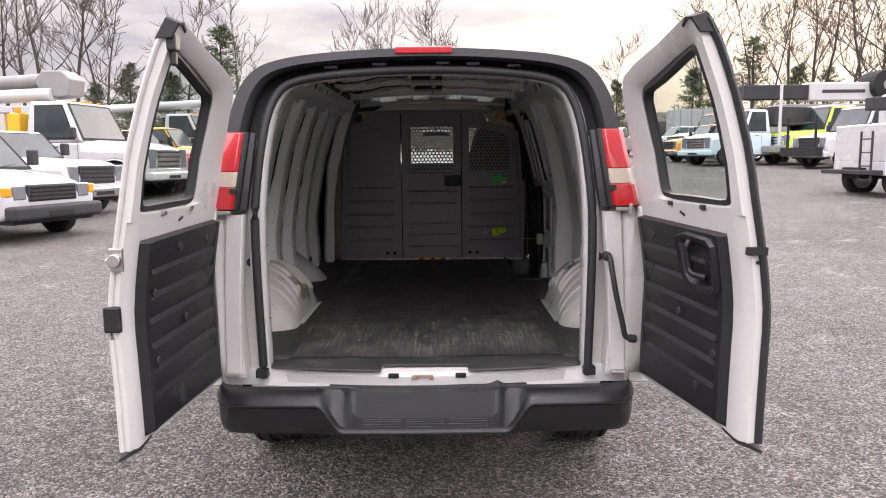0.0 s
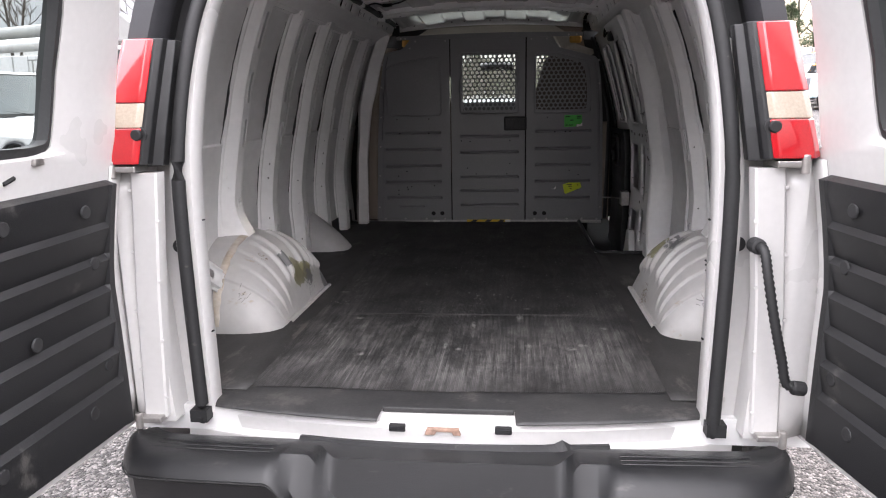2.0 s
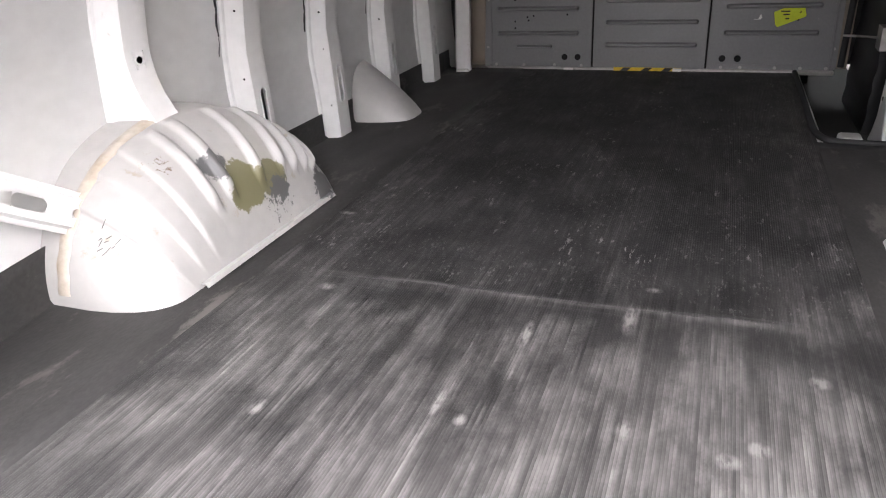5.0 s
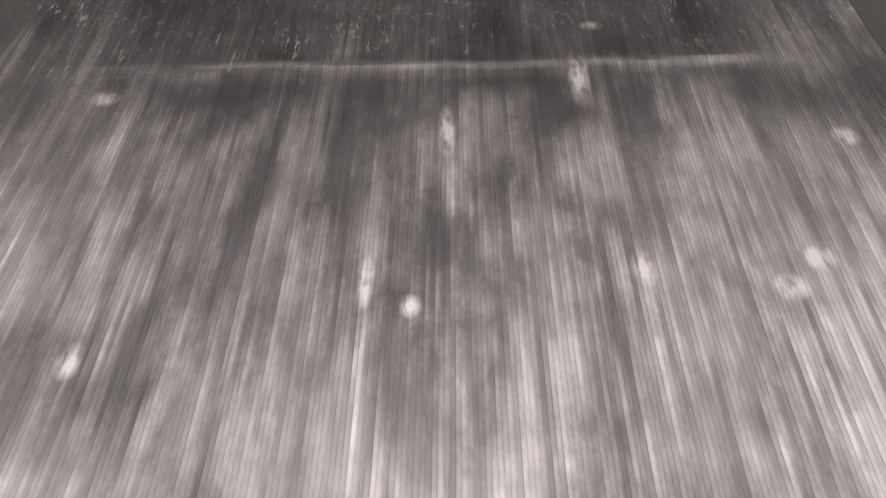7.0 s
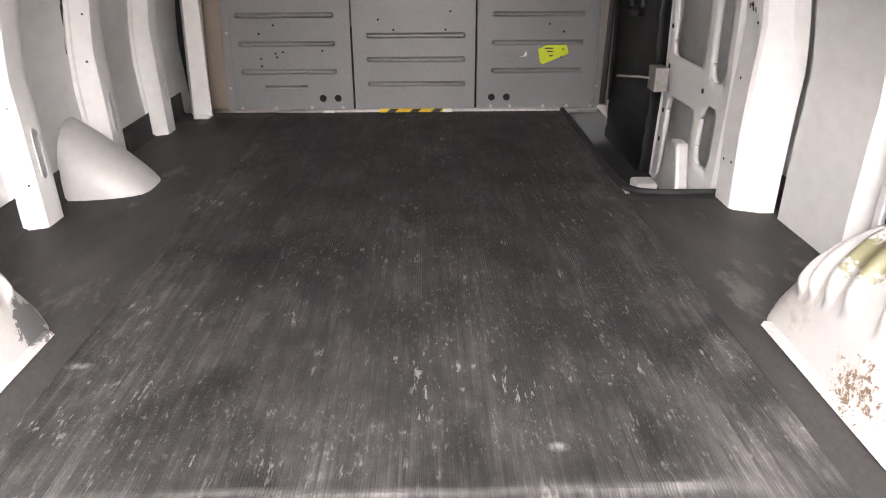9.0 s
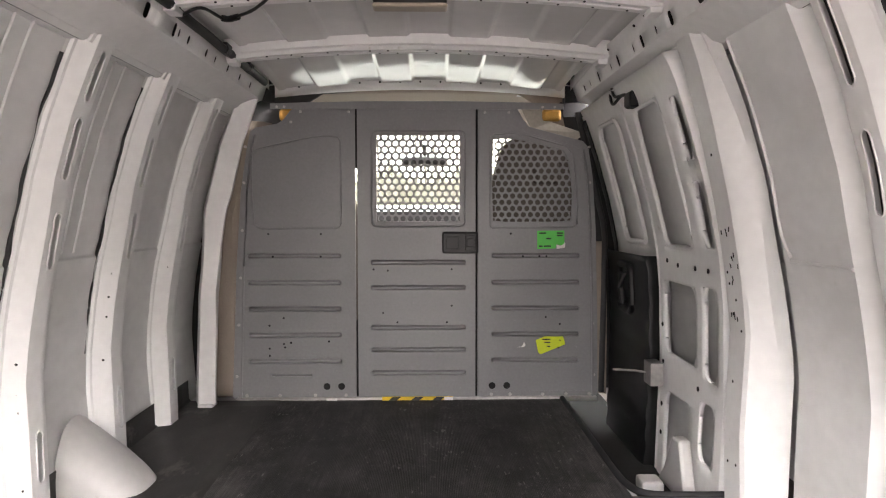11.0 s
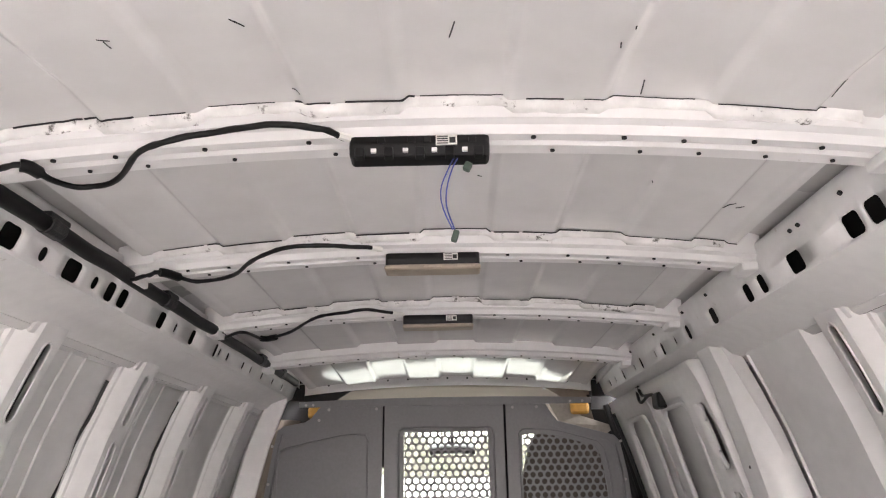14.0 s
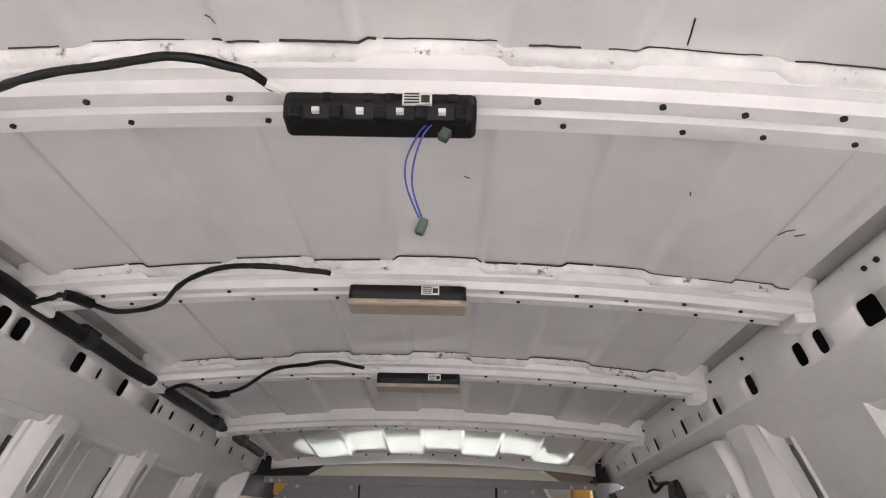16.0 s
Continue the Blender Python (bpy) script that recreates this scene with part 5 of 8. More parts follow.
prism(bm, [(2.20, 0.672), (2.50, 0.672), (2.44, 0.73), (2.36, 0.86), (2.30, 0.86), (2.26, 0.73)], lambda u, v, w: (w, u, v - 0.09), 0.80, 0.84)
part("door_gusset", bm, M_WHITE, d1, bevel=0.01)
# trim panel on the front side door
bm = bmesh.new()
rows = []
for z in steps(0.50, 1.315, 32):
    w = 0.004 * ((z * 11) % 1 > 0.5)
    rows.append([(door_x(z) - 0.02, 2.70, z), (door_x(z) - 0.062 + w, 2.705, z), (door_x(z) - 0.07 + w, 2.75, z), (door_x(z) - 0.07 + w, 3.22, z), (door_x(z) - 0.05, 3.26, z)])
loft(bm, rows)
trim = part("door_trim", bm, M_BLACK, d2, "black ribbed plastic trim panel", smooth=40, thick=0.004)
bm = bmesh.new()
loop = rounded(2.86, 3.02, 1.09, 1.27, 0.03)
pts = [(door_x(z) - 0.078, y, z) for y, z in loop]
tube(bm, pts + pts[:1], 0.014, 8)
tube(bm, [(door_x(1.24) - 0.09, 2.92, 1.24), (door_x(1.18) - 0.105, 2.925, 1.18), (door_x(1.12) - 0.09, 2.93, 1.12)], 0.014, 8)
part("pull_handle", bm, M_BLACK, d2, "black pull handle", smooth=50)

# door opening seal and header over the side doors
bm = bmesh.new()
tube(bm, [(door_x(z) - 0.045, 3.17, z) for z in steps(0.66, 1.86, 14)], 0.009, 6)
tube(bm, [(0.73, y, 1.868) for y in steps(2.12, 3.14, 8)], 0.012, 6)
part("side_door_seal", bm, M_SEAL, van, "black rubber seal round the side doors", smooth=60)
bm = bmesh.new()
loft(bm, [[(0.70, y, 1.915), (0.735, y, 1.895), (0.745, y, 1.86), (0.80, y, 1.85)] for y in steps(2.0, 3.2, 6)])
part("side_header", bm, M_RIB, van, smooth=30, thick=0.003)
bm = bmesh.new()
for e in (0.0, 0.022):
    tube(bm, curve_pts([(0.705, 2.77 + e, 1.935), (0.69, 2.71 + e, 1.905 - e), (0.685, 2.65 + e, 1.875 - e), (0.69, 2.585, 1.868), (0.70, 2.53, 1.862)]), 0.0055, 6)
plug = tagged(part("door_cable", bm, M_TUBE, None, "", smooth=60), "black looped cable and plug hanging over the side door", "cable")
part("plug", boxed(0.685, 0.735, 2.465, 2.545, 1.815, 1.868), M_TUBE, plug, "black rubber plug", bevel=0.012, segs=3)

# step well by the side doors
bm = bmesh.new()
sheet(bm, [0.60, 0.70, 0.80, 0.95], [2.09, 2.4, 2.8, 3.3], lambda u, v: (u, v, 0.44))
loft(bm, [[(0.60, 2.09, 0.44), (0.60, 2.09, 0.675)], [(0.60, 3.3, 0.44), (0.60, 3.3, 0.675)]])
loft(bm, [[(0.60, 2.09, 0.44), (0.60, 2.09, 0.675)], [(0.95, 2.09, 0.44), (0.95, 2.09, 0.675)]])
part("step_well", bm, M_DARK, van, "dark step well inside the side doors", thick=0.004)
bm = bmesh.new()
edge = curve_pts([(0.60, 3.14, 0.685), (0.60, 2.7, 0.685), (0.598, 2.3, 0.685), (0.606, 2.17, 0.685), (0.64, 2.105, 0.685), (0.72, 2.09, 0.685), (0.86, 2.088, 0.685)], 6)
tube(bm, edge, 0.011, 8)
part("step_edge", bm, M_SEAL, van, "black rubber edging round the step well", smooth=60)
part("step_bracket", boxed(0.69, 0.76, 2.30, 2.38, 0.60, 0.64), M_WHITE, van, bevel=0.01)

# torn black grommet with a wire stub beside the wheelhouse
bm = bmesh.new()
tube(bm, curve_pts([(0.90, 0.69, 0.93), (0.875, 0.70, 0.94), (0.85, 0.70, 0.938), (0.835, 0.705, 0.93)], 4), 0.012, 8)
stub = part("wire_stub", bm, M_SEAL, van, "black taped wire stub", smooth=60)
bm = bmesh.new()
for dz in (-0.008, 0.003, 0.012):
    tube(bm, [(0.84, 0.703, 0.932 + dz / 2), (0.812, 0.70 + dz, 0.93 + 1.6 * dz)], 0.0035, 5)
pieces("wire_end", bm, M_SEAL, stub)

# ---- rubber mat ----
bm = bmesh.new()


def mat_z(x, y):
    fold = 0.0045 * (0.7 + 0.8 * noise.noise((x * 5, 2, 0))) * math.exp(-((y - 0.918 - 0.03 * x + 0.008 * math.sin(9 * x)) / 0.011) ** 2) * min(1, max(0, (0.5 - abs(x - 0.02)) / 0.12))
    return 0.681 + fold + 0.0015 * noise.noise((x * 3, y * 3, 0))


def front(x):
    """How far the mat's cut front edge wanders."""
    return 0.03 * noise.noise((x * 2.3, 7, 0)) - 0.02 * math.cos(2.2 * x) + 0.05 * max(0, x - 0.2)


xs, hs = [], []
x = -0.60
while x < 0.60:
    worn = 0.0002 + 0.0005 * (0.5 + 0.9 * noise.noise((x * 31, 0.3, 0))) * rng.uniform(0.6, 1.2)
    for dx, h in ((0.0, 0.0), (0.0007, worn), (0.0029, worn), (0.0036, 0.0)):
        xs.append(x + dx)
        hs.append(max(0.0, h))
    x += 0.005
ys = [0.19, 0.205, 0.27, 0.4, 0.6, 0.8, 0.88, 0.9, 0.91, 0.92, 0.93, 0.94, 0.95, 0.97, 1.1, 1.4, 1.8, 2.3, 2.8, 3.14]
loft(bm, [[(a, y + (0.9 * front(a) if y < 0.2 else 0.6 * front(a) if y < 0.21 else 0), mat_z(a, y) + h) for a, h in zip(xs, hs)] for y in ys])
mat_ob = tagged(part("rubber_mat", bm, M_MAT), "black ribbed rubber floor mat, dusty and scuffed grey", "floor mat")
bm = bmesh.new()
cols = sorted(steps(-1, 1, 40) + [-0.285, -0.279, 0.269, 0.275])
rows = []
for y, half, z in ((-0.018, 0.650, 0.6725), (-0.004, 0.654, 0.6765), (0.05, 0.656, 0.6795), (0.13, 0.66, 0.6795), (0.15, 0.78, 0.6785), (0.18, 0.79, 0.6775), (0.26, 0.80, 0.6765)):
    row = []
    for k in cols:
        x = half * k
        notch = -0.184 < x < 0.178 and y < 0.1
        row.append((x, (0.056 + 0.2 * max(y, 0)) if notch else y + (tail_bow(x) if y < 0 else 0.5 * tail_bow(x) if y < 0.1 else 0), (0.6795 if notch else z) + 0.0012 * noise.noise((k * 8, y * 9, 3))))
    rows.append(row)
loft(bm, rows)
part("mat_flap", bm, M_FLAP, mat_ob, "smooth black rubber edge at the sill", smooth=40, thick=0.002)
part("mat_lip", boxed(-0.180, 0.174, 0.050, 0.060, 0.6705, 0.6845), M_FLAP, mat_ob, "raised rubber lip behind the striker", bevel=0.003)
bm = bmesh.new()
for s in (-1, 1):
    y1 = 3.14 if s < 0 else 2.09
    rows = []
    for y in steps(0.15, y1, 30):
        foot, top = skin_x(0.69) - taper(y) - 0.021, skin_x(0.80) - taper(y) - 0.019
        rows.append([(s * (0.598 + (foot - 0.598) * k / 6), y, 0.6815) for k in range(7)] + [(s * (foot + 0.008), y, 0.692), (s * top, y, 0.77), (s * top, y, 0.80 if y < 0.75 else 0.765)])
    loft(bm, rows)
part("mat_border", bm, M_BORDER, mat_ob, "smooth black rubber border", smooth=40, thick=0.003)

# ---- partition ----
bulk = thing("partition", "dark grey steel partition with a perforated window door", "partition", (0, 3.16, 0.68))
YB = 3.157


def flat(u, v, w):
    return (u, YB + w, v)


def row_z(px):
    return 1.359 - (px - 500) * 0.00236


def bead(bm, x0, x1, z, h=0.021):
    """A pressed bead: a rounded raised bar."""
    pts = rounded(x0, x1, z - h / 2, z + h / 2, h / 2 - 0.0005, 4)
    e = 0.34 * h
    inner = rounded(x0 + e, x1 - e, z - h / 2 + e, z + h / 2 - e, h / 2 - e - 0.0003, 4)
    loft(bm, [[flat(u, v, -0.001) for u, v in pts], [flat(u, v, -0.004) for u, v in pts], [flat(u, v, -0.013) for u, v in inner]], True)
    bm.faces.new([bm.verts.new(flat(u, v, -0.013)) for u, v in inner])


def perforated(bm, inside, x0, x1, z0, z1, pitch=0.0303, r=0.0113):
    """A sheet of hexagonal cells, each with a round hole; inside(x, z) tells which cells to keep."""
    rows = int((z1 - z0) / (pitch * 0.866)) + 1
    for j in range(rows):
        z = z1 - pitch * 0.5 - j * pitch * 0.866
        x = x0 + pitch * (0.5 if j % 2 == 0 else 1.0)
        while x < x1 - 0.4 * pitch:
            if inside(x, z):
                R = pitch / math.sqrt(3)
                hexa = [(x + R * math.cos(radians(30 + 60 * k)), z + R * math.sin(radians(30 + 60 * k))) for k in range(6)]
                out = []
                for k in range(6):
                    a, c = hexa[k], hexa[(k + 1) % 6]
                    out += [a, ((a[0] + c[0]) / 2, (a[1] + c[1]) / 2)]
                cir = [(x + r * math.cos(radians(30 + 30 * k)), z + r * math.sin(radians(30 + 30 * k))) for k in range(12)]
                loft(bm, [[flat(u, v, 0.0) for u, v in out], [flat(u, v, 0.0) for u, v in cir], [flat(u, v, 0.003) for u, v in cir]], True)
            x += pitch


def outline_panel(name, outer, hole, label, back=0.006, face=-0.002):
    """A flat steel panel with one cut-out; outer and hole are loops of the same length."""
    b2 = bmesh.new()
    if hole:
        loft(b2, [[flat(u, v, back) for u, v in outer], [flat(u, v, face) for u, v in outer], [flat(u, v, face) for u, v in hole], [flat(u, v, back) for u, v in hole]], True)
    else:
        prism(b2, outer, flat, back, face)
    return part(name, b2, M_BULK, bulk, label, bevel=0.002)


# left panel
LP = [(-0.80, 0.70), (-0.80, 0.69), (-0.79, 0.683), (-0.28, 0.683), (-0.275, 0.69), (-0.275, 1.915), (-0.282, 1.924), (-0.52, 1.922), (-0.545, 1.90), (-0.575, 1.862), (-0.60, 1.846), (-0.69, 1.83), (-0.712, 1.815), (-0.728, 1.74), (-0.755, 1.56), (-0.777, 1.25)]
LI = [(-0.766, 0.73), (-0.766, 0.722), (-0.758, 0.712), (-0.28, 0.712), (-0.275, 0.72), (-0.275, 1.905), (-0.282, 1.910), (-0.50, 1.908), (-0.525, 1.888), (-0.555, 1.85), (-0.58, 1.832), (-0.665, 1.812), (-0.684, 1.80), (-0.698, 1.74), (-0.722, 1.56), (-0.743, 1.25)]
LH = [(-0.70, 1.43), (-0.69, 1.415), (-0.67, 1.408), (-0.36, 1.408), (-0.34, 1.415), (-0.335, 1.43), (-0.335, 1.77), (-0.345, 1.79), (-0.40, 1.795), (-0.45, 1.79), (-0.52, 1.777), (-0.60, 1.76), (-0.68, 1.742), (-0.70, 1.728), (-0.708, 1.70), (-0.708, 1.55)]
outline_panel("edge_flange", LP, None, "grey steel flange round the side panel", 0.010, 0.005)
left = outline_panel("side_panel", LI, LH, "grey steel side panel with pressed beads and a blank window", 0.005)
bm = bmesh.new()
prism(bm, LH, flat, 0.0045, 0.002)
part("blank_plate", bm, M_BULK, left, "recessed blank plate", bevel=0.001)
bm = bmesh.new()
for px in (528, 576, 623, 670, 717):
    bead(bm, -0.728, -0.335, row_z(px))
bead(bm, -0.635, -0.46, row_z(743), 0.012)
pts = [flat(u, v, -0.002) for u, v in LH]
tube(bm, pts + pts[:1], 0.0045, 6)
pieces("pressed_bead", bm, M_BULK, left, smooth=40)
# centre door
CP = [(-0.266, 0.688), (0.0, 0.688), (0.231, 0.688), (0.231, 1.3), (0.231, 1.915), (0.0, 1.922), (-0.266, 1.915), (-0.266, 1.3)]
CH = [(-0.185, 1.437), (0.0, 1.437), (0.165, 1.437), (0.165, 1.62), (0.165, 1.797), (0.0, 1.797), (-0.185, 1.797), (-0.185, 1.62)]
centre = outline_panel("centre_door", CP, CH, "grey steel partition door with a perforated window")
bm = bmesh.new()
for px in (540, 585, 657, 697, 739):
    bead(bm, -0.212, 0.192, row_z(px))
loop = rounded(-0.205, 0.186, 1.417, 1.815, 0.022)
pts = [flat(u, v, -0.002) for u, v in loop]
tube(bm, pts + pts[:1], 0.006, 6)
pieces("pressed_bead", bm, M_BULK, centre, smooth=40)
bm = bmesh.new()
perforated(bm, lambda x, z: -0.2 < x < 0.18 and 1.43 < z < 1.81, -0.196, 0.182, 1.425, 1.805)
part("perforated_sheet", bm, M_BULK, centre, "steel sheet punched with round holes")
# right panel
RP = [(0.239, 0.69), (0.255, 0.683), (0.5, 0.683), (0.745, 0.683), (0.757, 0.70), (0.752, 1.05), (0.743, 1.40), (0.728, 1.62), (0.708, 1.75), (0.685, 1.775), (0.455, 1.836), (0.43, 1.87), (0.405, 1.915), (0.39, 1.922), (0.241, 1.922), (0.239, 1.3)]
RH = [(0.305, 1.44), (0.36, 1.435), (0.46, 1.435), (0.56, 1.435), (0.635, 1.44), (0.64, 1.50), (0.64, 1.56), (0.632, 1.64), (0.62, 1.70), (0.60, 1.735), (0.45, 1.775), (0.40, 1.782), (0.36, 1.784), (0.33, 1.784), (0.305, 1.78), (0.30, 1.6)]
RI = [(0.239, 0.72), (0.255, 0.712), (0.5, 0.712), (0.712, 0.712), (0.723, 0.728), (0.718, 1.05), (0.709, 1.40), (0.694, 1.62), (0.676, 1.73), (0.655, 1.752), (0.438, 1.812), (0.414, 1.85), (0.392, 1.895), (0.38, 1.905), (0.241, 1.907), (0.239, 1.3)]
outline_panel("edge_flange", RP, RH, "grey steel flange round the side panel", 0.010, 0.005)
right = outline_panel("side_panel", RI, RH, "grey steel side panel with a perforated window", 0.005)
bm = bmesh.new()
for px in (528, 576, 623, 670, 717):
    bead(bm, 0.298, 0.672, row_z(px))
loop = [(0.293, 1.42), (0.30, 1.411), (0.64, 1.411), (0.66, 1.425), (0.662, 1.50), (0.655, 1.62), (0.64, 1.72), (0.615, 1.752), (0.46, 1.795), (0.40, 1.803), (0.31, 1.803), (0.293, 1.79)]
pts = [flat(u, v, -0.002) for u, v in loop]
tube(bm, pts + pts[:1], 0.005, 6)
pieces("pressed_bead", bm, M_BULK, right, smooth=40)
bm = bmesh.new()
perforated(bm, lambda x, z: x < 0.655 - 0.25 * max(0, z - 1.60) and z < 1.80 - 0.27 * max(0, x - 0.42), 0.297, 0.655, 1.425, 1.795)
part("perforated_sheet", bm, M_BULK, right, "steel sheet punched with round holes")
# dark strips added behind the panel seams to hold back cab light
part("seam_light_stop", boxed(0.22, 0.26, YB + 0.007, YB + 0.012, 0.69, 1.92), M_DARK, bulk)
part("seam_light_stop", boxed(-0.285, -0.255, YB + 0.007, YB + 0.012, 0.69, 1.02), M_DARK, bulk)
part("seam_light_stop", boxed(-0.285, -0.255, YB + 0.007, YB + 0.012, 1.66, 1.92), M_DARK, bulk)
# long bar across the top, over both corner cuts
bm = bmesh.new()
prism(bm, [(x, 1.905) for x in (-0.625, -0.3, 0.0, 0.3, 0.60)] + [(x, 1.939 - 0.028 * x * x) for x in steps(0.60, -0.625, 14)], flat, -0.010, -0.0055)
bar = part("top_bar", bm, M_BULK, bulk, "grey steel bar along the top edge", bevel=0.0015)
bm = bmesh.new()
for x in (-0.596, -0.566, 0.511, 0.562):
    disc(bm, flat(x, 1.914, -0.010), 0.0055, (0, -1, 0), 0.004, 8)
pieces("screw", bm, M_STEEL, bar, "bright screw heads")
# edge flanges, base rail, screws, holes, latch
for s, tab in ((-1, [(0.69, 0.77), (1.25, 0.752), (1.56, 0.735), (1.74, 0.715), (1.80, 0.70)]), (1, [(0.69, 0.742), (1.05, 0.738), (1.40, 0.728), (1.62, 0.714), (1.74, 0.695)])):
    bm = bmesh.new()
    tube(bm, [flat(s * (x - 0.008), z, -0.001) for z, x in tab], 0.0045, 6)
    part("flange_bead", bm, M_BULK, bulk, smooth=60)
part("base_rail", boxed(-0.78, 0.75, YB - 0.018, YB + 0.02, 0.672, 0.69), M_STEEL, bulk, "bare metal rail along the foot", bevel=0.003)
bm = bmesh.new()
for x in (-0.74, -0.6, -0.45, -0.32, 0.3, 0.38, 0.52, 0.62, 0.72):
    disc(bm, flat(x, 0.698, 0.005), 0.007, (0, -1, 0), 0.005, 10)
for z in (0.78, 1.0, 1.2, 1.4, 1.6, 1.75):
    disc(bm, flat(-0.785 + 0.05 * (z - 0.7), z, 0.005), 0.006, (0, -1, 0), 0.005, 8)
    disc(bm, flat(0.742 - 0.03 * (z - 0.7), z, 0.005), 0.006, (0, -1, 0), 0.005, 8)
for x, z in ((-0.50, 1.895), (-0.30, 1.895), (0.27, 1.893), (0.37, 1.893), (-0.54, 1.852)):
    disc(bm, flat(x, z, -0.002), 0.006, (0, -1, 0), 0.005, 8)
pieces("screw", bm, M_STEEL, bulk, "bright screw heads")
bm = bmesh.new()
for x in (-0.40, -0.338, 0.302, 0.365):
    disc(bm, flat(x, 0.737, -0.0015), 0.0145, (0, -1, 0), 0.002, 14)
for x, z in ((-0.64, 0.998), (-0.64, 0.9), (-0.64, 0.87), (-0.58, 1.03), (-0.58, 0.92), (-0.575, 0.905), (-0.55, 0.925), (-0.39, 0.93), (-0.2, 1.235), (-0.14, 1.23), (0.13, 1.235), (-0.16, 1.05), (-0.1, 1.01), (0.11, 1.01), (0.13, 1.08), (0.53, 1.03), (0.59, 1.0), (-0.64, 1.385), (-0.42, 1.385), (0.38, 1.385), (0.43, 1.29), (0.53, 1.29), (-0.62, 1.29), (-0.42, 1.29), (0.0, 0.988), (0.5, 1.29), (-0.06, 1.158), (0.59, 0.93), (0.585, 0.9)):
    disc(bm, flat(x, z, -0.013 if abs(z - 1.29) < 0.01 else -0.002), 0.0045, (0, -1, 0), 0.0015, 8)
pieces("hole", bm, M_DARK, bulk, "small dark drilled holes")
part("latch", boxed(0.090, 0.242, YB - 0.022, YB - 0.002, 1.302, 1.394), M_BLACK, centre, "black paddle latch", bevel=0.008)
bm = boxed(0.105, 0.16, YB - 0.034, YB - 0.02, 1.322, 1.374)
box(bm, 0.185, 0.232, YB - 0.03, YB - 0.02, 1.315, 1.38)
box(bm, 0.192, 0.225, YB - 0.034, YB - 0.028, 1.33, 1.366)
part("latch_paddle", bm, M_BLACK, centre, "black latch paddle", bevel=0.005)

# stickers
bm = bmesh.new()
prism(bm, [(0.492, 1.397), (0.607, 1.398), (0.608, 1.345), (0.595, 1.335), (0.575, 1.34), (0.57, 1.322), (0.493, 1.32)], flat, -0.0035, -0.0025)
st = tagged(part("inspection_sticker", bm, M_GREEN), "bright green torn sticker on the partition", "sticker")
bm = bmesh.new()
for z, a, c in ((1.388, 0.50, 0.53), (1.388, 0.575, 0.60), (1.378, 0.575, 0.6), (1.365, 0.53, 0.552), (1.333, 0.50, 0.515), (1.333, 0.52, 0.55)):
    box(bm, a, c, YB - 0.0042, YB - 0.0036, z - 0.004, z + 0.002)
part("print", bm, M_INK, st, "unreadable dark print")
bm = bmesh.new()
prism(bm, [(0.605, 1.35), (0.612, 1.345), (0.61, 1.325), (0.575, 1.32), (0.574, 1.338), (0.59, 1.334)], flat, -0.0033, -0.0025)
part("torn_backing", bm, M_PAPER, st, "torn pale backing")
bm = bmesh.new()
prism(bm, [(0.488, 0.932), (0.545, 0.955), (0.56, 0.968), (0.575, 0.955), (0.60, 0.963), (0.613, 0.92), (0.612, 0.912), (0.508, 0.87), (0.498, 0.88)], flat, -0.0035, -0.0025)
st = tagged(part("inspection_sticker", bm, M_YELLOW), "fluorescent yellow torn sticker on the partition", "sticker")
bm = bmesh.new()
for k, z in enumerate((0.935, 0.922, 0.905)):
    box(bm, 0.515 + 0.01 * k, 0.55, YB - 0.0042, YB - 0.0036, z - 0.003, z + 0.002)
part("print", bm, M_INK, st, "unreadable dark print")
bm = bmesh.new()
prism(bm, [(0.43, 0.905), (0.438, 0.925), (0.445, 0.91), (0.438, 0.902), (0.41, 0.902)], flat, -0.0035, -0.0025)
tagged(part("sticker_scrap", bm, M_PAPER), "torn scrap of pale sticker on the partition", "sticker")
bm = bmesh.new()
box(bm, -0.165, 0.135, YB - 0.024, YB - 0.0185, 0.679, 0.696)
hz = tagged(part("hazard_tape", bm, M_HAZY), "yellow and black hazard tape along the partition foot", "tape")
bm = bmesh.new()
for x in (-0.11, -0.015, 0.075):
    prism(bm, [(x - 0.03, 0.6792), (x + 0.005, 0.6792), (x + 0.025, 0.6958), (x - 0.01, 0.6958)], flat, -0.0255, -0.0242)
pieces("stripe", bm, M_INK, hz, "black stripe")
part("peeled_end", boxed(0.098, 0.135, YB - 0.0258, YB - 0.0242, 0.680, 0.695), M_PAPER, hz, "peeled white end")
part("paper_tag", boxed(-0.40, -0.355, YB - 0.022, YB - 0.0185, 0.678, 0.690), M_PAPER, bulk, "small white tag")

# ---- cab beyond the partition ----
bm = bmesh.new()
loft(bm, [[(x, y, z - 0.06 * x * x) for x in steps(-0.74, 0.74, 12)] for y, z in ((3.2, 2.005), (3.3, 2.0), (3.6, 1.99), (4.0, 1.965), (4.15, 1.93))])
part("headliner", bm, M_BEIGE, van, "beige cab headliner", smooth=50, thick=0.01)
part("cab_floor", boxed(-0.95, 0.95, 3.5, 5.2, 0.45, 0.50), M_DARK, van)
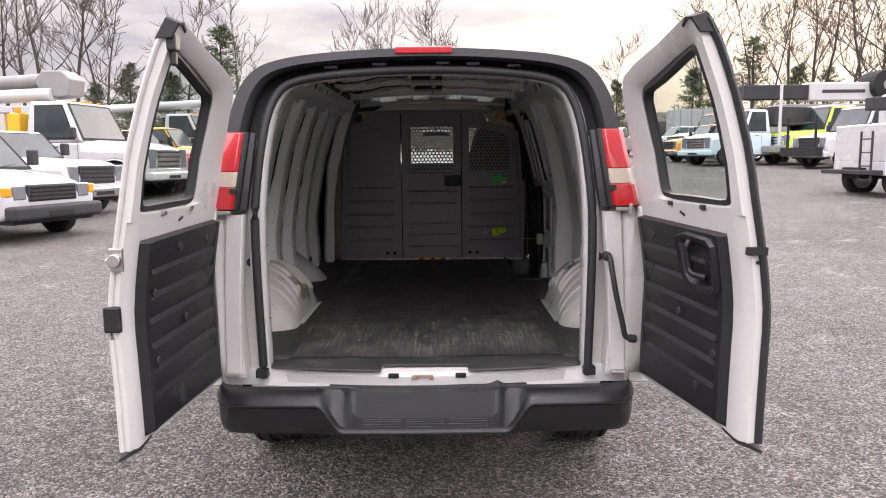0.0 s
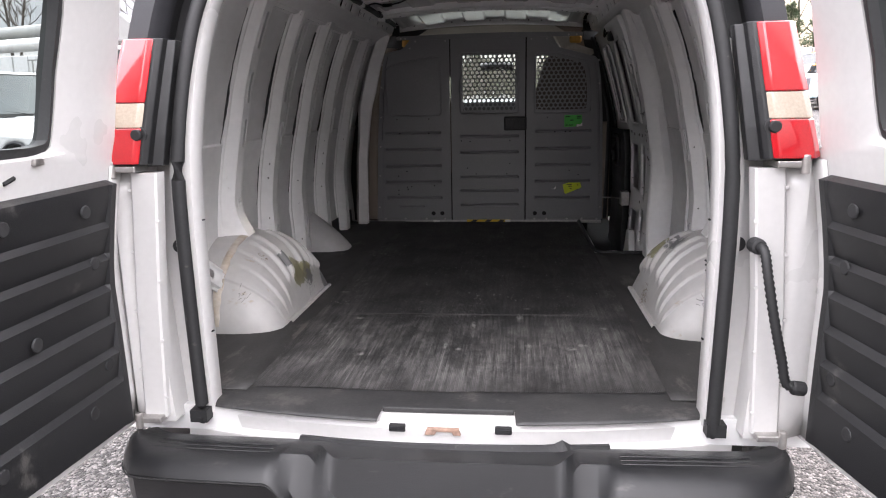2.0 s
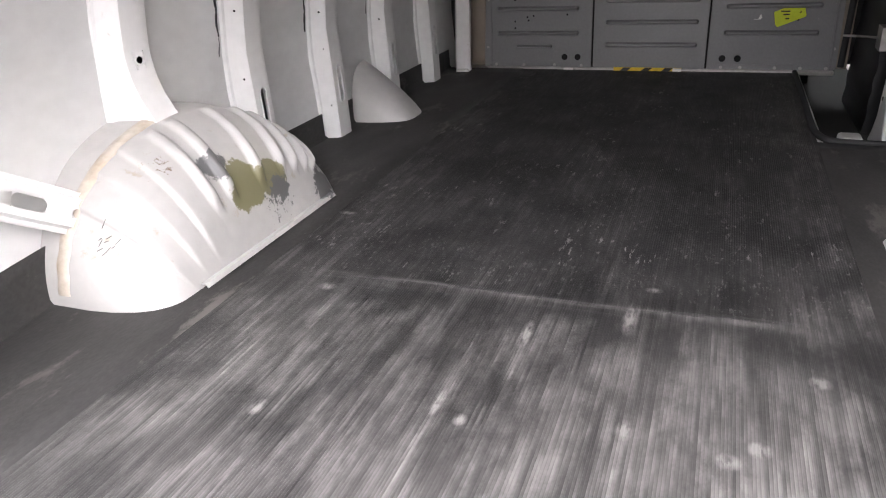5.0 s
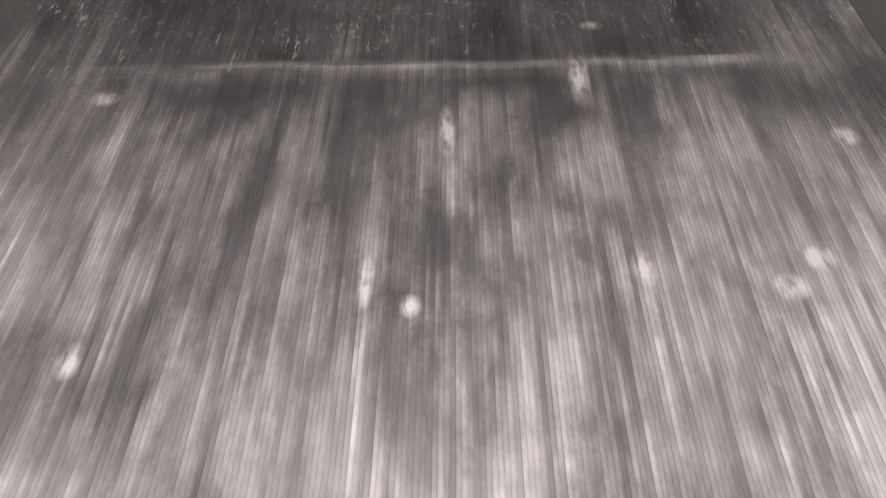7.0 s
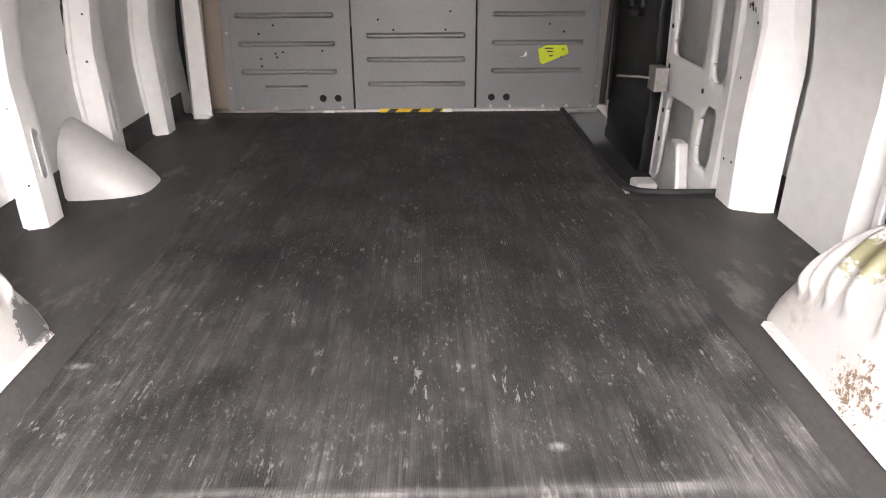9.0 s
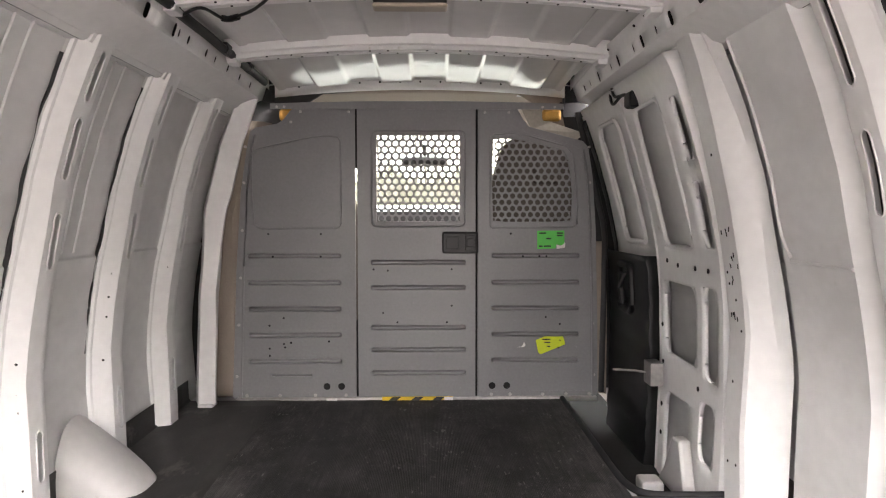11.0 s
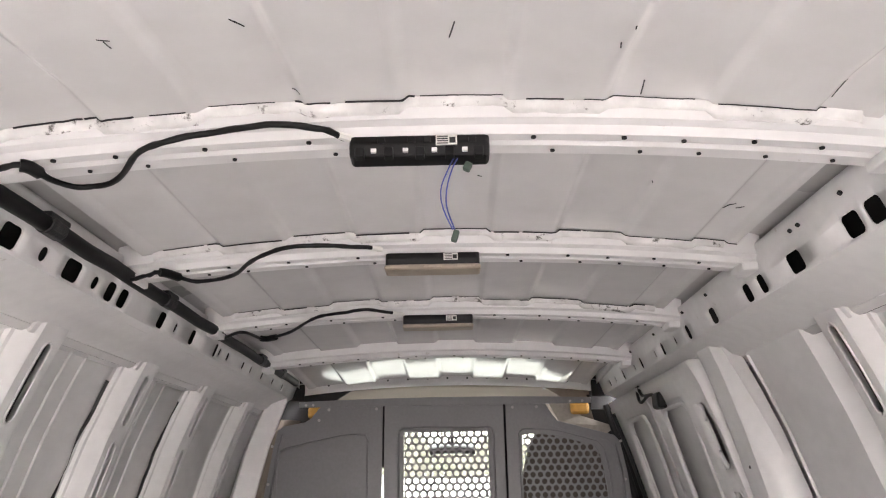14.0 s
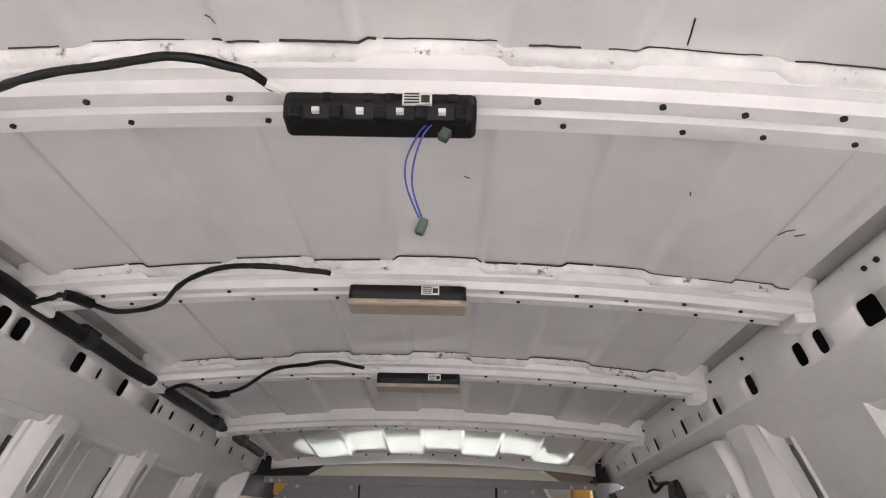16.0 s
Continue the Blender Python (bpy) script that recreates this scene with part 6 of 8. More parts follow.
for s in (-1, 1):
    # cab side: sill part, window, pillar
    bm = bmesh.new()
    loft(bm, [[(s * 0.99, y, 0.45), (s * 1.0, y, 0.9), (s * 0.975, y, 1.22), (s * 0.965, y, 1.235)] for y in (3.58, 4.2, 4.85, 5.0)])
    part("cab_door", bm, M_WHITE, van, "white cab door", smooth=40, thick=0.03)
    bm = bmesh.new()
    loft(bm, [[(s * 0.965, 3.66, 1.24), (s * 0.965, 4.75, 1.24)], [(s * 0.76, 3.66, 1.90), (s * 0.76, 4.12, 1.90)]])
    ob = part("side_window", bm, M_GLASS, van, "clear cab side window")
    ob.visible_shadow = False
    bm = bmesh.new()
    tube(bm, [(s * 0.95, 4.92, 1.2), (s * 0.86, 4.55, 1.55), (s * 0.74, 4.16, 1.93)], 0.035, 8)
    tube(bm, [(s * 0.74, 4.16, 1.93), (s * 0.745, 3.6, 1.96)], 0.035, 8)
    part("screen_pillar", bm, M_BEIGE, van, smooth=60)
    bm = bmesh.new()
    loft(bm, [[(s * 0.975, 3.56, 0.5), (s * 0.975, 3.68, 0.5)], [(s * 0.965, 3.56, 1.24), (s * 0.965, 3.68, 1.24)], [(s * 0.76, 3.56, 1.9), (s * 0.76, 3.66, 1.9)]])
    part("door_post", bm, M_BEIGE, van, thick=0.03)
bm = bmesh.new()
loft(bm, [[(x, 4.95 - 0.08 * x * x, 1.22) for x in steps(-0.92, 0.92, 10)], [(x * 0.78, 4.15 - 0.05 * x * x, 1.94) for x in steps(-0.92, 0.92, 10)]])
ob = part("windscreen", bm, M_SCREEN, van, "clear windscreen", smooth=60)
ob.visible_shadow = False
bm = bmesh.new()
loft(bm, [[(x, 4.35, 0.55), (x, 4.36, 1.1), (x, 4.40, 1.48), (x, 4.55, 1.515), (x, 4.75, 1.33), (x, 4.95, 1.2)] for x in (-0.92, -0.5, 0, 0.5, 0.92)])
part("dashboard", bm, M_BLACK, van, "dark dashboard", smooth=40, thick=0.02)
bm = bmesh.new()
loft(bm, [[(x * w, y, z) for x in (-0.95, -0.6, -0.3, 0, 0.3, 0.6, 0.95)] for w, y, z in ((1.0, 4.93, 1.2), (0.99, 5.2, 1.15), (0.95, 5.5, 1.06), (0.9, 5.62, 0.95), (0.9, 5.66, 0.45))])
part("bonnet", bm, M_WHITE, van, "white bonnet and nose", smooth=50)
for s in (-1, 1):
    bm = bmesh.new()
    loft(bm, [[(s * 1.0, y, 0.4), (s * 1.0, y, 0.9), (s * (0.95 - 0.05 * (y - 4.9)), y, 1.2 - 0.2 * max(0, y - 4.95))] for y in (4.85, 5.1, 5.35, 5.55)])
    part("front_wing", bm, M_WHITE, van, "white front wing", smooth=50, thick=0.01)
bm = bmesh.new()
tube(bm, [(-0.12, 4.3, 1.775), (-0.04, 4.3, 1.785), (0.06, 4.3, 1.785), (0.14, 4.3, 1.775)], 0.03, 8)
tube(bm, [(0.01, 4.3, 1.79), (0.01, 4.25, 1.87)], 0.01, 6)
part("mirror", bm, M_BLACK, van, "dark inside mirror", smooth=60)


def seat(x0, tilt, back=None):
    st2 = thing("cab_seat", "brown-grey cloth cab seat with a tall backrest", "seat", (x0, 3.75, 0.5), group="cab seats")
    b2 = boxed(x0 - 0.25, x0 + 0.25, 3.50, 4.05, 0.72, 0.90)
    part("seat_cushion", b2, M_SEAT, st2, bevel=0.05, segs=3)
    b2 = bmesh.new()
    prism(b2, back or [(x0 - 0.25, 0.86), (x0 + 0.25, 0.86), (x0 + 0.25, 1.45), (x0 + 0.18, 1.62), (x0 - 0.18 + tilt, 1.62), (x0 - 0.25, 1.45)], lambda u, v, w: (u, w - 0.1 * (v - 0.86), v), 3.48, 3.6)
    part("backrest", b2, M_SEAT, st2, bevel=0.03, segs=3)
    b2 = boxed(x0 - 0.12 + tilt, x0 + 0.14, 3.39, 3.48, 1.60, 1.80)
    part("headrest", b2, M_SEAT, st2, bevel=0.03, segs=3)
    b2 = boxed(x0 - 0.2, x0 + 0.2, 3.55, 4.0, 0.5, 0.73)
    part("seat_base", b2, M_DARK, st2, bevel=0.01)


seat(-0.52, 0.0)
seat(0.50, 0.12, [(0.24, 0.86), (0.76, 0.86), (0.76, 1.70), (0.70, 1.80), (0.42, 1.82), (0.37, 1.78), (0.29, 1.5)])
# amber blocks painted as warm sunlight, and white trim corner seen over the partition
for s in (-1, 1):
    bm = boxed(s * 0.56 - 0.04, s * 0.56 + 0.04, 3.2, 3.24, 1.865, 1.915)
    part("sunlight_patch", bm, material("amber_sunlight" + ("" if s < 0 else "_b"), (0.45, 0.24, 0.04), 0.6), van, "amber block painted as warm sunlight on the headliner", bevel=0.012)
bm = bmesh.new()
loft(bm, [[(0.42, 3.215, 1.93), (0.47, 3.21, 1.83), (0.66, 3.2, 1.78)], [(0.50, 3.23, 1.93), (0.56, 3.22, 1.86), (0.70, 3.2, 1.81)]])
part("corner_trim", bm, material("cream_trim", (0.36, 0.33, 0.28), 0.5), van, "cream trim panel", thick=0.01)

# ---- wheels ----


def wheel(parent, x, y, r=0.37, w=0.24, name="wheel", rimmat=None):
    b2 = bmesh.new()
    prof = [(-w / 2, 0.60 * r), (-w / 2, 0.9 * r), (-w / 2 + 0.03, r), (-0.075, r), (-0.07, 0.97 * r), (-0.06, 0.97 * r), (-0.055, r), (-0.02, r), (-0.015, 0.97 * r), (0.015, 0.97 * r), (0.02, r), (0.055, r), (0.06, 0.97 * r), (0.07, 0.97 * r), (0.075, r), (w / 2 - 0.03, r), (w / 2, 0.9 * r), (w / 2, 0.60 * r)]
    rows = [[(x + u, y + q * math.cos(a), r + q * math.sin(a)) for u, q in prof] for a in (2 * math.pi * k / 28 for k in range(29))]
    loft(b2, rows)
    ty = part(name, b2, M_TYRE, parent, "black treaded tyre on a steel wheel", smooth=35)
    b2 = bmesh.new()
    for sx in (-1, 1):
        rows = [[(x + sx * u, y + q * math.cos(a), r + q * math.sin(a)) for u, q in ((w / 2 - 0.01, 0.61 * r), (w / 2 - 0.03, 0.56 * r), (w / 2 - 0.07, 0.5 * r), (w / 2 - 0.05, 0.25 * r), (w / 2 - 0.02, 0.2 * r), (w / 2 - 0.02, 0.01 * r))] for a in (2 * math.pi * k / 20 for k in range(21))]
        loft(b2, rows)
    part("rim", b2, rimmat or M_STEEL, ty, "grey steel rim", smooth=35)


for s in (-1, 1):
    wheel(van, s * 0.83, 0.98)
    wheel(van, s * 0.83, 4.95)
part("axle", boxed(-0.7, 0.7, 0.98, 1.12, 0.30, 0.44), M_DARK, van, bevel=0.03)
part("underbody", boxed(-0.85, 0.85, 0.3, 5.2, 0.42, 0.55), M_DARK, van)


# ---- rear doors ----
def rear_door(s, hinge, swing, label):
    """One open rear door; u runs from hinge to latch edge, w from the inner face outwards, z up."""
    ca, sa2 = math.cos(radians(swing)), math.sin(radians(swing))
    along = Vector((s * sa2, -ca, 0))
    outw = Vector((s * ca, sa2, 0))
    h = Vector((hinge[0], hinge[1], 0))

    def at(u, w, z):
        return h + along * u + outw * (w + 0.07 - (0.955 - rib_x(z)) - (0.022 if s < 0 else -0.012) - (0.25 * max(0, z - 1.9) if s > 0 else 0.1 * max(0, z - 1.9))) + Vector((0, 0, z))
    T = 0.040 if s < 0 else 0.052
    # outline and window as loops of like length, from the hinge's foot round by the latch edge
    b2 = bmesh.new()
    # lower slab, both faces and edges
    us = (-0.13, -0.06, 0.0, 0.25, 0.5, 0.64, 0.675, 0.705)

    def lower(w):
        rows = []
        for q in steps(0, 1, 10):
            rows.append([at(u, w + (0.012 if (w == 0 and (u > 0.68)) else 0), (0.645 + 0.02 * u) * (1 - q) + 1.365 * q) for u in us])
        return rows
    a, c = loft(b2, lower(0.0)), loft(b2, lower(T))
    n1 = len(us) - 1
    for r0 in range(10):
        for i in (0, n1):
            b2.faces.new((a[r0][i], a[r0 + 1][i], c[r0 + 1][i], c[r0][i]))
    for i in range(n1):
        b2.faces.new((a[0][i], a[0][i + 1], c[0][i + 1], c[0][i]))
    # upper frame
    outer = [(-0.03, 1.365), (0.2, 1.365), (0.45, 1.365), (0.705, 1.365), (0.705, 1.5), (0.705, 1.7), (0.705, 1.928), (0.675, 1.938), (0.45, 1.90), (0.22, 1.862), (0.10, 1.832), (0.045, 1.79), (0.01, 1.70), (-0.02, 1.55)]
    h0 = 0.035 if s < 0 else 0.0
    win = [(0.155 + h0, 1.398), (0.25, 1.388), (0.45, 1.386), (0.635, 1.388), (0.648, 1.47), (0.652, 1.66), (0.648, 1.855), (0.625, 1.872), (0.45, 1.838), (0.28 + h0 / 2, 1.802), (0.20 + h0, 1.785), (0.168 + h0, 1.755), (0.152 + h0, 1.68), (0.148 + h0, 1.52)]
    def between(a, c, t):
        return (a[0] + (c[0] - a[0]) * t, a[1] + (c[1] - a[1]) * t)
    soft_win, full_outer = [], []
    for i in range(len(win)):
        a, b, c = win[i - 1], win[i], win[(i + 1) % len(win)]
        l1, r1 = between(a, b, 0.78), between(b, c, 0.22)
        soft_win += [((l1[0] + 2 * b[0] + r1[0]) / 4, (l1[1] + 2 * b[1] + r1[1]) / 4), r1, between(b, c, 0.78)]
        b, c = outer[i], outer[(i + 1) % len(win)]
        full_outer += [b, between(b, c, 0.22), between(b, c, 0.78)]
    win, outer = soft_win, full_outer
    loops = [[at(u, w, z) for u, z in lp] for lp, w in ((win, T - 0.01), (win, 0.012), ([(0.5 * (p[0] + 3 * q[0]) / 2, 0.5 * (p[1] + 3 * q[1]) / 2) for p, q in zip(outer, win)], 0.0), (outer, 0.0005), (outer, T), ([((p[0] + 3 * q[0]) / 4, (p[1] + 3 * q[1]) / 4) for p, q in zip(outer, win)], T), (win, T - 0.01))]
    loft(b2, loops, True)
    door = part("rear_door", b2, M_WHITE, van, label, smooth=32)
    # folded hinge edge that laps the body pillar
    b2 = bmesh.new()
    loft(b2, [[Vector((s * (0.79 + 0.012 * (z - 1.0)), 0.008, z)), Vector((s * (0.845 + 0.012 * (z - 1.0)), -0.004, z)), at(-0.07, -0.002, z), at(-0.01, -0.003, z)] for z in steps(0.655, 1.345, 8)])
    part("hinge_edge", b2, M_WHITE, door, "white folded hinge edge", smooth=40, thick=0.003)
    # window gasket and glass
    b2 = bmesh.new()
    pts = [at(u, 0.016, z) for u, z in win]
    mid = sum(pts, Vector()) / len(pts)
    inn = [p + (mid - p).normalized() * 0.022 for p in pts]
    loft(b2, [[p + outw * 0.03 for p in pts], pts, [p - outw * 0.006 for p in inn], [p + outw * 0.03 for p in inn]], True)
    part("window_gasket", b2, M_SEAL, door, "black rubber window gasket", smooth=40)
    b2 = bmesh.new()
    b2.faces.new([b2.verts.new(p + outw * 0.02) for p in pts])
    g = part("window_glass", b2, M_TINT, door, "faintly green window glass")
    g.visible_shadow = False
    # trim panel with stepped bands
    tu = 0.628 if s < 0 else 0.605
    b2 = bmesh.new()
    bands = [(0.668, 0.0), (0.685, -0.028), (0.80, -0.032), (0.815, -0.02), (0.885, -0.034), (0.90, -0.02), (0.97, -0.034), (0.985, -0.02), (1.055, -0.034), (1.07, -0.02), (1.14, -0.034), (1.155, -0.02), (1.225, -0.034), (1.24, -0.022), (1.31, -0.030), (1.335, -0.024), (1.345, 0.0)]
    rows = []
    for z, w in bands:
        z = 0.668 + (z - 0.668) * 0.945
        zz = lambda u: z + 0.045 * (u - 0.3) * (0.5 if z < 0.75 else -0.4)
        rows.append([at(u, (w, 0.0, -0.031 if -0.001 > w else w)[e], zz(u)) for u, e in ((-0.008, 1), (0.0, 2), (0.02, 2), (0.026, 0), (0.30, 0), (tu - 0.043, 0), (tu - 0.037, 2), (tu - 0.010, 2), (tu, 1))])
    loft(b2, rows)
    part("trim_panel", b2, M_BLACK, door, "black moulded plastic trim panel with stepped bands", smooth=28)
    b2 = bmesh.new()
    for u, z in ((0.12, 1.25), (0.38, 1.255), (0.08, 1.12), (0.545, 1.12), (0.30, 0.99), (0.07, 0.86), (0.15, 0.765), (0.45, 0.765), (0.55, 0.9)):
        if s > 0 and u > 0.3 and z > 1.05:
            continue
        disc(b2, at(u, -0.027, z), 0.017, -outw, 0.007, 16)
    pieces("trim_plug", b2, M_SEAL, door, "round grey fixing plugs", bevel=0.004)
    # edge seal down the latch side, corner guards
    b2 = bmesh.new()
    line = [at(0.707, T - 0.005, z) for z in steps(0.66, 1.93, 18)]
    tube(b2, line, 0.013 if s > 0 else 0.008, 6)
    part("edge_seal", b2, M_SEAL if s > 0 else M_WHITE, door, "black rubber edge seal" if s > 0 else "", smooth=60)
    b2 = bmesh.new()
    loft(b2, [[at(0.64, -0.004, 1.918), at(0.64, T + 0.002, 1.934)], [at(0.68, -0.005, 1.932), at(0.71, T + 0.003, 1.945)], [at(0.712, -0.005, 1.928), at(0.712, T + 0.003, 1.942)], [at(0.712, -0.004, 1.89), at(0.712, T + 0.003, 1.89)]])
    part("corner_guard", b2, M_SEAL, door, "black rubber corner guard", thick=0.01, bevel=0.003)
    b2 = bmesh.new()
    loft(b2, [[at(0.58, 0.0, 0.662), at(0.58, T, 0.658)], [at(0.67, -0.004, 0.652), at(0.67, T + 0.006, 0.648)], [at(0.712, -0.004, 0.665), at(0.712, T + 0.006, 0.63)]])
    part("lower_guard", b2, M_SEAL, door, "black rubber corner flap", thick=0.008)
    # hardware
    b2 = bmesh.new()
    if s < 0:
        box(b2, -0.02, 0.02, -0.012, 0.0, -0.035, 0.035, Matrix.Translation(at(0.707, 0.026, 1.255)))
        disc(b2, at(0.715, 0.026, 1.255), 0.02, along, 0.02, 10)
        tube(b2, [at(0.728, 0.01, 1.255), at(0.728, 0.05, 1.255)], 0.007, 8)
        part("striker_pin", b2, M_STEEL, door, "worn steel striker pin", bevel=0.004)
        b2 = bmesh.new()
        box(b2, -0.026, 0.026, -0.014, 0.004, -0.04, 0.04, Matrix.Translation(at(0.707, 0.026, 1.075)))
        part("contact_block", b2, M_BLACK, door, "black plastic contact block", bevel=0.006)
    else:
        for z, u in ((1.26, 0.705),):
            box(b2, -0.03, 0.03, -0.014, 0.004, -0.012, 0.012, Matrix.Translation(at(u, 0.03, z)))
        for u, z in ((0.03, 1.225), (0.055, 1.225), (0.045, 1.245), (0.05, 1.19), (0.025, 1.265), (0.05, 1.15)):
            disc(b2, at(0.706, u, z), 0.006, along, 0.005, 8)
        pieces("latch_bolt", b2, M_DARK, door, "dark latch and bolts")
        b2 = bmesh.new()
        loop = [(0.33, 1.27), (0.40, 1.288), (0.56, 1.28), (0.585, 1.26), (0.585, 1.12), (0.56, 1.09), (0.40, 1.095), (0.355, 1.125), (0.34, 1.18)]
        o2 = [at(u, -0.036, z) for u, z in loop]
        m2 = sum(o2, Vector()) / len(o2)
        loft(b2, [[p + outw * 0.02 for p in o2], o2, [p - outw * 0.012 + (m2 - p) * 0.06 for p in o2], [p + (m2 - p) * 0.22 - outw * 0.008 for p in o2], [p + (m2 - p) * 0.34 + outw * 0.014 for p in o2]], True)
        b2.faces.new([b2.verts.new(p + (m2 - p) * 0.34 + outw * 0.014) for p in o2])
        part("handle_cup", b2, M_BLACK, door, "black handle surround", smooth=35)
        b2 = bmesh.new()
        tube(b2, curve_pts([at(0.43, -0.03, 1.265), at(0.425, -0.05, 1.24), at(0.425, -0.05, 1.17), at(0.445, -0.048, 1.15), at(0.50, -0.03, 1.145)], 5), 0.011, 8)
        box(b2, -0.01, 0.01, -0.02, 0.02, -0.02, 0.02, Matrix.Translation(at(0.535, -0.03, 1.21)))
        part("pull_lever", b2, M_BLACK, door, "black pull lever", smooth=50)
    b2 = bmesh.new()
    for u in (0.25, 0.48):
        box(b2, -0.008, 0.008, -0.016, 0.016, -0.007, 0.008, Matrix.Translation(at(u, 0.0, 1.376)))
    pieces("window_clip", b2, M_STEEL if s < 0 else M_SEAL, door, "small window clips", bevel=0.003)
    b2 = bmesh.new()
    disc(b2, at(0.33, 0.001, 1.345), 0.005, -outw, 0.003, 8)
    tube(b2, [at(0.315, 0.0, 1.35), at(0.345, 0.0, 1.34)], 0.005, 6)
    part("slot_mark", b2, M_DARK, door, "dark slanted slot")
    if s < 0:
        b2 = bmesh.new()
        p = at(0.685, -0.004, 1.87)
        box(b2, -0.014, 0.014, -0.022, 0.022, -0.015, 0.035, Matrix.Translation(p))
        box(b2, -0.009, 0.009, -0.012, 0.012, -0.055, -0.01, Matrix.Translation(p))
        part("upper_latch", b2, M_BLACK, door, "black upper latch", bevel=0.006)
    return door


rear_door(-1, (-0.835, -0.06), 1.7, "white open rear door with a black trim panel and window")
rear_door(1, (0.845, -0.06), 8.2, "white open rear door with a black trim panel, handle and window")

# ribbed cable sleeve between body and door
bm = bmesh.new()
pts = curve_pts([(0.735, -0.01, 1.145), (0.742, -0.055, 1.14), (0.747, -0.075, 1.09), (0.758, -0.085, 1.02), (0.772, -0.09, 0.95), (0.787, -0.09, 0.89), (0.80, -0.09, 0.835), (0.825, -0.09, 0.822)], 10)
tube(bm, pts, 0.012, 10, [0.0125 if i % 2 else 0.0095 for i in range(len(pts))])
sleeve = tagged(part("cable_sleeve", bm, M_SEAL, None, smooth=80), "black ribbed rubber cable sleeve between body and door", "cable sleeve")
bm = bmesh.new()
tube(bm, [(0.735, 0.0, 1.145), (0.737, -0.04, 1.145)], 0.019, 12)
tube(bm, [(0.812, -0.09, 0.824), (0.845, -0.088, 0.82)], 0.017, 12)
pieces("end_boot", bm, M_SEAL, sleeve, bevel=0.006)

# ---- ceiling lights and their cables ----


def ceiling_light(x, y, z, cover):
    lp = thing("ceiling_light", "black ceiling light with a tan cover on the roof bow" if cover else "black ceiling light base without its cover, wire hanging", "ceiling light", (x, y, z), group="ceiling lights")
    b2 = bmesh.new()
    rows = []
    for u, k in ((-0.093, 0.75), (-0.088, 1.0), (0.088, 1.0), (0.093, 0.75)):
        rows.append([(x + u, y - 0.016 * k, z + 0.018), (x + u, y - 0.020 * k, z + 0.004), (x + u, y - 0.014 * k, z - 0.012 * k), (x + u, y + 0.012, z - 0.014 * k), (x + u, y + 0.020, z - 0.010 * k), (x + u, y + 0.022, z + 0.018)])
    loft(b2, rows, True, True)
    part("lamp_base", b2, M_LAMPBLACK, lp, bevel=0.004)
    b2 = bmesh.new()
    box(b2, x + 0.022, x + 0.050, y - 0.0225, y - 0.0195, z + 0.000, z + 0.014)
    tagp = part("label_tag", b2, M_PAPER, lp, "small white printed label")
    b2 = bmesh.new()
    for k in range(4):
        box(b2, x + 0.024, x + 0.038, y - 0.0234, y - 0.0226, z + 0.001 + 0.0033 * k, z + 0.0023 + 0.0033 * k)
    box(b2, x + 0.040, x + 0.048, y - 0.0234, y - 0.0226, z + 0.002, z + 0.010)
    part("print", b2, M_INK, tagp, "unreadable print")
    if cover:
        b2 = boxed(x - 0.095, x + 0.095, y - 0.022, y + 0.030, z - 0.018, z - 0.007)
        part("lamp_cover", b2, M_TAN, lp, "tan plastic cover with three lenses", bevel=0.008, segs=3)
        b2 = bmesh.new()
        for u in (-0.065, 0, 0.065):
            box(b2, x + u - 0.018, x + u + 0.018, y - 0.0238, y - 0.022, z - 0.0155, z - 0.0095)
        pieces("lamp_lens", b2, M_CLEAR, lp, "frosted lens", bevel=0.002)
    else:
        b2 = bmesh.new()
        for u in (-0.06, -0.018, 0.02, 0.06):
            box(b2, x + u - 0.0035, x + u + 0.0035, y - 0.0205, y - 0.012, z - 0.008, z - 0.003)
        pieces("clip_hole", b2, M_RIB, lp, "bright clip slots")
        b2 = bmesh.new()
        for u in (-0.078, -0.04, 0.001, 0.04, 0.078):
            box(b2, x + u - 0.006, x + u + 0.006, y - 0.024, y - 0.010, z - 0.016, z - 0.002)
        for u in (-0.05, -0.01, 0.01, 0.07):
            box(b2, x + u - 0.005, x + u + 0.005, y - 0.0225, y - 0.014, z + 0.004, z + 0.013)
        pieces("clip_tab", b2, M_LAMPBLACK, lp, "black moulded clip tabs", bevel=0.0015)
        b2 = bmesh.new()
        for k, e in enumerate((0.0, 0.005)):
            tube(b2, curve_pts([(x + 0.045 + e, y - 0.01, z - 0.015), (x + 0.038 + e, y - 0.022, z - 0.035), (x + 0.028 + e * 1.5, y - 0.016, z - 0.06), (x + 0.030 + e, y - 0.012, z - 0.085), (x + 0.042 + e * 0.5, y - 0.012, z - 0.115)], 6), 0.0010, 5)
        part("wire", b2, M_BLUE, lp, "two thin blue wires")
        b2 = bmesh.new()
        box(b2, -0.004, 0.004, -0.004, 0.004, -0.008, 0.008, Matrix.Translation((x + 0.045, y - 0.012, z - 0.124)) @ Matrix.Rotation(0.3, 4, "Y"))
        box(b2, -0.005, 0.005, -0.005, 0.005, -0.006, 0.006, Matrix.Translation((x + 0.063, y - 0.016, z - 0.03)) @ Matrix.Rotation(0.5, 4, "Y"))
        pieces("plug", b2, material("plug_green", (0.06, 0.09, 0.07), 0.5), lp, "small dark green plug", bevel=0.002)


ceiling_light(-0.012, 0.985, 2.012, False)
ceiling_light(-0.010, 1.472, 2.008, True)
ceiling_light(-0.012, 1.99, 2.003, True)

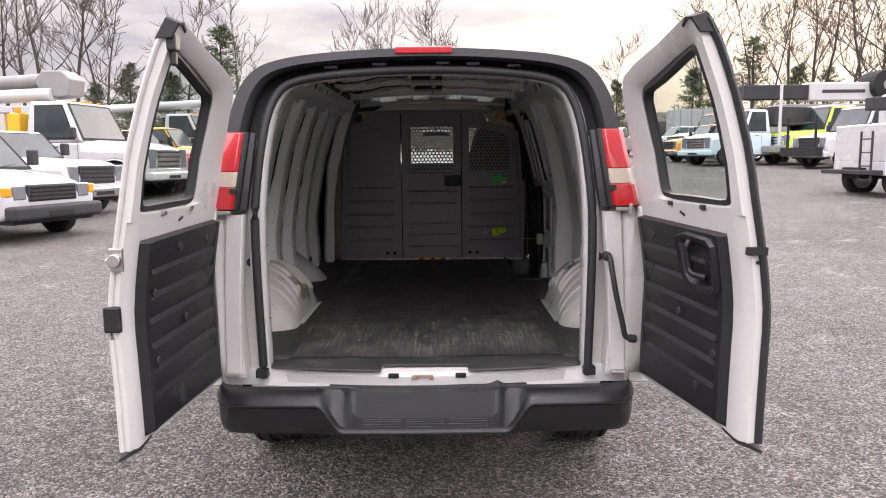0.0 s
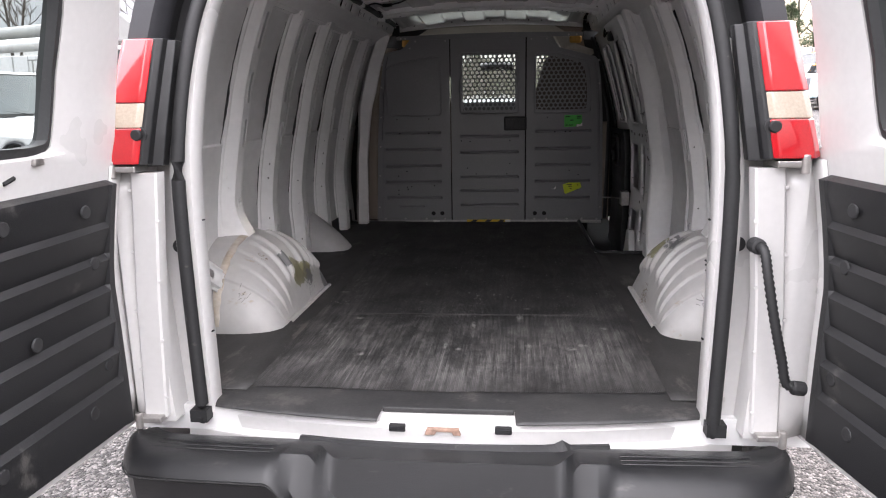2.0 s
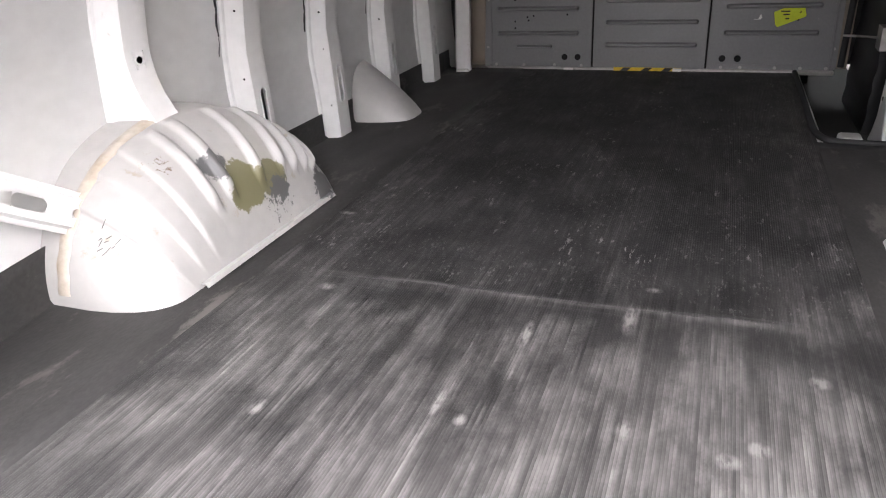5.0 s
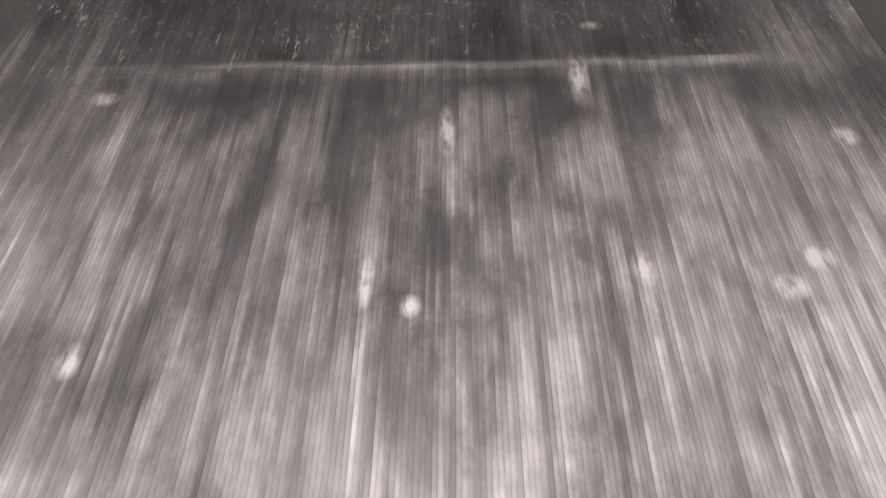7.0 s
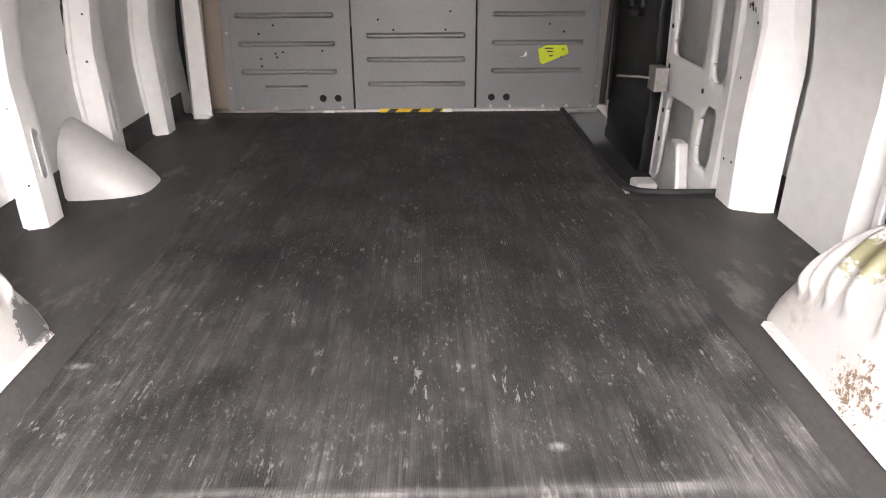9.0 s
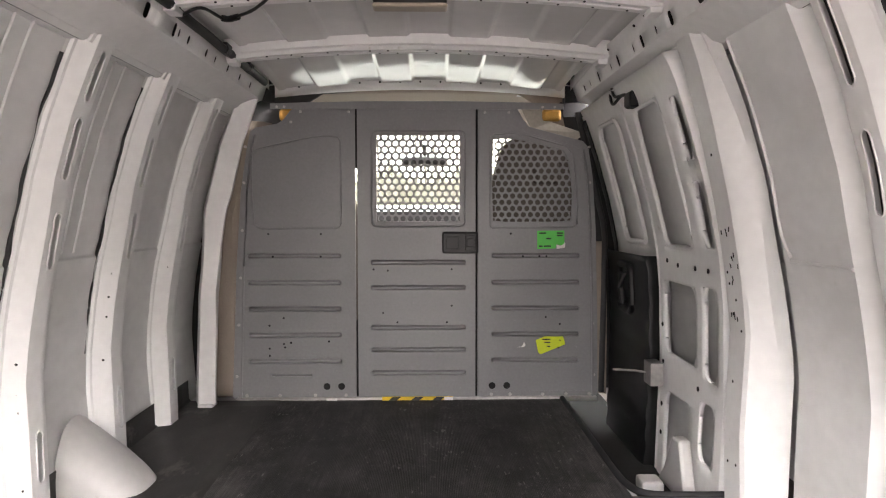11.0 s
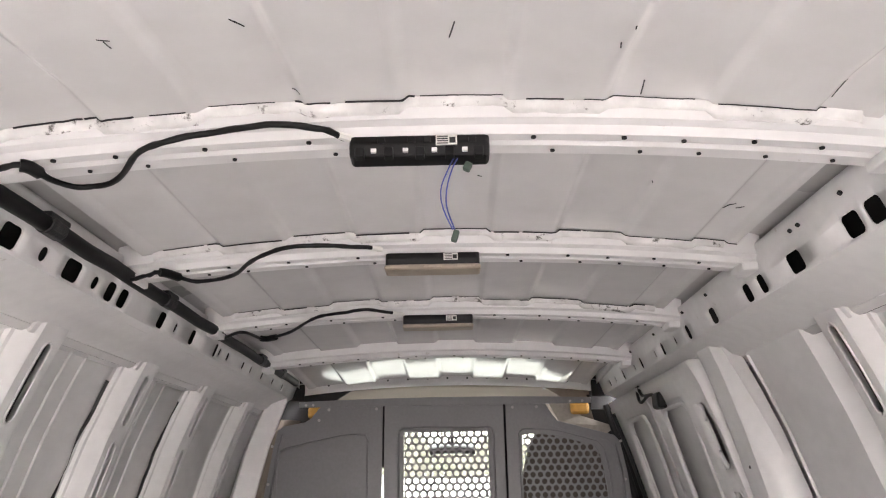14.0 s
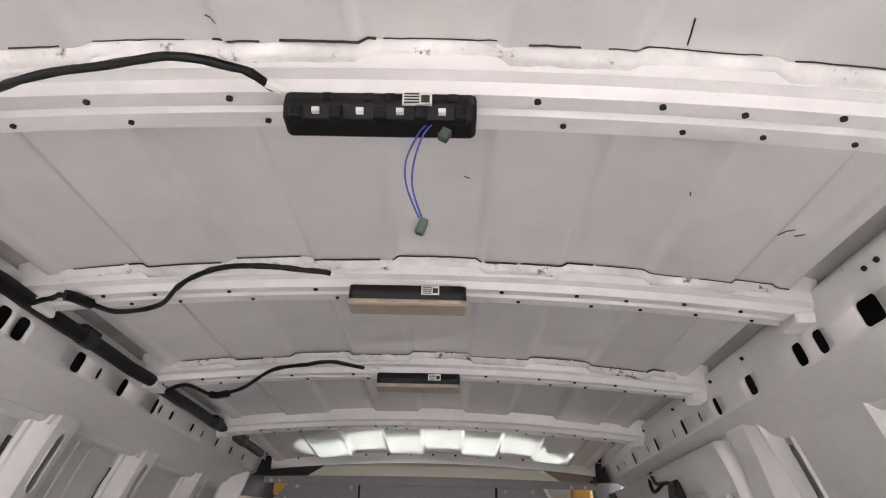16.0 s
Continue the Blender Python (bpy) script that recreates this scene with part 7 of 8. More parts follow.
HARNESS = (
    (2.017, ((-0.60, 0.965), (-0.561, 0.956), (-0.525, 0.957), (-0.515, 1.01), (-0.484, 1.045), (-0.432, 1.022), (-0.37, 0.945), (-0.303, 0.921), (-0.251, 0.916), (-0.191, 0.901), (-0.137, 0.914), (-0.107, 0.946))),
    (2.014, ((-0.60, 1.45), (-0.56, 1.438), (-0.533, 1.437), (-0.498, 1.52), (-0.416, 1.493), (-0.35, 1.41), (-0.285, 1.365), (-0.22, 1.352), (-0.158, 1.366), (-0.11, 1.395))),
    (2.012, ((-0.60, 2.03), (-0.54, 1.998), (-0.508, 2.11), (-0.427, 2.045), (-0.325, 1.915), (-0.245, 1.87), (-0.186, 1.851), (-0.106, 1.93))))
for k, (z0, line) in enumerate(HARNESS):
    bm = bmesh.new()
    pts = curve_pts([(x, y, z0 - 0.09 * x * x - 0.002 * math.sin(31 * x + k)) for x, y in line], 6)
    tube(bm, [p + Vector((0, 0.004 * noise.noise((i * 0.23, k, 5)), 0.002 * noise.noise((i * 0.3, k, 8)))) for i, p in enumerate(pts)], 0.0044, 7, [0.0043 + 0.0012 * noise.noise((i * 0.7, k, 2)) for i in range(len(pts))])
    w = tagged(part("wiring_harness", bm, M_TUBE, None, smooth=70), "black taped wiring harness drooping along the roof bow", "cable", group="roof cables")
    bm = bmesh.new()
    p = pts[12]
    tube(bm, [pts[11], pts[12], pts[13], pts[15]], 0.009, 7)
    part("tape_wrap", bm, M_TUBE, w, smooth=60)
    bm = bmesh.new()
    tube(bm, [pts[-3] + Vector((0.0, 0, 0)), pts[-1] + Vector((0.006, 0.002, 0))], 0.0052, 7)
    part("connector", bm, M_PAPER, w, "pale connector")

# ---- the yard: parked vehicles, trees, woods ----
def ground_z(y):
    return 0.036 * (min(y, 300) - 6) if y > 6 else 0.0


M_VWHITE = material("truck_white", (0.45, 0.45, 0.455), 0.25, vary=0.04, bump=0, coat=0.5, stain=(0.5, 0.48, 0.45), stain_at=0.66, stain_scale=2)
M_VYELLOW = material("truck_yellow", (0.72, 0.40, 0.02), 0.28, vary=0.04, bump=0, coat=0.5)
M_VORANGE = material("truck_orange", (0.75, 0.30, 0.02), 0.28, vary=0.04, bump=0, coat=0.5)
M_VGREEN = material("truck_lime", (0.42, 0.62, 0.03), 0.28, vary=0.04, bump=0, coat=0.5)
M_VBLUE = material("truck_pale_blue", (0.50, 0.62, 0.66), 0.28, vary=0.04, bump=0, coat=0.5)
M_VRED = material("truck_red", (0.42, 0.03, 0.03), 0.3, vary=0.05, bump=0, coat=0.5)
M_VGREY = material("machine_grey", (0.21, 0.21, 0.205), 0.45, vary=0.1, bump=0.1, stain=(0.2, 0.17, 0.14), stain_at=0.62, stain_scale=3)
M_VGLASS = material("vehicle_glass", (0.03, 0.04, 0.043), 0.08, vary=0.2, bump=0, coat=0.0, spec=0.45)
M_CHROME = material("chrome", (0.62, 0.62, 0.63), 0.18, metal=1.0, vary=0.05, bump=0)
M_LAMP = material("headlight_glass", (0.20, 0.21, 0.23), 0.1, metal=0.3, vary=0.1, bump=0, coat=1)
M_AMBER = material("amber_lens", (0.85, 0.28, 0.01), 0.2, vary=0.05, bump=0, coat=0.8)
M_DGREY = material("dark_grey_trim", (0.035, 0.035, 0.038), 0.65, vary=0.1, bump=0.1, spec=0.25)


def vehicle(label, category, paint, fo, hood_len, hood_z, nose_z, belt, cab_len, cab_h, width, wr, rear, rear_len, bumper_mat, pos, heading, group="", grille="dark", rim=None):
    """A parked vehicle, nose towards its own +x, the front axle at the origin; rear: van, bed or frame."""
    v = thing(category.replace(" ", "_"), label, category, (0, 0, 0), group)
    w = width / 2
    zb = wr
    xr = -hood_len - cab_len - (rear_len if rear != "frame" else 0)
    arch = [(wr * 1.2 * math.cos(a), wr + wr * 1.2 * math.sin(a)) for a in (radians(d) for d in (0, 20, 45, 70, 90, 110, 135, 160, 180))]
    ax2 = xr + 1.1
    arch2 = [(ax2 + x, z) for x, z in arch] if rear != "frame" else []
    fz = nose_z * 0.93
    prof = [(fo, zb + 0.1), (fo + 0.02, nose_z * 0.75), (fo - 0.04, fz), (-hood_len, fz + 0.06), (-hood_len - 0.02, belt), (xr, belt), (xr - 0.03, zb + 0.2), (xr, zb)] + arch2[::-1] + arch[::-1] + [(fo - 0.1, zb)]
    b = bmesh.new()
    prism(b, prof, lambda u, q, y: (u, y, q), -w, w)
    part("body", b, paint, v, bevel=0.11, segs=4, smooth=50)
    b = bmesh.new()
    rows = []
    for x, wi, zt in ((fo - 0.03, 0.74 * w, nose_z - 0.06), (fo - 0.08, 0.78 * w, nose_z - 0.01), (fo - 0.2, 0.81 * w, nose_z + 0.04), (fo - 0.5, 0.85 * w, 0.45 * nose_z + 0.55 * hood_z + 0.01), (-hood_len * 0.6, 0.90 * w, hood_z - 0.01), (-hood_len - 0.08, 0.94 * w, hood_z + 0.02)):
        half = [(wi + 0.02, fz - 0.08), (wi, zt - 0.12), (wi * 0.95, zt - 0.04), (wi * 0.82, zt - 0.008), (wi * 0.55, zt), (wi * 0.5, zt + 0.018), (0, zt + 0.028)]
        rows.append([(x, -y, z) for y, z in half] + [(x, y, z) for y, z in half[::-1][1:]])
    loft(b, rows)
    b.faces.new([b.verts.new(p) for p in rows[0]])
    part("bonnet", b, paint, v, smooth=45)
    for sgn in (-1, 1):
        b = bmesh.new()
        tube(b, [(x, sgn * (w - 0.005), z) for x, z in arch[1:-1]], 0.028, 6)
        part("arch_lip", b, paint if category == "truck" else M_DGREY, v, smooth=60)
        b = bmesh.new()
        tube(b, [(-hood_len - 0.03, sgn * 0.1, belt + 0.07), (-hood_len - 0.10, sgn * 0.1 + 0.5 * sgn, belt + 0.14)], 0.012, 5)
        part("wiper", b, M_DARK, v, "black wiper")
    if category == "truck":
        b = bmesh.new()
        for y in (-0.6, -0.2, 0, 0.2, 0.6):
            box(b, -hood_len - 0.62, -hood_len - 0.54, y - 0.05, y + 0.05, cab_h - 0.03, cab_h + 0.03)
        pieces("marker_light", b, M_AMBER, v, "amber roof marker light", bevel=0.01)
    # cab
    wt = w * (0.80 if category != "truck" else 0.86)
    x0, x1 = -hood_len + 0.02, -hood_len - cab_len
    lean_f = 0.75 if category == "van" else 0.55
    xe = xr + 0.02 if rear == "van" else x1
    base = [(x0, -w * 0.97, belt), (x0, w * 0.97, belt), (xe, w * 0.97, belt), (xe, -w * 0.97, belt)]
    top = [(x0 - lean_f, -wt, cab_h), (x0 - lean_f, wt, cab_h), (xe + 0.12, wt, cab_h), (xe + 0.12, -wt, cab_h)]
    b = bmesh.new()
    loft(b, [base, top], True, True)
    cab = part("cab", b, paint, v, bevel=0.10, segs=4, smooth=50)

    def pane(name, a, c, d, e, k0=0.10, k1=0.90, m0=0.12, m1=0.86):
        """A pane set 12 mm proud within the four corners a, c (below) and d, e (above)."""
        a, c, d, e = Vector(a), Vector(c), Vector(d), Vector(e)
        nrm = (c - a).cross(d - a).normalized()
        ctr = Vector((-hood_len - cab_len / 2, 0, (belt + cab_h) / 2))
        if nrm.dot((a + e) / 2 - ctr) < 0:
            nrm = -nrm

        def at(s2, t2):
            return (a.lerp(c, s2)).lerp(d.lerp(e, s2), t2)
        pts = [at(k0, m0), at(k1, m0), at(k1, m1), at(k0, m1)]
        b3 = bmesh.new()
        lo, hi = [b3.verts.new(p - nrm * 0.01) for p in pts], [b3.verts.new(p + nrm * 0.012) for p in pts]
        b3.faces.new(lo)
        b3.faces.new(hi)
        for i in range(4):
            b3.faces.new((lo[i], lo[(i + 1) % 4], hi[(i + 1) % 4], hi[i]))
        rim_b = bmesh.new()
        pts2 = [at(k0 - 0.035, m0 - 0.05), at(k1 + 0.035, m0 - 0.05), at(k1 + 0.035, m1 + 0.04), at(k0 - 0.035, m1 + 0.04)]
        lo, hi = [rim_b.verts.new(p - nrm * 0.01) for p in pts2], [rim_b.verts.new(p + nrm * 0.006) for p in pts2]
        rim_b.faces.new(lo)
        rim_b.faces.new(hi)
        for i in range(4):
            rim_b.faces.new((lo[i], lo[(i + 1) % 4], hi[(i + 1) % 4], hi[i]))
        part(name, b3, M_VGLASS, cab, "dark glass", bevel=0.01)
        part("window_rubber", rim_b, M_DARK, cab, "black window rubber", bevel=0.005)
    pane("windscreen", base[0], base[1], top[0], top[1], 0.06, 0.94, 0.10, 0.90)
    split = 0.5 if cab_len > 1.9 and rear != "van" else 1.0
    for sgn, i, j in ((-1, 0, 3), (1, 1, 2)):
        a, c, d, e = Vector(base[i]), Vector(base[j]), Vector(top[i]), Vector(top[j])
        if rear == "van":
            k = 1.5 / (x0 - xe)
            pane("side_window", a, a.lerp(c, k), d, d.lerp(e, k * 0.9))
        elif split < 1:
            pane("side_window", a, a.lerp(c, 0.5), d, d.lerp(e, 0.42), 0.10, 0.96)
            pane("side_window", a.lerp(c, 0.5), c, d.lerp(e, 0.42), e, 0.06, 0.88)
        else:
            pane("side_window", a, c, d, e, 0.14, 0.80)
        b = boxed(-hood_len - 0.25, -hood_len - 0.10, sgn * (w + 0.10) - 0.09, sgn * (w + 0.10) + 0.09, belt + 0.12, belt + 0.42)
        part("mirror", b, M_DGREY, v, "dark door mirror", bevel=0.03)
        b = bmesh.new()
        tube(b, [(-hood_len - 0.9, sgn * (w + 0.012), belt - 0.12), (-hood_len - 0.72, sgn * (w + 0.012), belt - 0.12)], 0.018, 6)
        part("door_handle", b, M_DGREY, v)
        b = bmesh.new()
        for dx in (0.12, 1.12 if cab_len < 1.9 else 1.02):
            box(b, -hood_len - dx - 0.006, -hood_len - dx + 0.006, sgn * w - 0.004, sgn * w + 0.004, zb + 0.12, belt)
        part("door_gap", b, M_DARK, v)
    # nose
    gz0, gz1 = zb + 0.31, nose_z - 0.03
    gw = w * 0.55
    g = part("grille", boxed(fo - 0.06, fo + 0.035, -gw, gw, gz0, gz1), M_CHROME if grille == "chrome" else M_DGREY, v, bevel=0.03)
    for k in range(4):
        z = gz0 + (gz1 - gz0) * (k + 0.7) / 4.4
        part("grille_bar", boxed(fo + 0.02, fo + 0.05, -gw * 0.92, gw * 0.92, z - 0.02, z + 0.02), M_DARK, g, bevel=0.006)
    for sgn in (-1, 1):
        y0, y1 = sorted((sgn * (gw + 0.03), sgn * (w - 0.15)))
        part("headlight", boxed(fo - 0.05, fo + 0.035, y0, y1, gz0 + 0.04, gz1), M_LAMP, v, "clear headlight", bevel=0.03)
        y0, y1 = sorted((sgn * (w - 0.14), sgn * (w + 0.004)))
        if category != "van":
            continue
        part("turn_signal", boxed(fo - 0.10, fo + 0.03, y0, y1, gz0 + 0.10, gz1 - 0.02), M_AMBER, v, "amber turn signal", bevel=0.03)
    part("valance", boxed(fo - 0.3, fo + 0.06, -w * 0.9, w * 0.9, zb - 0.07, zb + 0.05), M_DGREY, v, "dark valance under the bumper", bevel=0.04)
    bp = part("bumper", boxed(fo - 0.05, fo + 0.20, -w - 0.01, w + 0.01, zb, zb + 0.25), bumper_mat, v, bevel=0.06, segs=3)
    part("bumper_opening", boxed(fo + 0.18, fo + 0.21, -gw * 0.5, gw * 0.5, zb + 0.05, zb + 0.14), M_DARK, bp)
    # wheels
    for sgn in (-1, 1):
        for x in (0.0, ax2 if rear != "frame" else -hood_len - cab_len - rear_len + 1.2):
            b = bmesh.new()
            tw = 0.26
            y = sgn * (w - tw / 2 + 0.01)
            pr = [(-tw / 2, 0.6 * wr), (-tw / 2, 0.88 * wr), (-tw / 2 + 0.04, wr), (tw / 2 - 0.04, wr), (tw / 2, 0.88 * wr), (tw / 2, 0.6 * wr)]
            loft(b, [[(x + q * math.cos(a), y + u, wr + q * math.sin(a)) for u, q in pr] for a in (2 * math.pi * k / 20 for k in range(21))])
            ty = part("wheel", b, M_TYRE, v, "black tyre", smooth=40)
            b = bmesh.new()
            loft(b, [[(x + q * math.cos(a), y + sgn * u, wr + q * math.sin(a)) for u, q in ((tw / 2 - 0.01, 0.61 * wr), (tw / 2 - 0.06, 0.5 * wr), (tw / 2 - 0.02, 0.22 * wr), (tw / 2, 0.2 * wr), (tw / 2, 0.01))] for a in (2 * math.pi * k / 16 for k in range(17))])
            part("rim", b, rim or M_STEEL, ty, "", smooth=40)
    if rear == "frame":
        b = bmesh.new()
        for sgn in (-1, 1):
            box(b, -hood_len - cab_len - rear_len, -hood_len, sgn * 0.42 - 0.06, sgn * 0.42 + 0.06, wr + 0.05, wr + 0.3)
        part("chassis_frame", b, M_DARK, v)
    elif rear == "bed":
        b = boxed(xr + 0.08, x1 - 0.06, -w + 0.09, w - 0.09, belt - 0.02, belt + 0.004)
        part("bed_floor", b, M_DARK, v)
    v.matrix_basis = Matrix.Translation((pos[0], pos[1], ground_z(pos[1]))) @ Matrix.Rotation(radians(heading), 4, "Z")
    return v


def ford_like_van(paint, pos, heading, label, grp="parked vehicles"):
    return vehicle(label, "van", paint, 0.78, 0.55, 1.22, 1.02, 1.20, 1.4, 2.05, 2.0, 0.38, "van", 2.6, M_DGREY, pos, heading, grp)


def pickup(paint, pos, heading, label, grp="parked vehicles", h=1.98):
    return vehicle(label, "pickup", paint, 0.92, 0.75, 1.32, 1.18, 1.28, 2.1, h, 2.05, 0.42, "bed", 2.0, M_CHROME, pos, heading, grp, "dark")


def truck(paint, pos, heading, label, grp="parked vehicles", s=1.0, grille="chrome", rl=4.2, bumper=None):
    return vehicle(label, "truck", paint, 0.95, 0.95 * s, 1.62 * s, 1.42 * s, 1.58 * s, 1.75 * s, 2.75 * s, 2.35 * s, 0.50 * s, "frame", rl, bumper or paint, pos, heading, grp, grille, M_VWHITE)


def on_truck(v, name, bm, mat, label="", **k):
    ob = part(name, bm, mat, v, label, **k)
    ob.matrix_parent_inverse = Matrix.Identity(4)
    return ob


ford_like_van(M_VWHITE, (-7.75, 10.2), -16, "white van with a dark grille and grey bumper, parked on gravel")
pickup(M_VWHITE, (-8.85, 13.9), -14, "white pickup with a dark grille and chrome bumper")
t1 = truck(M_VWHITE, (-9.0, 18.4), -8, "white bucket truck with a folded grey boom over its cab", s=1.02)
b = bmesh.new()
tube(b, [(-7.5, 0.3, 3.35), (-2.2, 0.3, 3.55)], 0.22, 10)
on_truck(t1, "upper_boom", b, M_VGREY, "grey tubular boom", smooth=50)
b = bmesh.new()
tube(b, [(-7.5, -0.25, 2.95), (-2.4, -0.25, 3.05)], 0.20, 10)
on_truck(t1, "lower_boom", b, M_VWHITE, "white tubular boom", smooth=50)
b = bmesh.new()
prism(b, [(-2.7, 2.95), (-1.9, 3.0), (-1.8, 3.5), (-2.1, 3.75), (-2.7, 3.75), (-3.0, 3.5)], lambda u, q, y: (u, y, q), -0.3, 0.45)
on_truck(t1, "boom_knuckle", b, M_VGREY, "rusty grey boom knuckle", bevel=0.05)
b = bmesh.new()
box(b, -6.8, -3.0, -1.15, 1.15, 0.9, 1.9)
on_truck(t1, "tool_body", b, M_VGREY, "grey tool body", bevel=0.04)
for k in range(4):
    on_truck(t1, "tool_door", boxed(-6.7 + 0.93 * k, -5.85 + 0.93 * k, -1.19, -1.14, 1.0, 1.8), M_VWHITE, bevel=0.02)
on_truck(t1, "control_box", boxed(-3.5, -3.0, -1.0, -0.4, 1.9, 2.5), M_VYELLOW, "yellow control box", bevel=0.05)
on_truck(t1, "boom_rest", boxed(-2.95, -2.75, -0.6, 0.6, 1.6, 2.85), M_VGREY, bevel=0.02)
b = bmesh.new()
disc(b, (-3.1, -0.9, 2.5), 0.09, (0, 0, 1), 0.16, 10)
on_truck(t1, "beacon", b, M_AMBER, "amber beacon", bevel=0.02)
b = bmesh.new()
for k in range(6):
    tube(b, [(-3.4 - 0.25 * k, -1.0, 1.9), (-3.4 - 0.25 * k, -1.0, 2.5)], 0.025, 6)
tube(b, [(-3.3, -1.0, 2.5), (-4.8, -1.0, 2.5)], 0.03, 6)
on_truck(t1, "guard_rail", b, M_VGREY, "grey guard rail")

pickup(M_VYELLOW, (-9.3, 22.6), 2, "yellow pickup with a dark grille")
pickup(M_VYELLOW, (-9.6, 26.2), -3, "yellow pickup parked in the row", h=2.1)
pickup(M_VRED, (-8.6, 20.6), 2, "low red pickup parked beside the truck", h=1.6)
t2 = truck(M_VWHITE, (-10.2, 31.5), 0, "white bucket truck with a pale boom")
b = bmesh.new()
tube(b, [(-7.0, 0.2, 3.0), (0.3, 0.2, 3.35)], 0.2, 8)
on_truck(t2, "boom", b, M_VWHITE, smooth=50)
on_truck(t2, "boom_bucket", boxed(0.2, 1.0, -0.2, 0.6, 2.7, 3.6), M_VWHITE, bevel=0.05)
truck(M_VYELLOW, (-10.0, 36.0), 0, "yellow conventional truck in the row")
truck(M_VWHITE, (-11.5, 42.0), 5, "white conventional truck in the row")
pickup(M_VRED, (-11.5, 47.0), 5, "red pickup far down the row")
truck(M_VWHITE, (-12.0, 53.0), 5, "white conventional truck far down the row")
t3 = truck(M_VWHITE, (-16.0, 13.5), 5, "white truck with a long grey boom", s=1.05)
b = bmesh.new()
tube(b, [(-6.5, 0.2, 3.2), (3.4, 0.2, 3.5)], 0.24, 8)
on_truck(t3, "boom", b, M_VGREY, smooth=50)
on_truck(t3, "yellow_body", boxed(-6.5, -2.9, -1.15, 1.15, 0.9, 2.3), M_VYELLOW, bevel=0.04)

# right-hand row, noses towards the lane
pickup(M_VORANGE, (13.6, 37.2), 188, "orange pickup with a rack, parked far off", h=2.05)
t4 = truck(M_VBLUE, (13.6, 33.2), 200, "pale blue truck with a chrome grille")
on_truck(t4, "rack", boxed(-5.5, -2.9, -1.1, 1.1, 2.0, 2.9), M_DGREY, "dark rack", bevel=0.03)
t5 = truck(M_VGREEN, (17.6, 33.3), 195, "lime green truck with a white cab and winch bumper", s=1.05)
on_truck(t5, "winch", boxed(0.9, 1.7, -1.0, 1.0, 0.6, 0.95), M_VGREY, "grey winch bumper", bevel=0.05)
b = bmesh.new()
tube(b, [(1.4, 0.9, 0.9), (1.4, 0.9, 3.9)], 0.07, 8)
on_truck(t5, "crane_post", b, M_VWHITE, "white upright crane post")
on_truck(t5, "roof_panel", boxed(-2.9, -1.5, -1.06, 1.06, 2.72, 2.93), M_VWHITE, "white cab roof", bevel=0.05)
on_truck(t5, "white_band", boxed(-2.86, -1.02, -1.26, 1.26, 1.45, 1.72), M_VWHITE, "white band below the windows", bevel=0.03)
t6 = truck(M_VWHITE, (17.6, 29.8), 192, "white truck with a black push bumper", s=1.0, grille="dark")
b = bmesh.new()
for y in (-0.9, 0.9):
    tube(b, [(1.35, y, 0.6), (1.35, y, 2.3)], 0.06, 8)
tube(b, [(1.35, -0.9, 2.0), (1.35, 0.9, 2.0)], 0.05, 8)
box(b, 1.2, 1.5, -1.2, 1.2, 0.55, 0.95)
on_truck(t6, "push_bumper", b, M_DARK, "black steel push bumper")
truck(M_VWHITE, (15.5, 42.0), 190, "white truck behind the orange pickup")
pickup(M_VWHITE, (15.0, 47.0), 188, "white pickup far down the row")
pickup(M_VGREY, (9.8, 46.0), 200, "silver pickup far down the row")
pickup(M_VWHITE, (11.2, 58.0), 190, "white pickup far down the yard")


# crane boom lying over the right-hand row
def crane(pos):
    c = thing("mobile_crane", "white telescopic crane boom with a black winch drum over parked trucks", "crane", pos)
    x, y, z = pos
    part("boom_section", boxed(x - 4.6, x + 7.5, y - 0.5, y + 0.5, z + 3.3, z + 4.3), M_VWHITE, c, "white boom", bevel=0.06)
    part("boom_tip", boxed(x - 8.2, x - 4.55, y - 0.4, y + 0.4, z + 3.4, z + 4.2), M_DGREY, c, "dark inner boom", bevel=0.05)
    b2 = bmesh.new()
    disc(b2, (x - 0.4, y - 0.9, z + 4.1), 0.9, (0, 1, 0), 1.7, 22)
    part("winch_drum", b2, M_DARK, c, "black winch drum", bevel=0.05)
    b2 = bmesh.new()
    disc(b2, (x - 0.4, y - 0.96, z + 4.1), 0.35, (0, 1, 0), 0.08, 16)
    part("winch_hub", b2, M_VGREY, c)
    part("print", boxed(x - 3.9, x - 1.5, y - 0.515, y - 0.502, z + 3.72, z + 3.9), M_INK, c, "dark lettering bar")
    part("crane_deck", boxed(x - 5.0, x + 8.0, y - 1.2, y + 1.2, z + 1.0, z + 1.5), M_VGREY, c, bevel=0.04)
    part("crane_column", boxed(x + 5.0, x + 6.4, y - 0.6, y + 0.6, z + 1.4, z + 3.4), M_VGREY, c, bevel=0.05)
    for k in (-4.0, -1.0, 5.0, 6.4):
        b2 = bmesh.new()
        disc(b2, (x + k, y - 1.2, z + 0.5), 0.5, (0, 1, 0), 0.3, 18)
        part("wheel", b2, M_TYRE, c, bevel=0.04)


crane((25.2, 38.0, ground_z(38)))


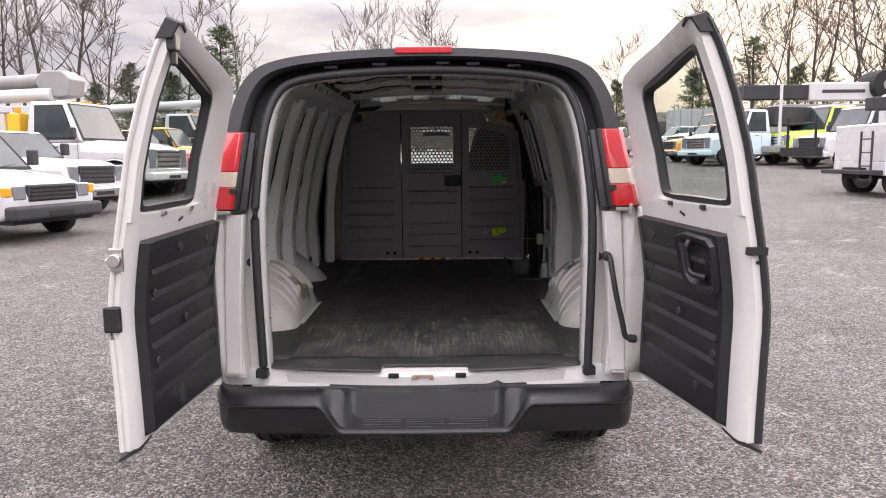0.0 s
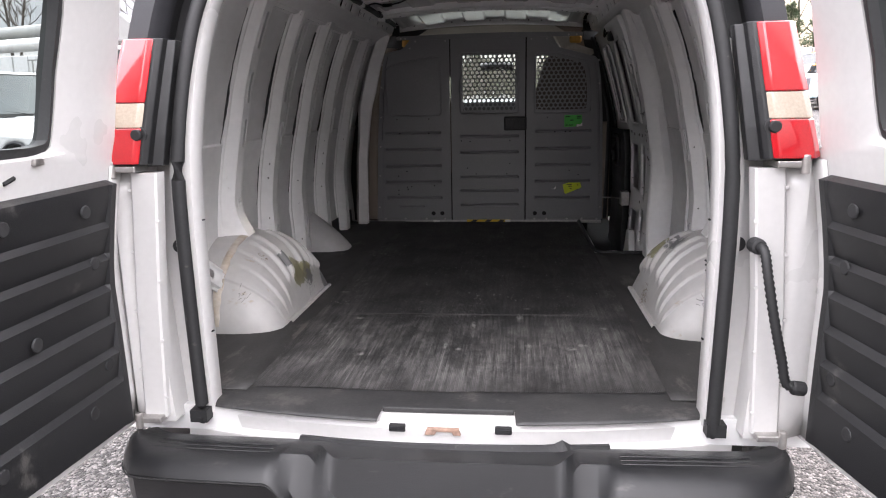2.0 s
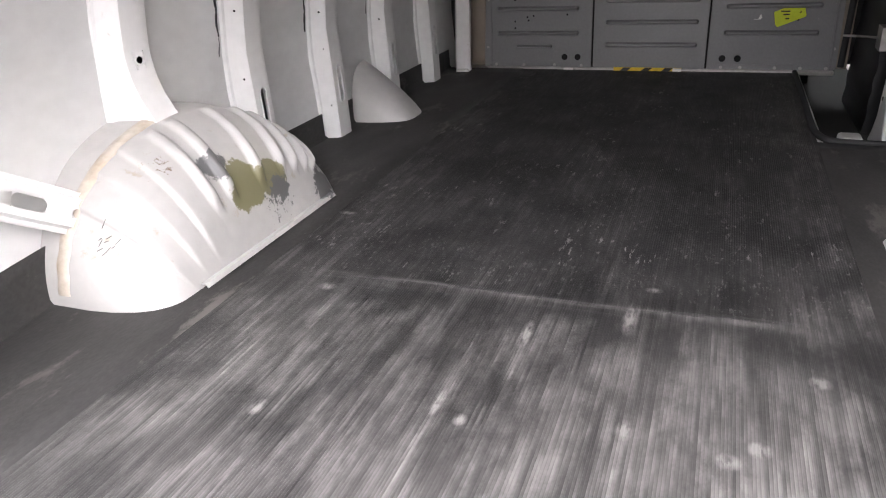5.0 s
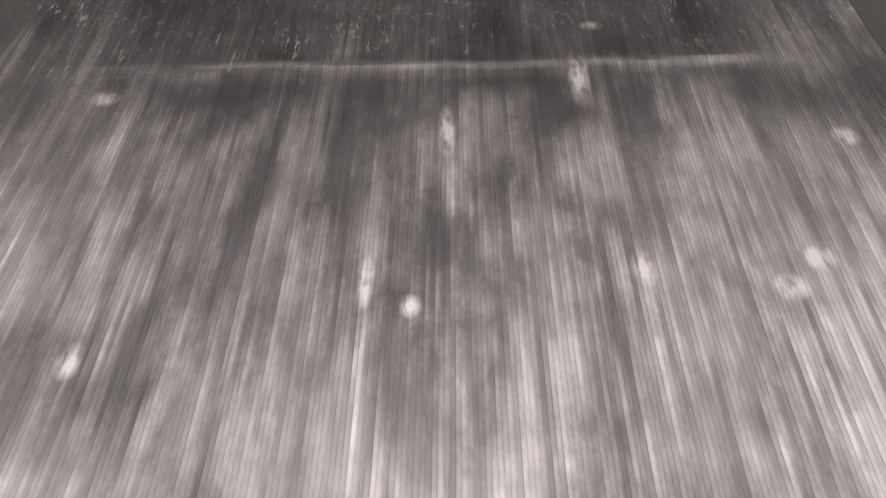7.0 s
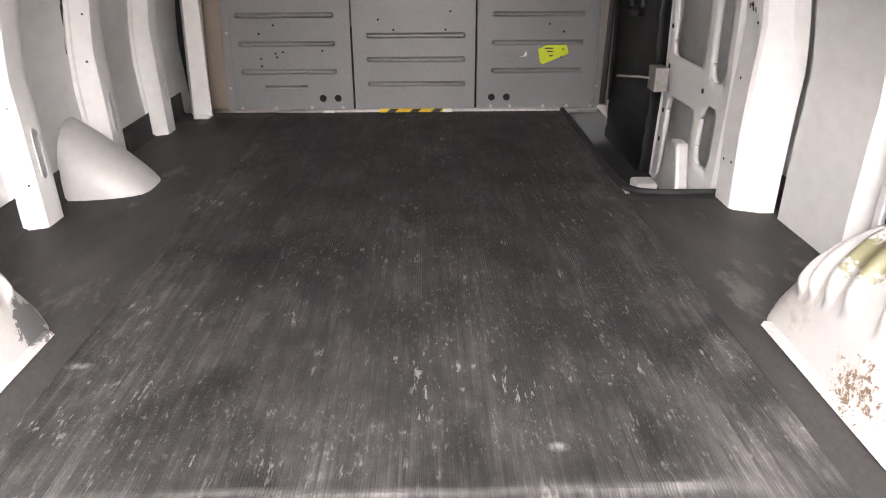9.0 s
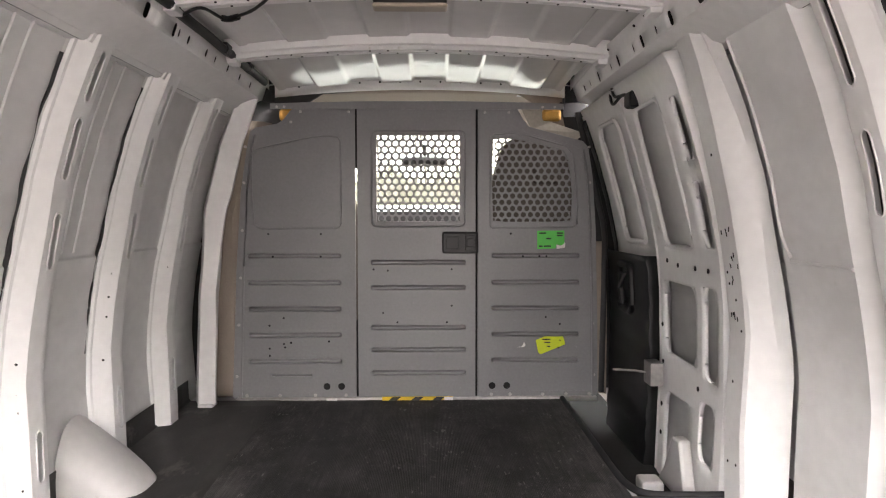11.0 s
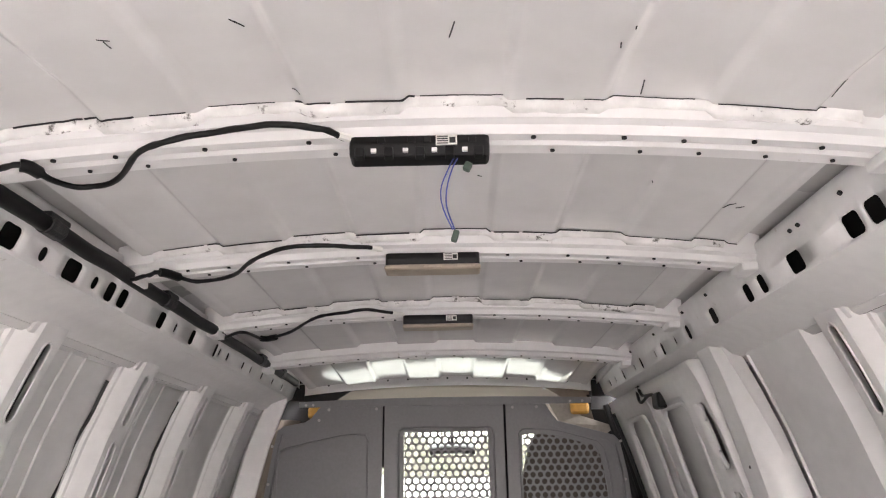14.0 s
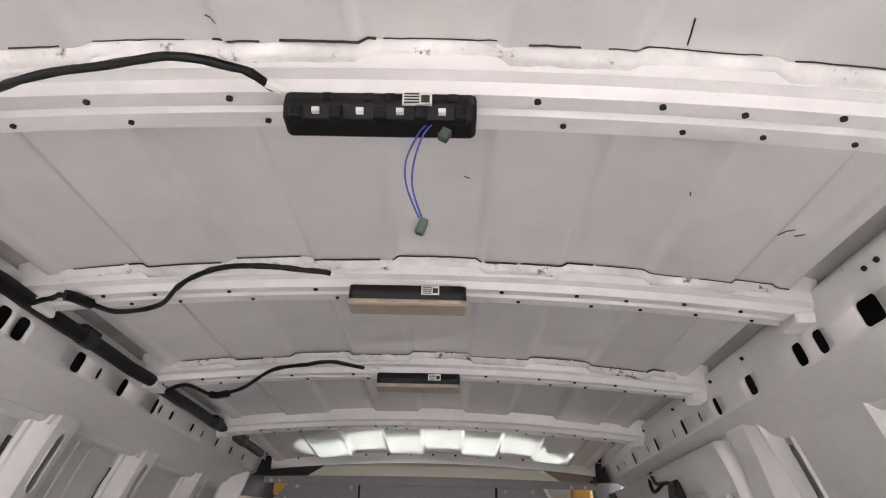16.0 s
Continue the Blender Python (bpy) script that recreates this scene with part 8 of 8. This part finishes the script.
# service truck, tail towards the lane
def service_truck():
    x, y = 11.45, 15.6
    z = ground_z(y)
    v = thing("service_truck", "white service truck body with tool lockers and a small crane", "truck", (x, y, z))
    part("locker_body", boxed(x, x + 4.4, y - 0.1, y + 2.3, z + 0.95, z + 1.95), M_VWHITE, v, "white locker body", bevel=0.03)
    part("locker_top", boxed(x + 1.2, x + 4.4, y - 0.1, y + 2.3, z + 1.95, z + 2.45), M_VWHITE, v, bevel=0.03)
    part("body_skirt", boxed(x, x + 0.06, y - 0.1, y + 2.3, z + 0.6, z + 0.96), M_VWHITE, v, bevel=0.02)
    part("body_skirt", boxed(x + 1.25, x + 4.4, y - 0.1, y + 2.3, z + 0.6, z + 0.96), M_VWHITE, v, bevel=0.02)
    for a, c, z0, z1 in ((0.06, 0.55, 1.1, 1.9), (0.60, 1.2, 1.1, 1.9), (1.3, 2.3, 0.68, 2.38), (2.36, 3.1, 0.68, 2.38), (3.16, 4.3, 0.68, 2.38)):
        d = part("locker_door", boxed(x + a, x + c, y - 0.125, y - 0.095, z + z0, z + z1), M_VWHITE, v, bevel=0.012)
        b2 = bmesh.new()
        disc(b2, (x + (a + c) / 2, y - 0.125, z + (z0 + z1) / 2), 0.06, (0, -1, 0), 0.02, 12)
        part("latch", b2, M_DGREY, d, "dark round latch")
    for yy in (y + 0.02, y + 1.9):
        b2 = bmesh.new()
        pr = [(0.0, 0.28), (0.0, 0.42), (0.05, 0.47), (0.25, 0.47), (0.3, 0.42), (0.3, 0.28)]
        loft(b2, [[(x + 0.64 + q * math.cos(a), yy + u, z + 0.47 + q * math.sin(a)) for u, q in pr] for a in (2 * math.pi * k / 24 for k in range(25))])
        w2 = part("wheel", b2, M_TYRE, v, "black tyre on a white rim", smooth=40)
        b2 = bmesh.new()
        loft(b2, [[(x + 0.64 + q * math.cos(a), yy + u, z + 0.47 + q * math.sin(a)) for u, q in ((0.005, 0.29), (0.06, 0.26), (0.10, 0.15), (0.06, 0.12), (0.06, 0.01))] for a in (2 * math.pi * k / 20 for k in range(21))])
        part("rim", b2, M_VWHITE, w2, "white rim", smooth=40)
    part("tail_platform", boxed(x - 0.4, x, y - 0.05, y + 2.25, z + 0.62, z + 0.74), M_DGREY, v, bevel=0.02)
    b2 = bmesh.new()
    for yy in (y, y + 0.5):
        tube(b2, [(x - 0.3, yy, z + 0.45), (x - 0.3, yy, z + 1.75)], 0.03, 6)
    for zz in (0.5, 0.85, 1.2, 1.55):
        tube(b2, [(x - 0.3, y, z + zz), (x - 0.3, y + 0.5, z + zz)], 0.02, 6)
    part("ladder", b2, M_DGREY, v, "dark ladder")
    part("crane_base", boxed(x + 0.5, x + 1.1, y + 0.3, y + 0.9, z + 1.95, z + 2.6), M_VWHITE, v, bevel=0.04)
    b2 = bmesh.new()
    loft(b2, [[(x + a, y + 0.6 + dy, z + zz + dz) for dy, dz in ((-0.14, -0.14), (0.14, -0.14), (0.14, 0.14), (-0.14, 0.14))] for a, zz in ((0.3, 2.55), (3.4, 3.75))], True, True)
    part("crane_boom", b2, M_VWHITE, v, "white folding crane boom", bevel=0.02)
    part("crane_winch", boxed(x - 0.1, x + 0.7, y + 0.4, y + 0.8, z + 2.3, z + 2.65), M_DGREY, v, bevel=0.04)
    part("cab", boxed(x + 4.7, x + 6.6, y, y + 2.2, z + 0.9, z + 2.7), M_VWHITE, v, bevel=0.12, segs=3)
    part("chassis_frame", boxed(x - 0.2, x + 7.5, y + 0.7, y + 1.5, z + 0.5, z + 0.8), M_DARK, v)
    part("bonnet", boxed(x + 6.6, x + 8.0, y + 0.1, y + 2.1, z + 0.8, z + 1.7), M_VWHITE, v, bevel=0.12, segs=3)


service_truck()


# long pale trailers and booms behind the rows
def trailer(pos, length, mat, label):
    x, y = pos
    z = ground_z(y)
    t = thing("box_trailer", label, "trailer", (x, y, z), group="far trailers")
    part("box", boxed(x, x + length, y, y + 2.4, z + 1.1, z + 3.6), mat, t, bevel=0.04)
    for k in range(int(length)):
        part("side_post", boxed(x + 0.5 + k, x + 0.56 + k, y - 0.03, y, z + 1.15, z + 3.55), M_VGREY, t)
    for k in (0.8, length - 1.6, length - 0.6):
        b2 = bmesh.new()
        disc(b2, (x + k, y, z + 0.5), 0.5, (0, 1, 0), 0.3, 14)
        part("wheel", b2, M_TYRE, t)


trailer((21, 62), 14, M_VWHITE, "long white box trailer far off")
trailer((26, 52), 12, M_VGREY, "long grey box trailer far off")
trailer((-34, 40), 12, M_VWHITE, "long white box trailer behind the trucks")

# ---- trees ----
M_BARK = material("bark", (0.05, 0.041, 0.034), 0.9, vary=0.2, bump=0.4, fine=12, big=2)
M_TWIG = material("twigs", (0.075, 0.06, 0.05), 0.9, vary=0.2, bump=0)
M_PINE = material("pine_needles", (0.06, 0.085, 0.045), 0.8, vary=0.3, bump=0, fine=3, big=0.6, col2=(0.09, 0.105, 0.05))
M_BRUSH = material("winter_brush", (0.095, 0.082, 0.07), 0.9, vary=0.3, bump=0, fine=2, big=0.3, col2=(0.06, 0.06, 0.04))


def bare_tree(seed, height, spread=1.0, twist=0.2):
    """A leafless tree: a tapered trunk, limbs, and a crown of forking twigs."""
    r = random.Random(seed)
    t = thing("bare_tree", "tall leafless grey-brown tree with fine forking twigs", "tree", (0, 0, 0), group="bare trees")
    limbs, twigs = bmesh.new(), bmesh.new()
    trunk = bmesh.new()
    pts, p, d = [], Vector((0, 0, -0.3)), Vector((0, 0, 1))
    n = 9
    for i in range(n + 1):
        pts.append(p.copy())
        d = (d + Vector((r.uniform(-1, 1), r.uniform(-1, 1), 0)) * twist * 0.4).normalized()
        p = p + d * height * 0.85 / n
    rad = [max(0.03, height * 0.0095 * (1 - 0.92 * i / n)) for i in range(n + 1)]
    tube(trunk, pts, 0.1, 7, rad)

    def branch(p, d, length, radius, depth):
        k = 4
        line = [p.copy()]
        for i in range(k):
            d = (d + Vector((r.uniform(-1, 1), r.uniform(-1, 1), r.uniform(-0.3, 0.7))) * 0.28).normalized()
            p = p + d * length / k
            line.append(p.copy())
        tube(limbs if depth > 1 else twigs, line, radius, 4 if depth > 1 else 3, [max(0.02, radius * (1 - 0.75 * i / k)) for i in range(k + 1)])
        if depth > 0:
            for _ in range(r.choice((3, 4)) if depth > 1 else 4):
                i = r.randint(1, k)
                dd = (d + Vector((r.uniform(-1, 1), r.uniform(-1, 1), r.uniform(-0.4, 0.8))) * 0.9).normalized()
                branch(line[i], dd, length * r.uniform(0.45, 0.7), radius * 0.5, depth - 1)
    for i in range(3, n + 1):
        for _ in range(2 if i < n else 3):
            a = r.uniform(0, 6.28)
            dd = Vector((math.cos(a) * spread, math.sin(a) * spread, r.uniform(0.5, 1.3))).normalized()
            branch(pts[i], dd, height * r.uniform(0.14, 0.26), rad[i] * 0.55, 2)
    part("trunk", trunk, M_BARK, t, smooth=60)
    part("limb_work", limbs, M_BARK, t)
    tagged(part("crown", twigs, M_TWIG, t, "fine bare twigs"), kind="stuff")
    return t


def pine(seed, height):
    r = random.Random(seed)
    t = thing("pine_tree", "dark green ragged pine tree", "tree", (0, 0, 0), group="pines")
    b2 = bmesh.new()
    tube(b2, [(0, 0, -0.3), (0.1, 0, height * 0.5), (0, 0.1, height)], 0.2, 6, [height * 0.02, height * 0.013, 0.03])
    part("trunk", b2, M_BARK, t)
    verts, faces = [], []
    for k in range(120):
        q = (k + r.random()) / 120
        z0, a0 = height * (0.14 + 0.85 * q), r.uniform(0, 6.28)
        reach = height * (0.36 * (1 - q) ** 0.7 + 0.03) * r.uniform(0.55, 1.15)
        for _ in range(46):
            f = r.uniform(0.12, 1.0)
            a = a0 + r.gauss(0, 0.22)
            c = Vector((reach * f * math.cos(a), reach * f * math.sin(a), z0 + reach * 0.25 * f * f + r.gauss(0, 0.10)))
            o = Vector((math.cos(a) + r.uniform(-1, 1), math.sin(a) + r.uniform(-1, 1), r.uniform(-0.2, 1.0))).normalized() * r.uniform(0.16, 0.42)
            s2 = o.cross(Vector((r.uniform(-1, 1), r.uniform(-1, 1), r.uniform(-1, 1)))).normalized() * r.uniform(0.02, 0.06)
            i = len(verts)
            verts += [c - s2, c + s2, c + o]
            faces.append((i, i + 1, i + 2))
    me = bpy.data.meshes.new("crown")
    me.from_pydata(verts, [], faces)
    me.materials.append(M_PINE)
    ob = new("crown", me)
    ob.parent = t
    tagged(ob, "ragged dark needles", kind="stuff")
    return t


protos = [bare_tree(1, 17, 0.8), bare_tree(2, 14, 1.1, 0.35), bare_tree(3, 19, 0.7, 0.25)]
SPOTS = [(-33, 52, 0), (-29, 50, 2), (-26, 53, 0), (-24.5, 50, 1), (-30.5, 57, 2), (-21, 56, 1), (-36, 48, 1), (-18, 60, 0), (-13, 90, 1), (-8.2, 92, 0), (-6.5, 96, 2), (-5.0, 90, 1), (-1.5, 95, 0), (-0.2, 97, 2), (1.5, 93, 1), (28, 62, 1), (31, 58, 0), (33, 60, 2), (36, 57, 1), (38, 62, 2), (41, 58, 0), (44, 62, 1), (26, 70, 0), (29.5, 74, 2), (34, 72, 1), (22, 92, 1), (47, 60, 2), (51, 64, 0), (-42, 56, 0), (-48, 60, 2), (28, 55, 0), (31.5, 53, 1), (35, 54, 0), (-27.5, 45, 0)]
rt = random.Random(11)
for i, (x, y, k) in enumerate(SPOTS):
    m = Matrix.Translation((x, y, ground_z(y))) @ Matrix.Rotation(rt.uniform(0, 6.28), 4, "Z") @ Matrix.Scale(rt.uniform(0.9, 1.25), 4)
    if i < 3:
        protos[k if i != 2 else 1].matrix_basis = m
        continue
    c = copy_thing(protos[k], m)
    c.matrix_basis = m
pines = [pine(21, 10), pine(22, 8)]
for i, (x, y, k) in enumerate([(-18.5, 58, 0), (-21.5, 55, 1), (-27, 60, 1), (24, 66, 1), (27, 68, 1), (30, 67, 0), (-31, 62, 1), (36, 70, 1), (40, 72, 0), (20, 80, 1), (-14, 75, 1)]):
    m = Matrix.Translation((x, y, ground_z(y))) @ Matrix.Rotation(i * 1.3, 4, "Z") @ Matrix.Scale(rt.uniform(0.75, 1.15), 4)
    if i < 2:
        pines[i].matrix_basis = m
    else:
        copy_thing(pines[k], m).matrix_basis = m

# brush and far woods
verts, faces = [], []
rb = random.Random(4)
for i in range(26000):
    a = rb.uniform(-75, 75)
    far = rb.uniform(60, 120)
    x, y = far * math.sin(radians(a)), far * math.cos(radians(a))
    h = (2.2 + 2.8 * noise.noise((a * 0.16, 0, 0)) ** 2 * 3 + 1.2 * noise.noise((a * 0.9, 1, 0))) * rb.uniform(0.4, 1.1) * far / 80
    z = ground_z(y)
    lean_x, s2 = rb.uniform(-0.5, 0.5), rb.uniform(0.05, 0.22)
    k = len(verts)
    z0 = z + h * rb.random() * 0.7 - 0.2
    verts += [(x - s2, y, z0), (x + s2, y, z0), (x + lean_x, y, z0 + max(0.5, h * 0.45))]
    faces.append((k, k + 1, k + 2))
me = bpy.data.meshes.new("brush")
me.from_pydata(verts, [], faces)
me.materials.append(M_BRUSH)
tagged(new("brush", me), "brown winter brush along the yard's edge", "brush", kind="stuff")
bm = bmesh.new()
rows = []
for a in steps(-180, 180, 360):
    h = 5.5 + 2.2 * noise.noise((a * 0.11, 5, 0)) + 1.3 * noise.noise((a * 0.6, 7, 0)) + 0.8 * noise.noise((a * 2.1, 9, 0))
    x, y = 170 * math.sin(radians(a)), 170 * math.cos(radians(a))
    z = ground_z(y)
    rows.append([(x, y, z - 1), (x, y, z + h * 0.6), (x * 1.03, y * 1.03, z + h)])
loft(bm, rows)
tagged(part("backdrop", bm, M_BRUSH, smooth=60), "low brown wooded ridge on the skyline", "woods", kind="structure")
